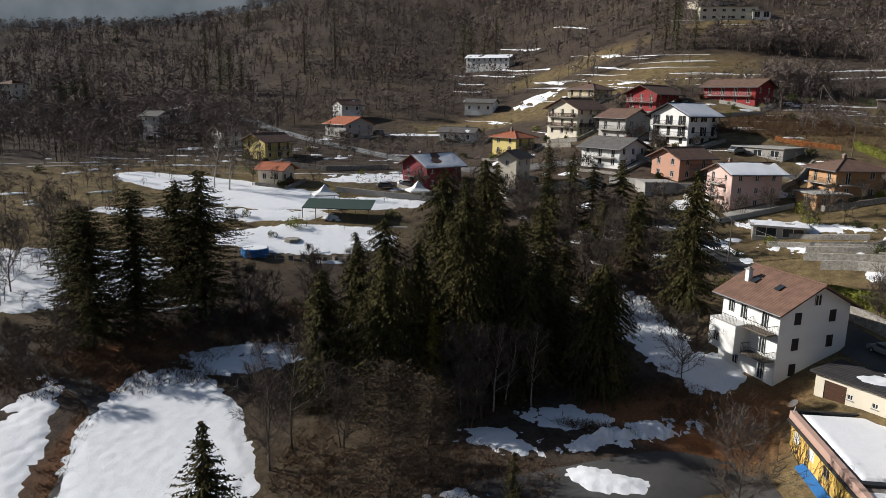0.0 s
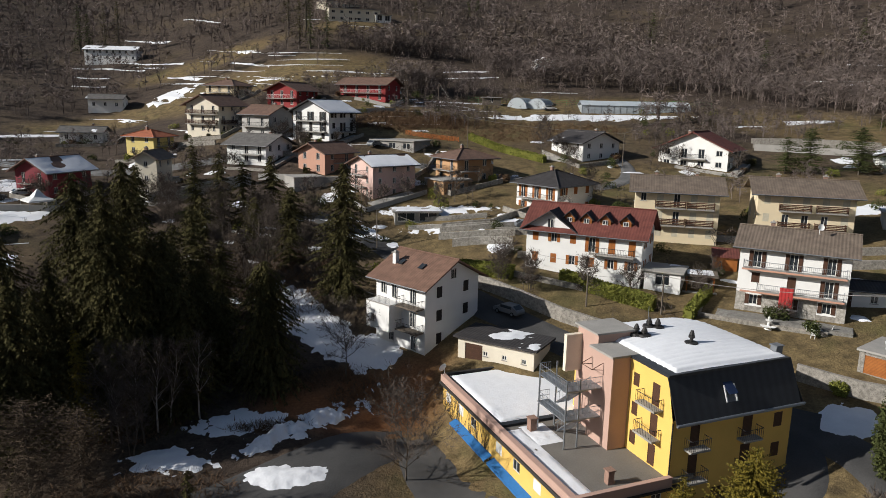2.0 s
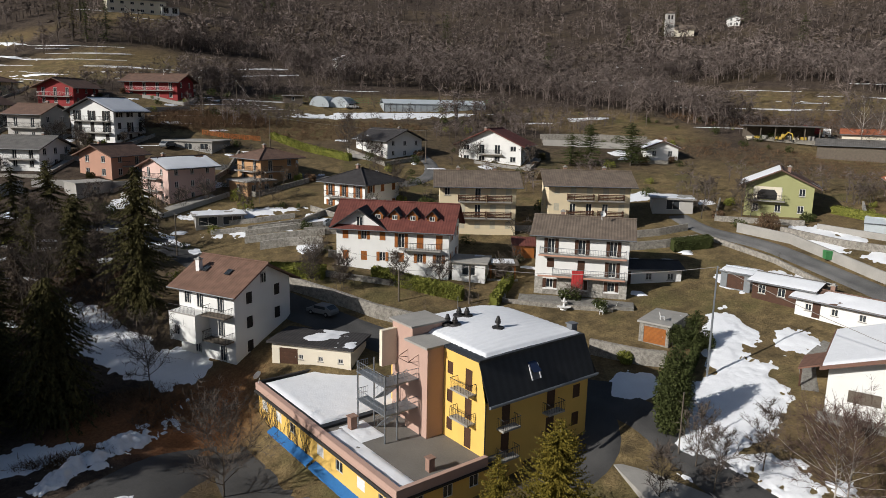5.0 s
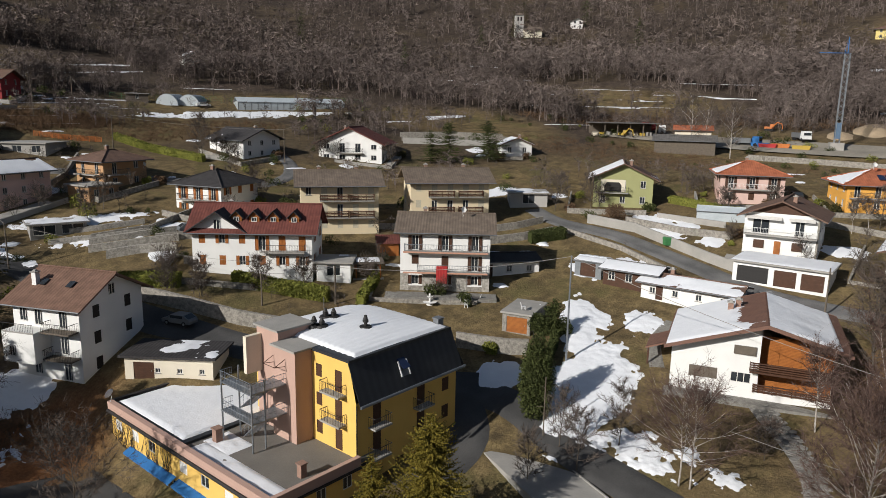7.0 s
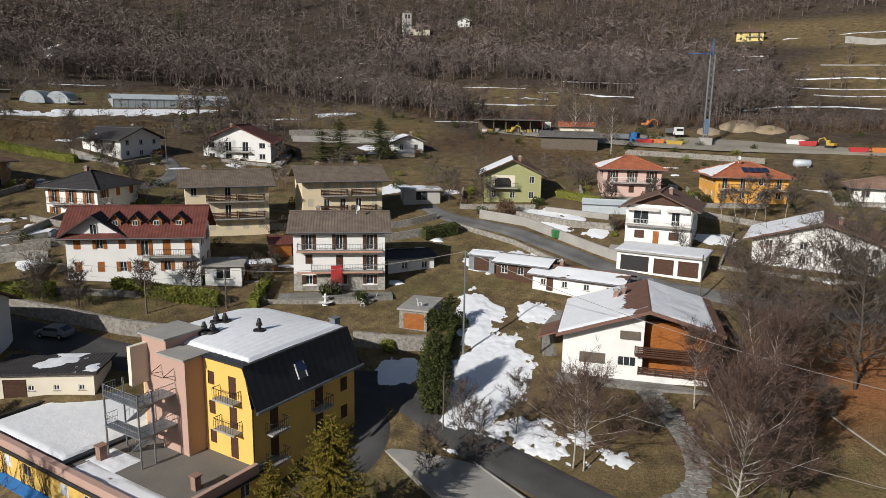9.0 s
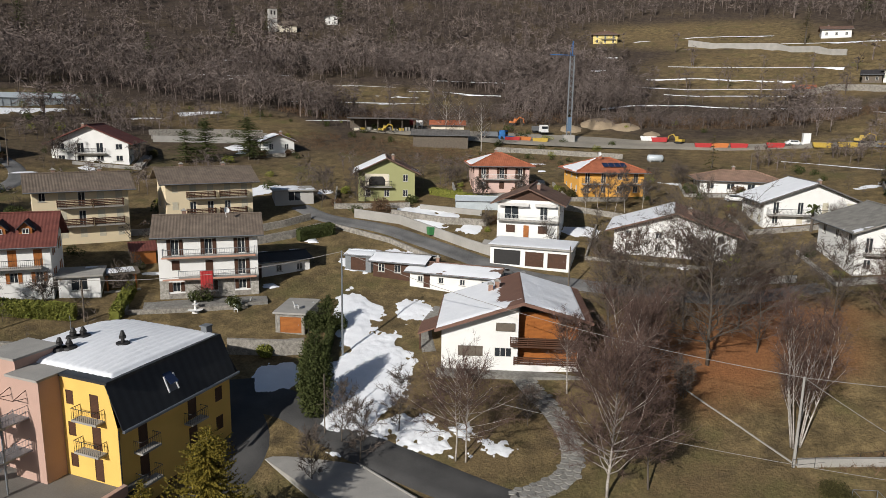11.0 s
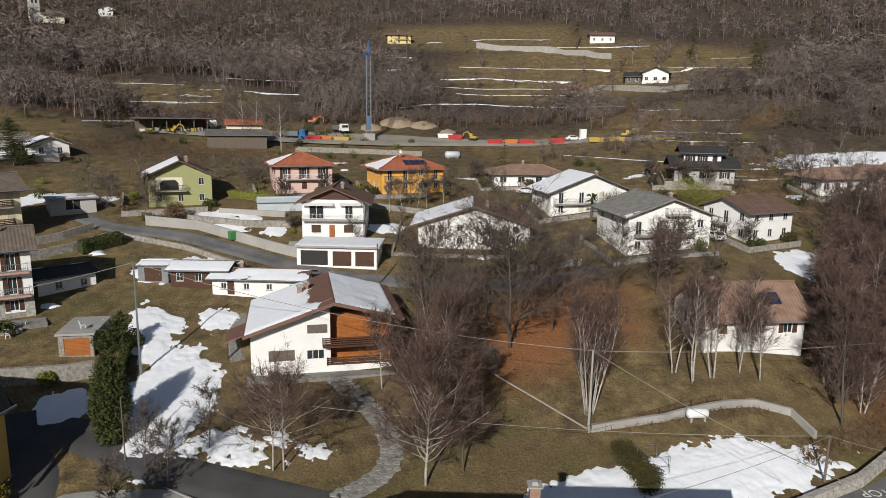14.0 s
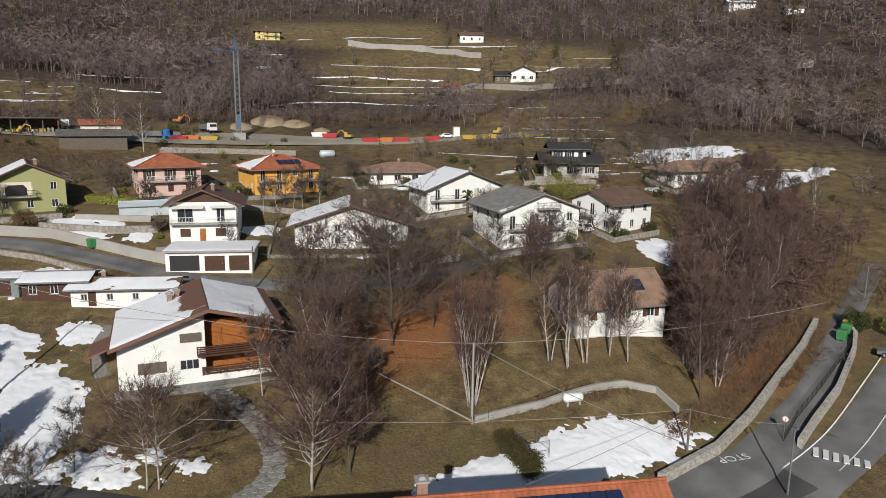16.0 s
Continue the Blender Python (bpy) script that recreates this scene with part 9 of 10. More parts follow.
tunnel("plastic tunnel greenhouse on the slope", 128.5, 190.5, -50, 12, 3.2, 3.4)
tunnel("plastic tunnel greenhouse on the slope", 133.5, 187.0, -50, 12, 3.2, 3.4)
gl = thing("greenhouse", "long glass greenhouse on the slope", "greenhouse", on(143.5, 176.5, -28), "greenhouses")
part("wall", Geo().box(0, 0, -1.5, 34, 7, 2.6), POLY, gl)
part("roof", Geo().slab([(-0.2, -0.2, 2.6), (34.2, -0.2, 2.6), (34.2, 3.5, 4.0), (-0.2, 3.5, 4.0)], 0.08).slab([(-0.2, 3.5, 4.0), (34.2, 3.5, 4.0), (34.2, 7.2, 2.6), (-0.2, 7.2, 2.6)], 0.08).weld(), POLY, gl)
for k in range(18):
    part("glazing_bar", Geo().box(2 * k - 0.05, -0.06, -1.0, 2 * k + 0.05, -0.01, 2.6), METAL, gl)
car("white van by the greenhouses", 136.5, 184.0, -25, WHITEPAINT, "van")
house("shed", "small dark shed beside the greenhouses", 119.5, 197.0, -30, 6, 4, 2.2, WOOD_GREY, CONCRETE, "flat", over=0.4, floors=1, cols={"R": 1}, chimneys=0, group="sheds", snow=(0.5,))


def fence(label, points, h, mat, gap=2.0, rails=2, category="fence", r=0.04, mesh_bars=0.0):
    f = thing("fence", label, category, pose(0, 0, 0), "fences")
    for a, b in zip(points, points[1:]):
        L = math.hypot(b[0] - a[0], b[1] - a[1])
        n = max(1, int(L / gap))
        pts = [(a[0] + (b[0] - a[0]) * i / n, a[1] + (b[1] - a[1]) * i / n) for i in range(n + 1)]
        pz = [gz(*p) for p in pts]
        for p, z in zip(pts, pz):
            part("post", Geo().tube([(*p, z - 0.3), (*p, z + h)], r, 5), mat, f)
        for k in range(rails):
            zz = h * (k + 1) / rails - 0.05
            part("rail", Geo().tube([(*p, z + zz) for p, z in zip(pts, pz)], r * 0.7, 4), mat, f)


fence("dark green mesh fence behind the greenhouses", [(118, 203), (140, 190), (178, 168), (182, 160)], 1.8, GREENPAINT, 3.0, 3)
fence("orange net fence on the slope", [(77.5, 165), (82, 160.5), (88.1, 156.3)], 1.2, ORANGEPAINT, 1.2, 6, r=0.07)
fence("dark iron railing on the road wall", [(60.5, -47.5), (64, -51.5), (69, -58.3), (77.5, -69.5)], 1.2, IRON, 1.6, 4)
fence("guard rail along the valley road", [(-73, 279), (-40.4, 229), (-9.8, 195.5)], 0.9, METAL, 3.0, 2, r=0.07)
fence("thin wire fence at the garden wall", [(64.9, -15.0), (66.6, -22.6), (68.4, -29.6)], 1.1, IRON, 1.8, 2, r=0.025)
fence("iron gate and railing by the garages", [(101.8, 6.5), (101.5, 2.0), (101.2, -1.5)], 1.2, IRON, 1.0, 3)
fence("dark fence along the hotel garden", [(66.0, 34.2), (71.0, 36.0), (78.0, 39.5)], 1.4, IRON, 1.2, 3)
fence("grey garden fence in the snow", [(-42, 121), (-30, 118), (-16, 119)], 1.2, METAL, 1.5, 2)

# ---- garden things ----
pg = thing("pergola", "honey wood garden pergola with flat roof", "pergola", on(76.9, 69.0, -45))
for px, py in ((0, 0), (3.6, 0), (0, 3), (3.6, 3)):
    part("post", Geo().box(px - 0.1, py - 0.1, -0.4, px + 0.1, py + 0.1, 2.3), WOOD_ORANGE, pg)
part("roof", Geo().box(-0.6, -0.6, 2.3, 4.2, 3.6, 2.5), WOOD_GREY, pg)
flat_snow(pg, 0.0, 0.0, 3.6, 3.2, 2.51, 0.9, 4)
part("floor", Geo().box(-0.5, -0.5, -0.4, 4.1, 3.5, 0.05), CONCRETE, pg)
cb = thing("garden_cabin", "orange wooden garden cabin with red roof", "cabin", on(85.2, 71.8, -47))
part("wall", Geo().box(0, 0, -0.5, 3.4, 2.6, 2.2), WOOD_ORANGE, cb)
part("roof", Geo().slab([(-0.3, -0.4, 2.2), (3.7, -0.4, 2.2), (3.7, 3.0, 3.0), (-0.3, 3.0, 3.0)], 0.15), ROOF_RED, cb)
ft = thing("fountain", "pale stone garden fountain on the lawn", "fountain", on(77.3, 55.6))
part("basin", Geo().tube([(0, 0, 0), (0, 0, 0.25), (0, 0, 0.45)], [0.5, 0.3, 1.0], 12), WHITE, ft)
part("bowl", Geo().tube([(0, 0, 0.4), (0, 0, 1.0), (0, 0, 1.2)], [0.15, 0.14, 0.45], 10), WHITE, ft)
part("finial", Geo().tube([(0, 0, 1.2), (0, 0, 1.5), (0, 0, 1.7)], [0.1, 0.16, 0.04], 8), WHITE, ft)


def chair(x, y, rz, up=0.0):
    c = thing("garden_chair", "white plastic garden chair", "chair", on(x, y, rz, up), "garden chairs")
    part("seat", Geo().box(-0.25, -0.25, 0.4, 0.25, 0.25, 0.45), WHITEPAINT, c)
    part("backrest", Geo().add([(-0.25, 0.22, 0.45), (0.25, 0.22, 0.45), (0.25, 0.36, 0.95), (-0.25, 0.36, 0.95), (-0.25, 0.27, 0.45), (0.25, 0.27, 0.45), (0.25, 0.41, 0.95), (-0.25, 0.41, 0.95)], [(0, 1, 2, 3), (7, 6, 5, 4), (0, 3, 7, 4), (1, 5, 6, 2), (3, 2, 6, 7)]), WHITEPAINT, c)
    for lx in (-0.22, 0.22):
        for ly in (-0.22, 0.22):
            part("leg", Geo().box(lx - 0.03, ly - 0.03, 0, lx + 0.03, ly + 0.03, 0.4), WHITEPAINT, c)


for x, y, rz in ((80.2, 52.0, 30), (81.2, 51.2, 100), (82.2, 50.6, 200), (79.6, 51.0, 300)):
    chair(x, y, rz)
chair(78.6, 41.5, 40, 2.75)
tb = thing("garden_table", "white plastic garden table", "table", on(80.6, 51.4, 20))
part("tabletop", Geo().box(-0.6, -0.4, 0.68, 0.6, 0.4, 0.72), WHITEPAINT, tb)
for lx in (-0.5, 0.5):
    for ly in (-0.32, 0.32):
        part("leg", Geo().box(lx - 0.03, ly - 0.03, 0, lx + 0.03, ly + 0.03, 0.68), WHITEPAINT, tb)
tw = Geo()
for k in range(8):
    tw.add([(5.3 + 0.2 * k, -1.16 - 0.03 * (k % 2), 1.3), (5.5 + 0.2 * k, -1.16 - 0.03 * ((k + 1) % 2), 1.3), (5.5 + 0.2 * k, -1.16 - 0.03 * ((k + 1) % 2), 3.95), (5.3 + 0.2 * k, -1.16 - 0.03 * (k % 2), 3.95),
            (5.3 + 0.2 * k, -1.20 - 0.03 * (k % 2), 1.3), (5.5 + 0.2 * k, -1.20 - 0.03 * ((k + 1) % 2), 1.3), (5.5 + 0.2 * k, -1.20 - 0.03 * ((k + 1) % 2), 3.95), (5.3 + 0.2 * k, -1.20 - 0.03 * (k % 2), 3.95)], [(0, 3, 2, 1), (4, 5, 6, 7)])
tagged(part("blanket", tw.weld(), REDPAINT, m=pose(78.4, 61.8, gz(78.4, 61.8), 0, 0, -57)), "red blanket hung over the balcony rail", "blanket")
tk = thing("gas_tank", "white horizontal gas tank at the wall", "tank", on(66.0, -26.2, -85))
part("shell", Geo().tube([(-1.15, 0, 0.7), (-0.95, 0, 0.7), (0.95, 0, 0.7), (1.15, 0, 0.7)], [0.2, 0.5, 0.5, 0.2], 12), WHITEPAINT, tk, smooth=True)
for sx in (-0.7, 0.7):
    part("saddle", Geo().box(sx - 0.1, -0.35, -0.2, sx + 0.1, 0.35, 0.35), CONCRETE, tk)
tk2 = thing("water_tank", "pale blue horizontal tank on the slope", "tank", on(185.5, -3.0, -80))
part("shell", Geo().tube([(-2.0, 0, 0.9), (-1.7, 0, 0.9), (1.7, 0, 0.9), (2.0, 0, 0.9)], [0.4, 0.9, 0.9, 0.4], 12), POLY, tk2, smooth=True)
for sx in (-1.2, 1.2):
    part("saddle", Geo().box(sx - 0.15, -0.6, -0.3, sx + 0.15, 0.6, 0.3), CONCRETE, tk2)
for k, (x, y, m) in enumerate([(78.6, -68.6, GREENPAINT), (80.0, -70.4, GREENPAINT), (81.0, -71.5, YELLOWPAINT), (114.0, 34.0, GREENPAINT)]):
    bn = thing("waste_bin", "green wheeled street waste bin", "bin", on(x, y, -50, 0.1), "waste bins")
    part("body", Geo().box(-0.7, -0.55, 0.12, 0.7, 0.55, 1.25, taper=-0.08), m, bn)
    part("lid", Geo().box(-0.8, -0.66, 1.25, 0.8, 0.66, 1.42, taper=0.12), m, bn)
ms = thing("sign_post", "round white traffic sign on a post", "sign", on(61.0, -47.8, 40))
part("post", Geo().tube([(0, 0, 0), (0, 0, 2.4)], 0.03, 6), METAL, ms)
part("plate", Geo().tube([(0, -0.05, 2.3), (0, -0.01, 2.3)], 0.3, 14), WHITEPAINT, ms)
part("rim", Geo().tube([(0, -0.035, 2.3), (0, -0.02, 2.3)], 0.36, 14), REDPAINT, ms)
for k in range(6):
    f = k / 5
    x, y = 58.8 + (56.0 - 58.8) * f, -50.0 + (-53.6 + 50.0) * f
    m = pose(x, y, gz(x, y) + 0.14, 0, 0, 142)
    tagged(part("crossing_stripe", Geo().box(-1.35, -0.25, -0.1, 1.35, 0.25, 0.012), WHITEPAINT, m=m), "worn white pedestrian crossing stripe", "road marking", "crossing stripes")
fc = bpy.data.curves.new("road_word", "FONT")
fc.body, fc.size, fc.align_x, fc.extrude = "STOP", 1.5, "CENTER", 0.005
word = new("road_word", fc)
word.matrix_basis = pose(58.3, -40.0, gz(58.3, -40.0) + 0.2, 0, 0, 98)
fc.materials.append(WHITEPAINT)
tagged(word, "worn white STOP lettering painted on the asphalt", "road marking")
ribbon("road_line", "worn white edge line along the lower road", "road marking", [(51.5, -33), (54.0, -39.5), (57.6, -46.6), (61.5, -53.5), (66.5, -60.5), (74, -71)], 0.16, WHITEPAINT, 0.13)
ribbon("road_line", "worn white centre line of the lower road", "road marking", [(50.2, -40), (54.0, -47.6), (58.5, -55.5), (64, -63.5), (71, -74)], 0.14, WHITEPAINT, 0.13)
cgm = thing("metal_cage", "open frame cage of thin bars", "cage", on(58.6, -21.2, 12))
for a in ((0, 0), (2.4, 0), (2.4, 2), (0, 2)):
    part("post", Geo().tube([(*a, -0.2), (*a, 1.9)], 0.03, 5), METAL, cgm)
ring = [(0, 0), (2.4, 0), (2.4, 2), (0, 2), (0, 0)]
for z in (0.95, 1.9):
    for a, b in zip(ring, ring[1:]):
        part("bar", Geo().tube([(*a, z), (*b, z)], 0.025, 4), METAL, cgm)
bk = thing("trimmed_bush", "long clipped dark hedge standing in the snow", "hedge", on(56.0, -18.3, -76))
V, F = leaf_cloud([(0.3 * i, 0.3 * j, 0.35 + 0.35 * k) for i in range(6) for j in range(22) for k in range(6)], [0.42] * 792, 15000, 0.14, 77)
part("foliage", sheet_mesh("foliage", V, F, NEEDLE, smooth=False), None, bk)
part("stem", Geo().tube([(0.75, 3.2, -0.3), (0.75, 3.2, 1.0)], 0.08, 5), BARK, bk)

# white pavilion tents, pool and green roof in the lower village
for x, y, s in ((-25.1, 150.3, 2.6), (-5.2, 155.0, 2.4)):
    t = thing("pavilion_tent", "white peaked pavilion tent", "tent", on(x, y, 20), "tents")
    g = Geo()
    n = 4
    base = [(-s, -s, 2.1), (s, -s, 2.1), (s, s, 2.1), (-s, s, 2.1)]
    midr = [(p[0] * 0.45, p[1] * 0.45, 2.7) for p in base]
    g.add(base + midr + [(0, 0, 4.2)] + [(p[0], p[1], 1.8) for p in base], [(i, (i + 1) % 4, 4 + (i + 1) % 4, 4 + i) for i in range(4)] + [(4 + i, 4 + (i + 1) % 4, 8) for i in range(4)] + [(9 + i, 9 + (i + 1) % 4, (i + 1) % 4, i) for i in range(4)])
    part("canopy", g, WHITEPAINT, t)
    for p in base:
        part("leg", Geo().tube([(p[0], p[1], -0.2), (p[0], p[1], 2.1)], 0.05, 5), METAL, t)
pl = thing("swimming_pool", "round blue above-ground pool in the snow", "pool", on(-32.6, 120.5))
part("wall", Geo().tube([(0, 0, -0.2), (0, 0, 1.2)], 2.4, 20), BLUE, pl)
part("cover", Geo().tube([(0, 0, 1.2), (0, 0, 1.28)], 2.2, 20), SNOW, pl)
gr = thing("canopy_roof", "long dark green canopy roof on posts", "canopy", on(-28.0, 139.5, -4))
part("roof", Geo().slab([(0, 0, 2.3), (14, 0, 2.3), (14, 6, 3.4), (0, 6, 3.4)], 0.15), material("green tarpaulin", (0.045, 0.075, 0.055), (0.03, 0.05, 0.04), 0.6, 1, 9), gr)
for k in range(6):
    part("post", Geo().box(k * 2.7, 0.2, -0.5, k * 2.7 + 0.12, 0.32, 2.25), WOOD_GREY, gr)
tagged(part("garden_stone", Geo().tube([(0, 0, -0.1), (0, 0, 0.5)], [1.7, 1.5], 8), STONE, m=on(-27.5, 127.5)), "flat eight-sided stone basin in the snow", "basin")
for k in range(7):
    tagged(part("crate", Geo().box(-0.4, -0.4, -0.1, 0.4, 0.4, 0.8, taper=0.03), WOOD_GREY, m=on(-26 + 1.9 * k, 119.5 + (k % 3) * 0.6, 10 * k)), "weathered wooden crate in the snow", "crate", "crates")
car("white van beside the crimson house", -8.3, 166.7, 20, WHITEPAINT, "van")
car("grey parked car beside the crimson house", -13.0, 164.0, 10, GREYPAINT)
car("white parked car by the bungalow", 148.2, -18.2, -100, WHITEPAINT)
car("dark parked car under the garage roof", 100.5, 16.2, -160, GREYPAINT)
car("grey parked car on the lower road", 72.6, -71.5, 50, GREYPAINT)
car("grey parked car by the upper houses", 66, 158, 30, GREYPAINT)
car("dark parked car by the terraces", 70, 99, -20, GREYPAINT)
car("dark car parked on the road beside the white house", 51.3, 76.0, 105, GREYPAINT)
# palm beside the snowy house
pm = thing("palm_tree", "small green palm beside the white house", "tree", on(129.4, -28.2))
part("trunk", Geo().tube([(0, 0, -0.3), (0.1, 0, 3.6)], [0.25, 0.2], 8), BARK, pm)
fg = Geo()
rr = random.Random(2)
for k in range(34):
    a, up = rr.uniform(0, 6.283), rr.uniform(-0.6, 1.2)
    d = Vector((math.cos(a), math.sin(a), 0))
    s = Vector((-math.sin(a), math.cos(a), 0)) * 0.22
    p0, p1, p2 = Vector((0.1, 0, 3.6)), Vector((0.1, 0, 3.7 + up * 0.8)) + d * 0.9, Vector((0.1, 0, 3.2 + up * 0.9)) + d * 1.7
    fg.add([p0, p1 - s, p1 + s, p2], [(0, 1, 2), (1, 3, 2)])
part("crown", fg, NEEDLE_P, pm)
# scattered far houses
house("school_building", "long cream flat-roofed building on the slope", 121.5, 350.0, -11, 26, 10, 6.3, CREAM, CONCRETE, "flat", over=0.5, floors=2, cols={"R": 6, "L": 2}, win=(1.6, 1.2), chimneys=0, seed=90)
house("carport", "white open annex of the long building", 144.2, 344.0, -11, 8, 9, 4.0, WHITE, CONCRETE, "flat", over=0.5, floors=1, cols={"R": 2}, win=(2.4, 2.6), chimneys=0, seed=91)
house("house", "white house among trees on the far slope", 360.6, -219.8, -100, 14, 8, 5.0, WHITE, ROOF_GREY, "w", 20, 0.8, seed=81, snow=(0.6, 0.6))
house("house", "small white house on the far slope", 328.6, -231.8, -110, 8, 6, 4.0, WHITE, ROOF_BROWN, "w", 22, 0.8, seed=82, floors=1)
house("ruin", "pale stone ruin in the woods", 253.9, -185.9, -110, 6, 5, 3.2, STONE, ROOF_GREY, "flat", over=0.0, seed=83, floors=1, chimneys=0)
house("carport", "low carport with snowy flat roof", 51.8, 114.5, -20, 9, 5, 2.4, CONCRETE, CONCRETE, "flat", over=0.5, floors=1, cols={"R": 2}, win=(3.2, 2.0), chimneys=0, snow=(0.7,), group="garages")
house("garage", "low concrete garage in the village", 40.2, 138.0, 5, 7, 6, 2.8, CONCRETE, CONCRETE, "flat", over=0.2, floors=1, cols={"R": 1}, chimneys=0, group="garages")
house("shed", "small glazed cold frame house", 127.7, 33.5, -75, 8, 3.5, 1.8, POLY, POLY, "w", 20, 0.1, floors=1, cols={"R": 0, "L": 0}, chimneys=0, group="sheds")

sl = thing("garage_roof", "flat concrete garage roof beside the shaded street", "garage", on(55.2, 20.5, 60))
part("slab", Geo().box(-6, 0, -3.0, 11.0, 6.0, 0.3), CONCRETE, sl)
part("kerb", Geo().box(-6.15, -0.15, -0.2, 11.15, 0.0, 0.42), CONCRETE, sl)

# ---- gardens and yards of the village ----
def crowded(x, y, margin=1.0):
    """True where a house stands."""
    for hx, hy, rz, w, d, h, n in FOOTPRINTS:
        c, s = math.cos(radians(rz)), math.sin(radians(rz))
        u, v = (x - hx) * c + (y - hy) * s, -(x - hx) * s + (y - hy) * c
        if -margin < u < w + margin and -margin < v < d + margin:
            return True
    return False


SHRUBS = []
for k in range(4):
    SHRUBS.append(bare_tree("small bare garden tree", 300 + 5 * k, 60, 5.0, 900 + k, stems=1 + k % 3, per=4, top=2, width=0.03, group="garden trees"))
BUSHES = []
for k, mt in enumerate((HEDGE, NEEDLE_P, SCRUB, NEEDLE)):
    b = thing("bush", "rounded garden bush beside a house", "bush", on(300 + 4 * k, 66), "bushes")
    rr = random.Random(k)
    V, F = leaf_cloud([(rr.uniform(-0.5, 0.5), rr.uniform(-0.5, 0.5), rr.uniform(0.3, 0.9)) for _ in range(7)], [0.5] * 7, 700, 0.2, 600 + k)
    part("foliage", sheet_mesh("foliage", V, F, mt, smooth=False), None, b)
    part("stem", Geo().tube([(0, 0, -0.3), (0, 0, 0.6)], 0.05, 5), BARK, b)
    BUSHES.append(b)


def yards():
    rnd = random.Random(12)
    done = 0
    for i, (hx, hy, rz, w, d, h, name) in enumerate(list(FOOTPRINTS)):
        r = math.hypot(hx, hy)
        if name != "house" or r < 95 or r > 260:
            continue
        c, s = math.cos(radians(rz)), math.sin(radians(rz))

        def at(u, v):
            return hx + u * c - v * s, hy + u * s + v * c

        g0 = rnd.uniform(3.0, 5.0)
        # low wall round the front garden, on the downhill sides
        pts = [at(-g0, d * rnd.uniform(0.5, 1.0)), at(-g0, -g0), at(w * rnd.uniform(0.6, 1.0), -g0)]
        if not any(crowded(*p, 0.5) for p in pts):
            wall_line("garden_wall", "low " + ("grey stone" if i % 3 else "pale concrete") + " garden wall below a house", pts, rnd.uniform(0.5, 1.0), 0.3, STONE if i % 3 else CONCRETE)
        # paved forecourt
        if i % 3 != 2:
            a, b = at(-2.0, -2.0), at(w * 0.8, -2.0)
            ribbon("forecourt", "grey paved forecourt of a house", "paving", [a, b], 3.2, CONCRETE if i % 4 else PAVING, 0.1)
        for k in range(6):
            u, v = (rnd.uniform(-g0, w), rnd.uniform(-g0, -1.2)) if k % 2 else (rnd.uniform(-g0, -1.2), rnd.uniform(-g0, d))
            x, y = at(u, v)
            if crowded(x, y, 0.6):
                continue
            if rnd.random() < 0.45:
                m = on(x, y, rnd.uniform(0, 360)) @ Matrix.Scale(rnd.uniform(0.6, 1.2), 4)
                copy_thing(rnd.choice(SHRUBS), m)
            else:
                m = on(x, y, rnd.uniform(0, 360)) @ Matrix.Scale(rnd.uniform(0.7, 1.6), 4)
                copy_thing(rnd.choice(BUSHES), m)
        if i % 3 == 0:
            x, y = at(w + 3.0, rnd.uniform(0, d * 0.5))
            if not crowded(x, y, 2.4):
                car("parked car beside a village house", x, y, rz + 90, (WHITEPAINT, GREYPAINT, IRON, GREYPAINT)[i % 4])
        if i % 2:
            x, y = at(-g0 - 2.0, rnd.uniform(0, d))
            snow_patch("small snow patch in a garden", x, y, rnd.uniform(1.5, 4), rnd.uniform(1.2, 3), rnd.uniform(0, 180), 0.4, seed=700 + i, holes=0.3)
        done += 1


yards()


def scattered():
    """Bare shrubs and young trees over the gardens, banks and open slopes."""
    rs = np.random.RandomState(31)
    n = 2600
    a, r = rs.uniform(-32, 134, n), np.sqrt(rs.uniform(92.0 ** 2, 270.0 ** 2, n))
    x, y = r * np.sin(np.radians(a)), r * np.cos(np.radians(a))
    ok = (wobble(x, y, 22, 33) + rs.uniform(-0.5, 0.3, n) > 0.0) & ~((a > 84) & (a < 101) & (r > 190) & (r < 212))
    ok &= np.array([not crowded(px, py, 1.5) for px, py in zip(x, y)])
    x, y = x[ok], y[ok]
    h = rs.uniform(1.2, 4.2, len(x)) * np.where(rs.rand(len(x)) < 0.2, 1.6, 1.0)
    stand("scattered_shrubs", "bare shrubs scattered over the gardens and slopes", "shrubs", planted(SHRUB_FORMS, x, y, h, 32), TWIG)


scattered()


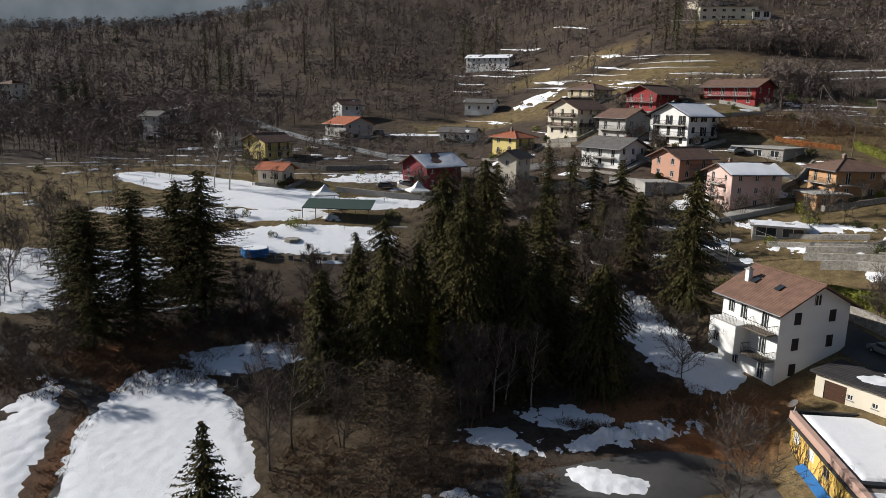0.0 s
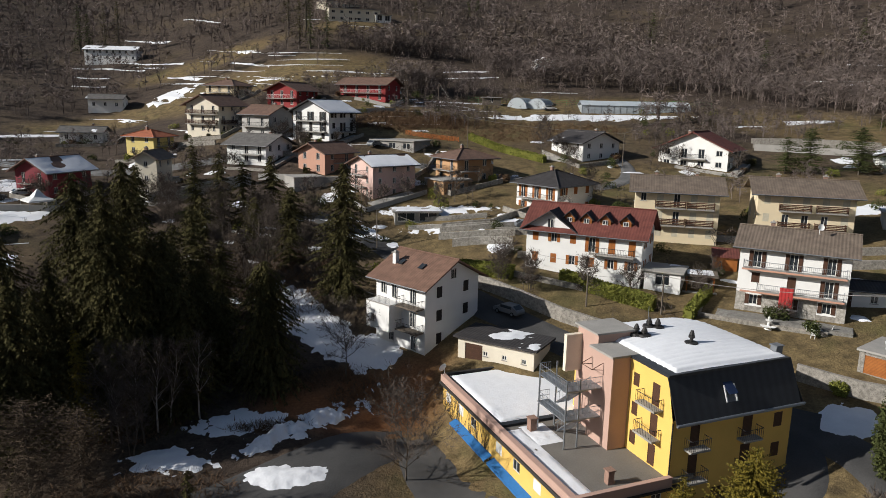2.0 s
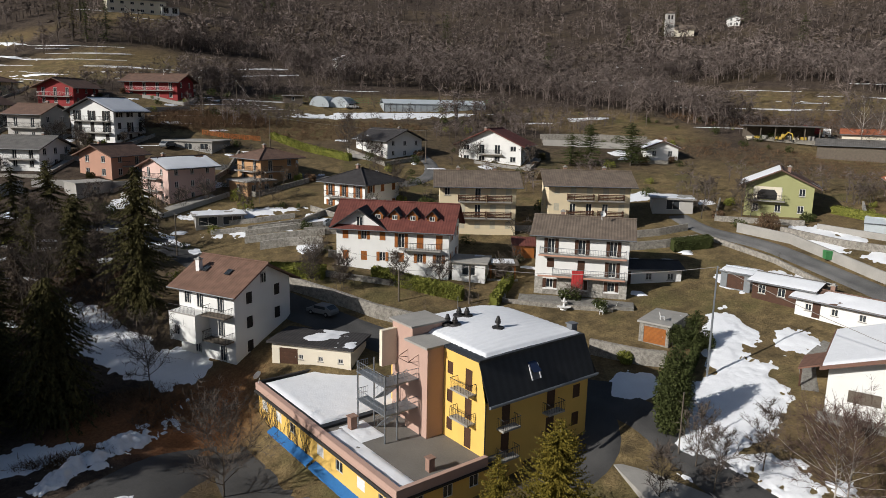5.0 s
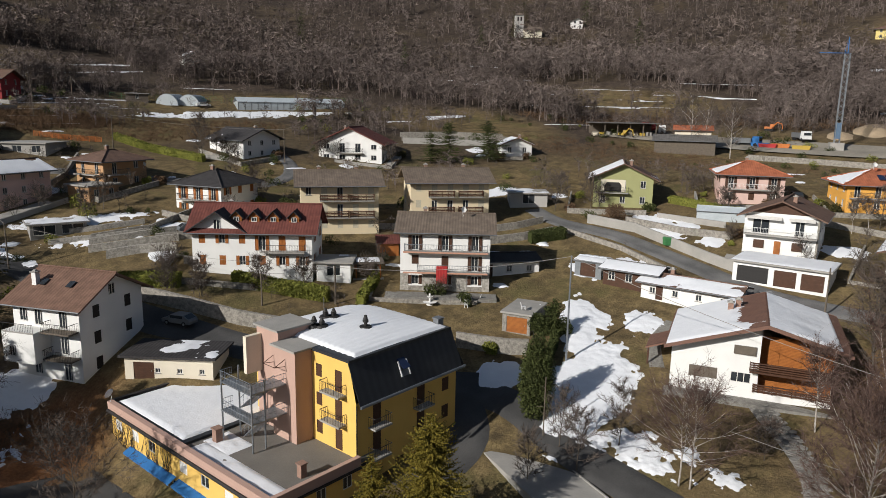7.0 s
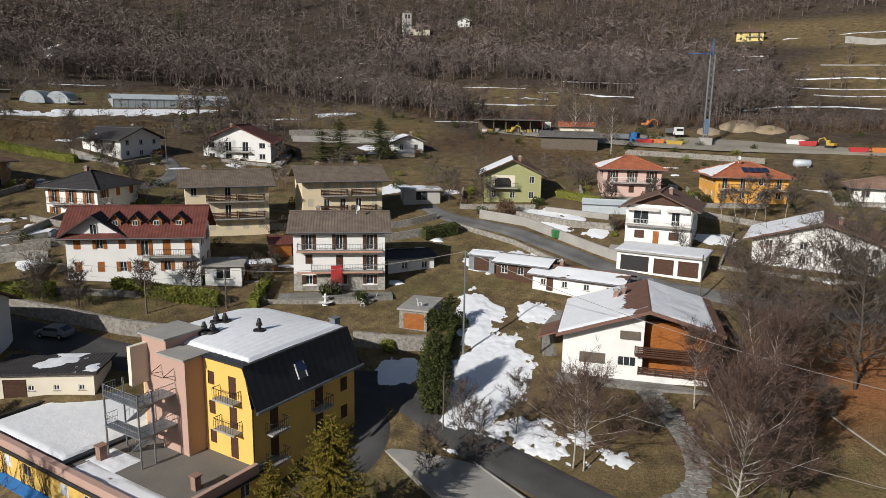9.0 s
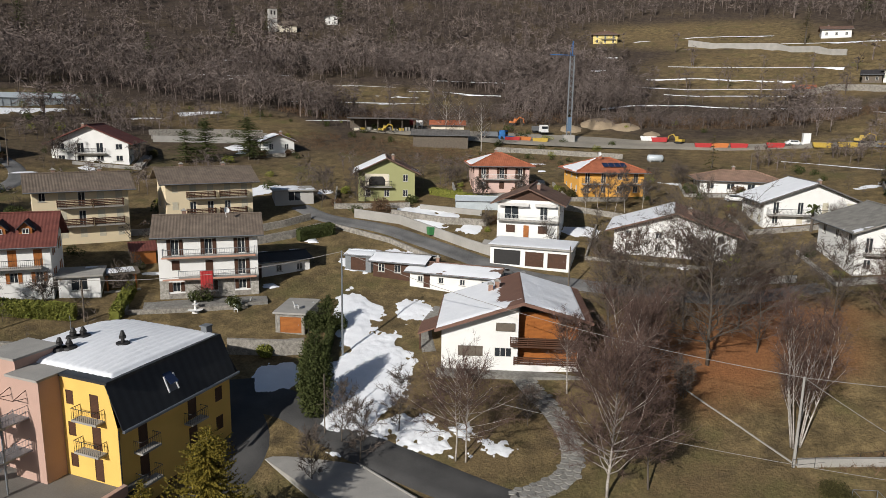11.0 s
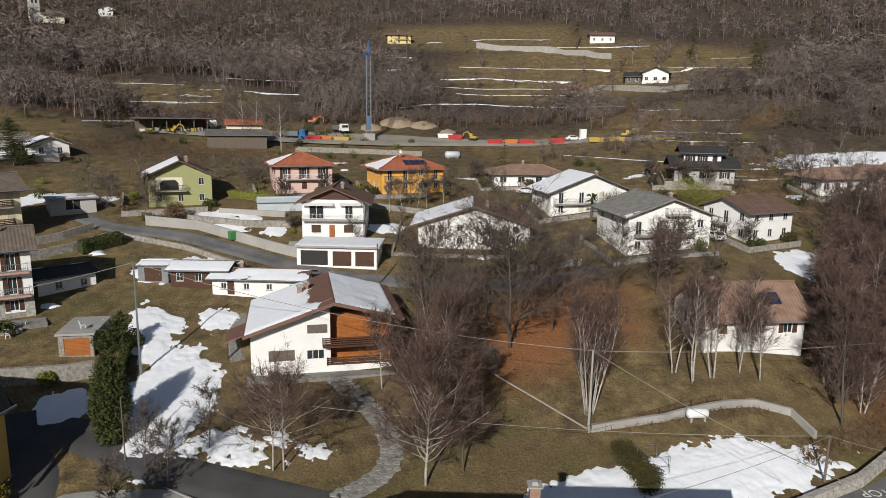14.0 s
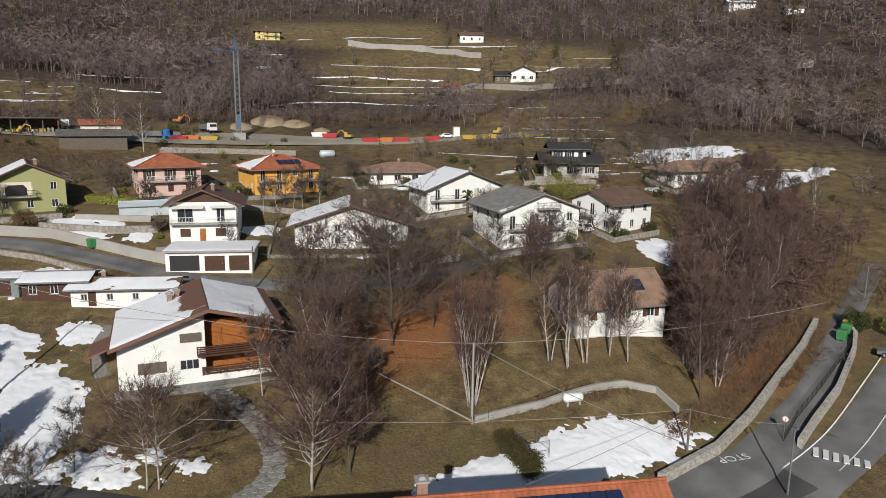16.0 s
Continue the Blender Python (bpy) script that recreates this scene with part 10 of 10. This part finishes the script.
def snow_bits():
    """Small ragged remains of snow in the gardens and along the banks."""
    rs = np.random.RandomState(77)
    v, f = [], []
    for k in range(1500):
        a, r = rs.uniform(-32, 128), math.sqrt(rs.uniform(92.0 ** 2, 300.0 ** 2))
        if rs.rand() > np.interp(a, [-32, 10, 40, 60, 90, 128], [0.9, 0.8, 0.45, 0.12, 0.10, 0.15]):
            continue
        x, y = r * math.sin(radians(a)), r * math.cos(radians(a))
        if float(wobble(x, y, 26, 41)) < 0.0 or crowded(x, y, 1.2) or r > (190 if a > 52 else 225):
            continue
        gx, gy = float(ground_z(x + 2, y) - ground_z(x - 2, y)), float(ground_z(x, y + 2) - ground_z(x, y - 2))
        turn = math.atan2(gx, -gy)
        L, W = rs.uniform(0.6, 3.2), rs.uniform(0.3, 1.1)
        n = 16
        q = np.arange(n) * 2 * math.pi / n
        rad = 1 + 0.45 * np.sin(q * 2 + rs.uniform(0, 6)) * rs.rand() + rs.uniform(-0.35, 0.25, n)
        u, w = np.cos(q) * L * rad, np.sin(q) * W * rad
        px, py = x + u * math.cos(turn) - w * math.sin(turn), y + u * math.sin(turn) + w * math.cos(turn)
        pz = land_z(px, py) + 0.05
        ix, iy = x + (px - x) * 0.7, y + (py - y) * 0.7
        k0 = len(v)
        v += list(zip(px, py, pz - 0.12)) + list(zip(ix, iy, land_z(ix, iy) + 0.16)) + [(x, y, float(land_z(x, y)) + 0.18)]
        for i in range(n):
            j = (i + 1) % n
            f += [(k0 + i, k0 + j, k0 + n + j), (k0 + i, k0 + n + j, k0 + n + i), (k0 + n + i, k0 + n + j, k0 + 2 * n)]
    tagged(new("snow_remains", sheet_mesh("snow_remains", v, f, SNOW)), "small ragged remains of snow in gardens", "snow", kind="stuff")


snow_bits()


def garden_greens():
    """Low evergreen shrubs along the garden walls, too many to count."""
    rs = np.random.RandomState(78)
    forms = [leaf_cloud([(rs.uniform(-0.4, 0.4), rs.uniform(-0.4, 0.4), rs.uniform(0.2, 0.7)) for _ in range(6)], [0.4] * 6, 330, 0.13, 610 + k)[0] for k in range(5)]
    for mat, count, tone in ((NEEDLE_P, 190, "dark green"), (HEDGE, 60, "yellow-green")):
        x, y = [], []
        while len(x) < count:
            a, r = rs.uniform(-30, 120), math.sqrt(rs.uniform(95.0 ** 2, 240.0 ** 2))
            p = r * math.sin(radians(a)), r * math.cos(radians(a))
            if float(wobble(*p, 20, 43)) > 0.0 and not crowded(*p, 0.8):
                x.append(p[0])
                y.append(p[1])
        x, y = np.array(x), np.array(y)
        stand("garden_greens", tone + " low shrubs in the village gardens", "shrubs", planted(forms, x, y, rs.uniform(0.7, 2.3, count), 79), mat)


garden_greens()


def roadside_thicket():
    """Dense reddish saplings that fill the wedge between the bend and the eastern meadow."""
    rs = np.random.RandomState(80)
    n = 620
    f, g = rs.rand(n), rs.uniform(-1, 1, n)
    x, y = 76 + 46 * f + g * (3 + 9 * f), -47 - 40 * f + g * (4 + 7 * f)
    ok = np.array([not crowded(a, b, 1.0) for a, b in zip(x, y)])
    x, y = x[ok], y[ok]
    stand("thicket", "dense reddish bare thicket above the road bend", "thicket", planted(WOOD_NEAR, x, y, rs.uniform(4.5, 9.0, len(x)), 81, (0.7, 1.0)), TWIG_RED)


roadside_thicket()


def slope_edges():
    """Rows of young bare trees along the banks between the yard, the meadows and the woods."""
    rs = np.random.RandomState(83)
    xs, ys = [], []
    for cx, cy, rx, ry, turn, count in ((232, -28, 7, 48, 6, 190), (222, -88, 12, 30, 18, 120), (214, 70, 10, 34, 20, 130), (228, 40, 7, 22, 0, 60), (182, -50, 6, 26, 8, 50), (160, -80, 16, 18, 0, 60),
                                        (168, 130, 20, 16, -30, 90), (112, 212, 40, 12, -20, 120), (70, 222, 30, 12, -10, 80), (-20, 215, 40, 20, 0, 110), (-70, 185, 30, 24, 0, 110), (20, 172, 14, 8, 0, 40), (96, 178, 16, 10, -30, 70),
                                        (-78, 130, 14, 26, 0, 70), (-62, 98, 12, 10, 0, 24), (140, 62, 8, 14, 30, 24), (148, 44, 6, 14, 20, 20), (128, 88, 8, 6, 0, 14), (110, 98, 10, 6, -40, 16), (140, 130, 14, 10, -40, 40)):
        c, n = math.cos(radians(turn)), math.sin(radians(turn))
        a, q = rs.uniform(0, 6.283, count), np.sqrt(rs.rand(count))
        u, v = np.cos(a) * q * rx, np.sin(a) * q * ry
        xs += list(cx + u * c - v * n)
        ys += list(cy + u * n + v * c)
    ok = [not crowded(a, b, 1.5) for a, b in zip(xs, ys)]
    x, y = np.array(xs)[ok], np.array(ys)[ok]
    stand("young_trees", "young bare trees along the banks and wood edges", "trees", planted(WOOD_NEAR, x, y, rs.uniform(3.0, 7.0, len(x)), 84), WOODS)


slope_edges()
for pts, hh, mt in (([(64, 100), (72, 94), (80, 92)], 1.2, STONE), ([(58, 108), (66, 104), (76, 106)], 1.0, STONE), ([(62, 90), (70, 84)], 1.0, STONE), ([(90, 84), (97, 76), (106, 68)], 1.0, CONCRETE), ([(112, 52), (109, 40), (104, 30)], 0.8, STONE),
                    ([(121, 44), (120, 34), (121, 26)], 1.2, STONE), ([(126, 40), (126, 28)], 1.0, CONCRETE), ([(135, 20), (133, 8), (131, -6)], 1.0, STONE), ([(105, -12), (106, -22)], 1.0, CONCRETE), ([(102, 40), (99, 26), (99, 12)], 0.6, CONCRETE),
                    ([(148, 116), (156, 104), (164, 92)], 1.5, CONCRETE), ([(92, 158), (96, 140), (102, 128)], 0.9, CONCRETE), ([(36, 150), (46, 140), (58, 136)], 1.4, CONCRETE), ([(30, 170), (44, 162), (54, 150)], 1.2, STONE), ([(64, 186), (84, 186)], 1.2, CONCRETE), ([(20, 205), (34, 186)], 1.2, STONE), ([(78, 148), (70, 138), (62, 132)], 1.0, STONE), ([(-24, 160), (-12, 156), (4, 152)], 1.2, CONCRETE), ([(-45, 188), (-30, 182), (-14, 186)], 1.2, STONE)):
    wall_line("terrace_wall", "weathered terrace wall between gardens", pts, hh, 0.4, mt)


# ---- flagstones of the garden path ----
def flagstones(path, points, width, seed):
    rnd = random.Random(seed)
    forms = []
    for k in range(8):
        n = rnd.choice([5, 5, 6])
        ring = [(0.44 * math.cos(6.283 * i / n) * rnd.uniform(0.82, 1.08), 0.40 * math.sin(6.283 * i / n) * rnd.uniform(0.82, 1.08)) for i in range(n)]
        g = Geo().slab([(x, y, 0.03) for x, y in ring], 0.09)
        forms.append(g.mesh("flagstone", FLAG))
    pts = [Vector((*p, 0)) for p in points]
    row = 0
    for a, b in zip(pts, pts[1:]):
        d = (b - a).normalized()
        n = Vector((-d.y, d.x, 0))
        steps = max(1, round((b - a).length / 0.78))
        for i in range(steps):
            c = a.lerp(b, (i + 0.5) / steps)
            across = int(width / 0.82)
            for j in range(across):
                q = c + n * ((j + 0.5 + 0.25 * (row % 2) - across / 2) * 0.82 + rnd.uniform(-0.05, 0.05)) + d * rnd.uniform(-0.06, 0.06)
                part("flagstone", rnd.choice(forms), None, path, m=pose(q.x, q.y, float(land_z(q.x, q.y)) + 0.12, 0, 0, rnd.uniform(0, 360)))
            row += 1


def flag_material():
    m = material("flagstone", (0.30, 0.29, 0.265), (0.18, 0.17, 0.155), 0.9, 1.2, 12, 0.8, 0.3, 0.02)
    nt = m.node_tree
    info, span, hsv = nt.nodes.new("ShaderNodeObjectInfo"), nt.nodes.new("ShaderNodeMapRange"), nt.nodes.new("ShaderNodeHueSaturation")
    span.inputs[3].default_value, span.inputs[4].default_value = 0.8, 1.2
    base = nt.nodes["Principled BSDF"].inputs["Base Color"]
    nt.links.new(info.outputs["Random"], span.inputs[0])
    nt.links.new(base.links[0].from_socket, hsv.inputs["Color"])
    nt.links.new(span.outputs[0], hsv.inputs["Value"])
    nt.links.new(hsv.outputs[0], base)
    return m


FLAG = flag_material()
flagstones(garden_path, [(75.6, 11.4), (74.5, 10.6), (70.9, 7.6), (67.3, 5.4), (63.5, 4.3), (60.3, 4.7), (58.0, 6.6), (56.0, 9.0)], 2.9, 5)
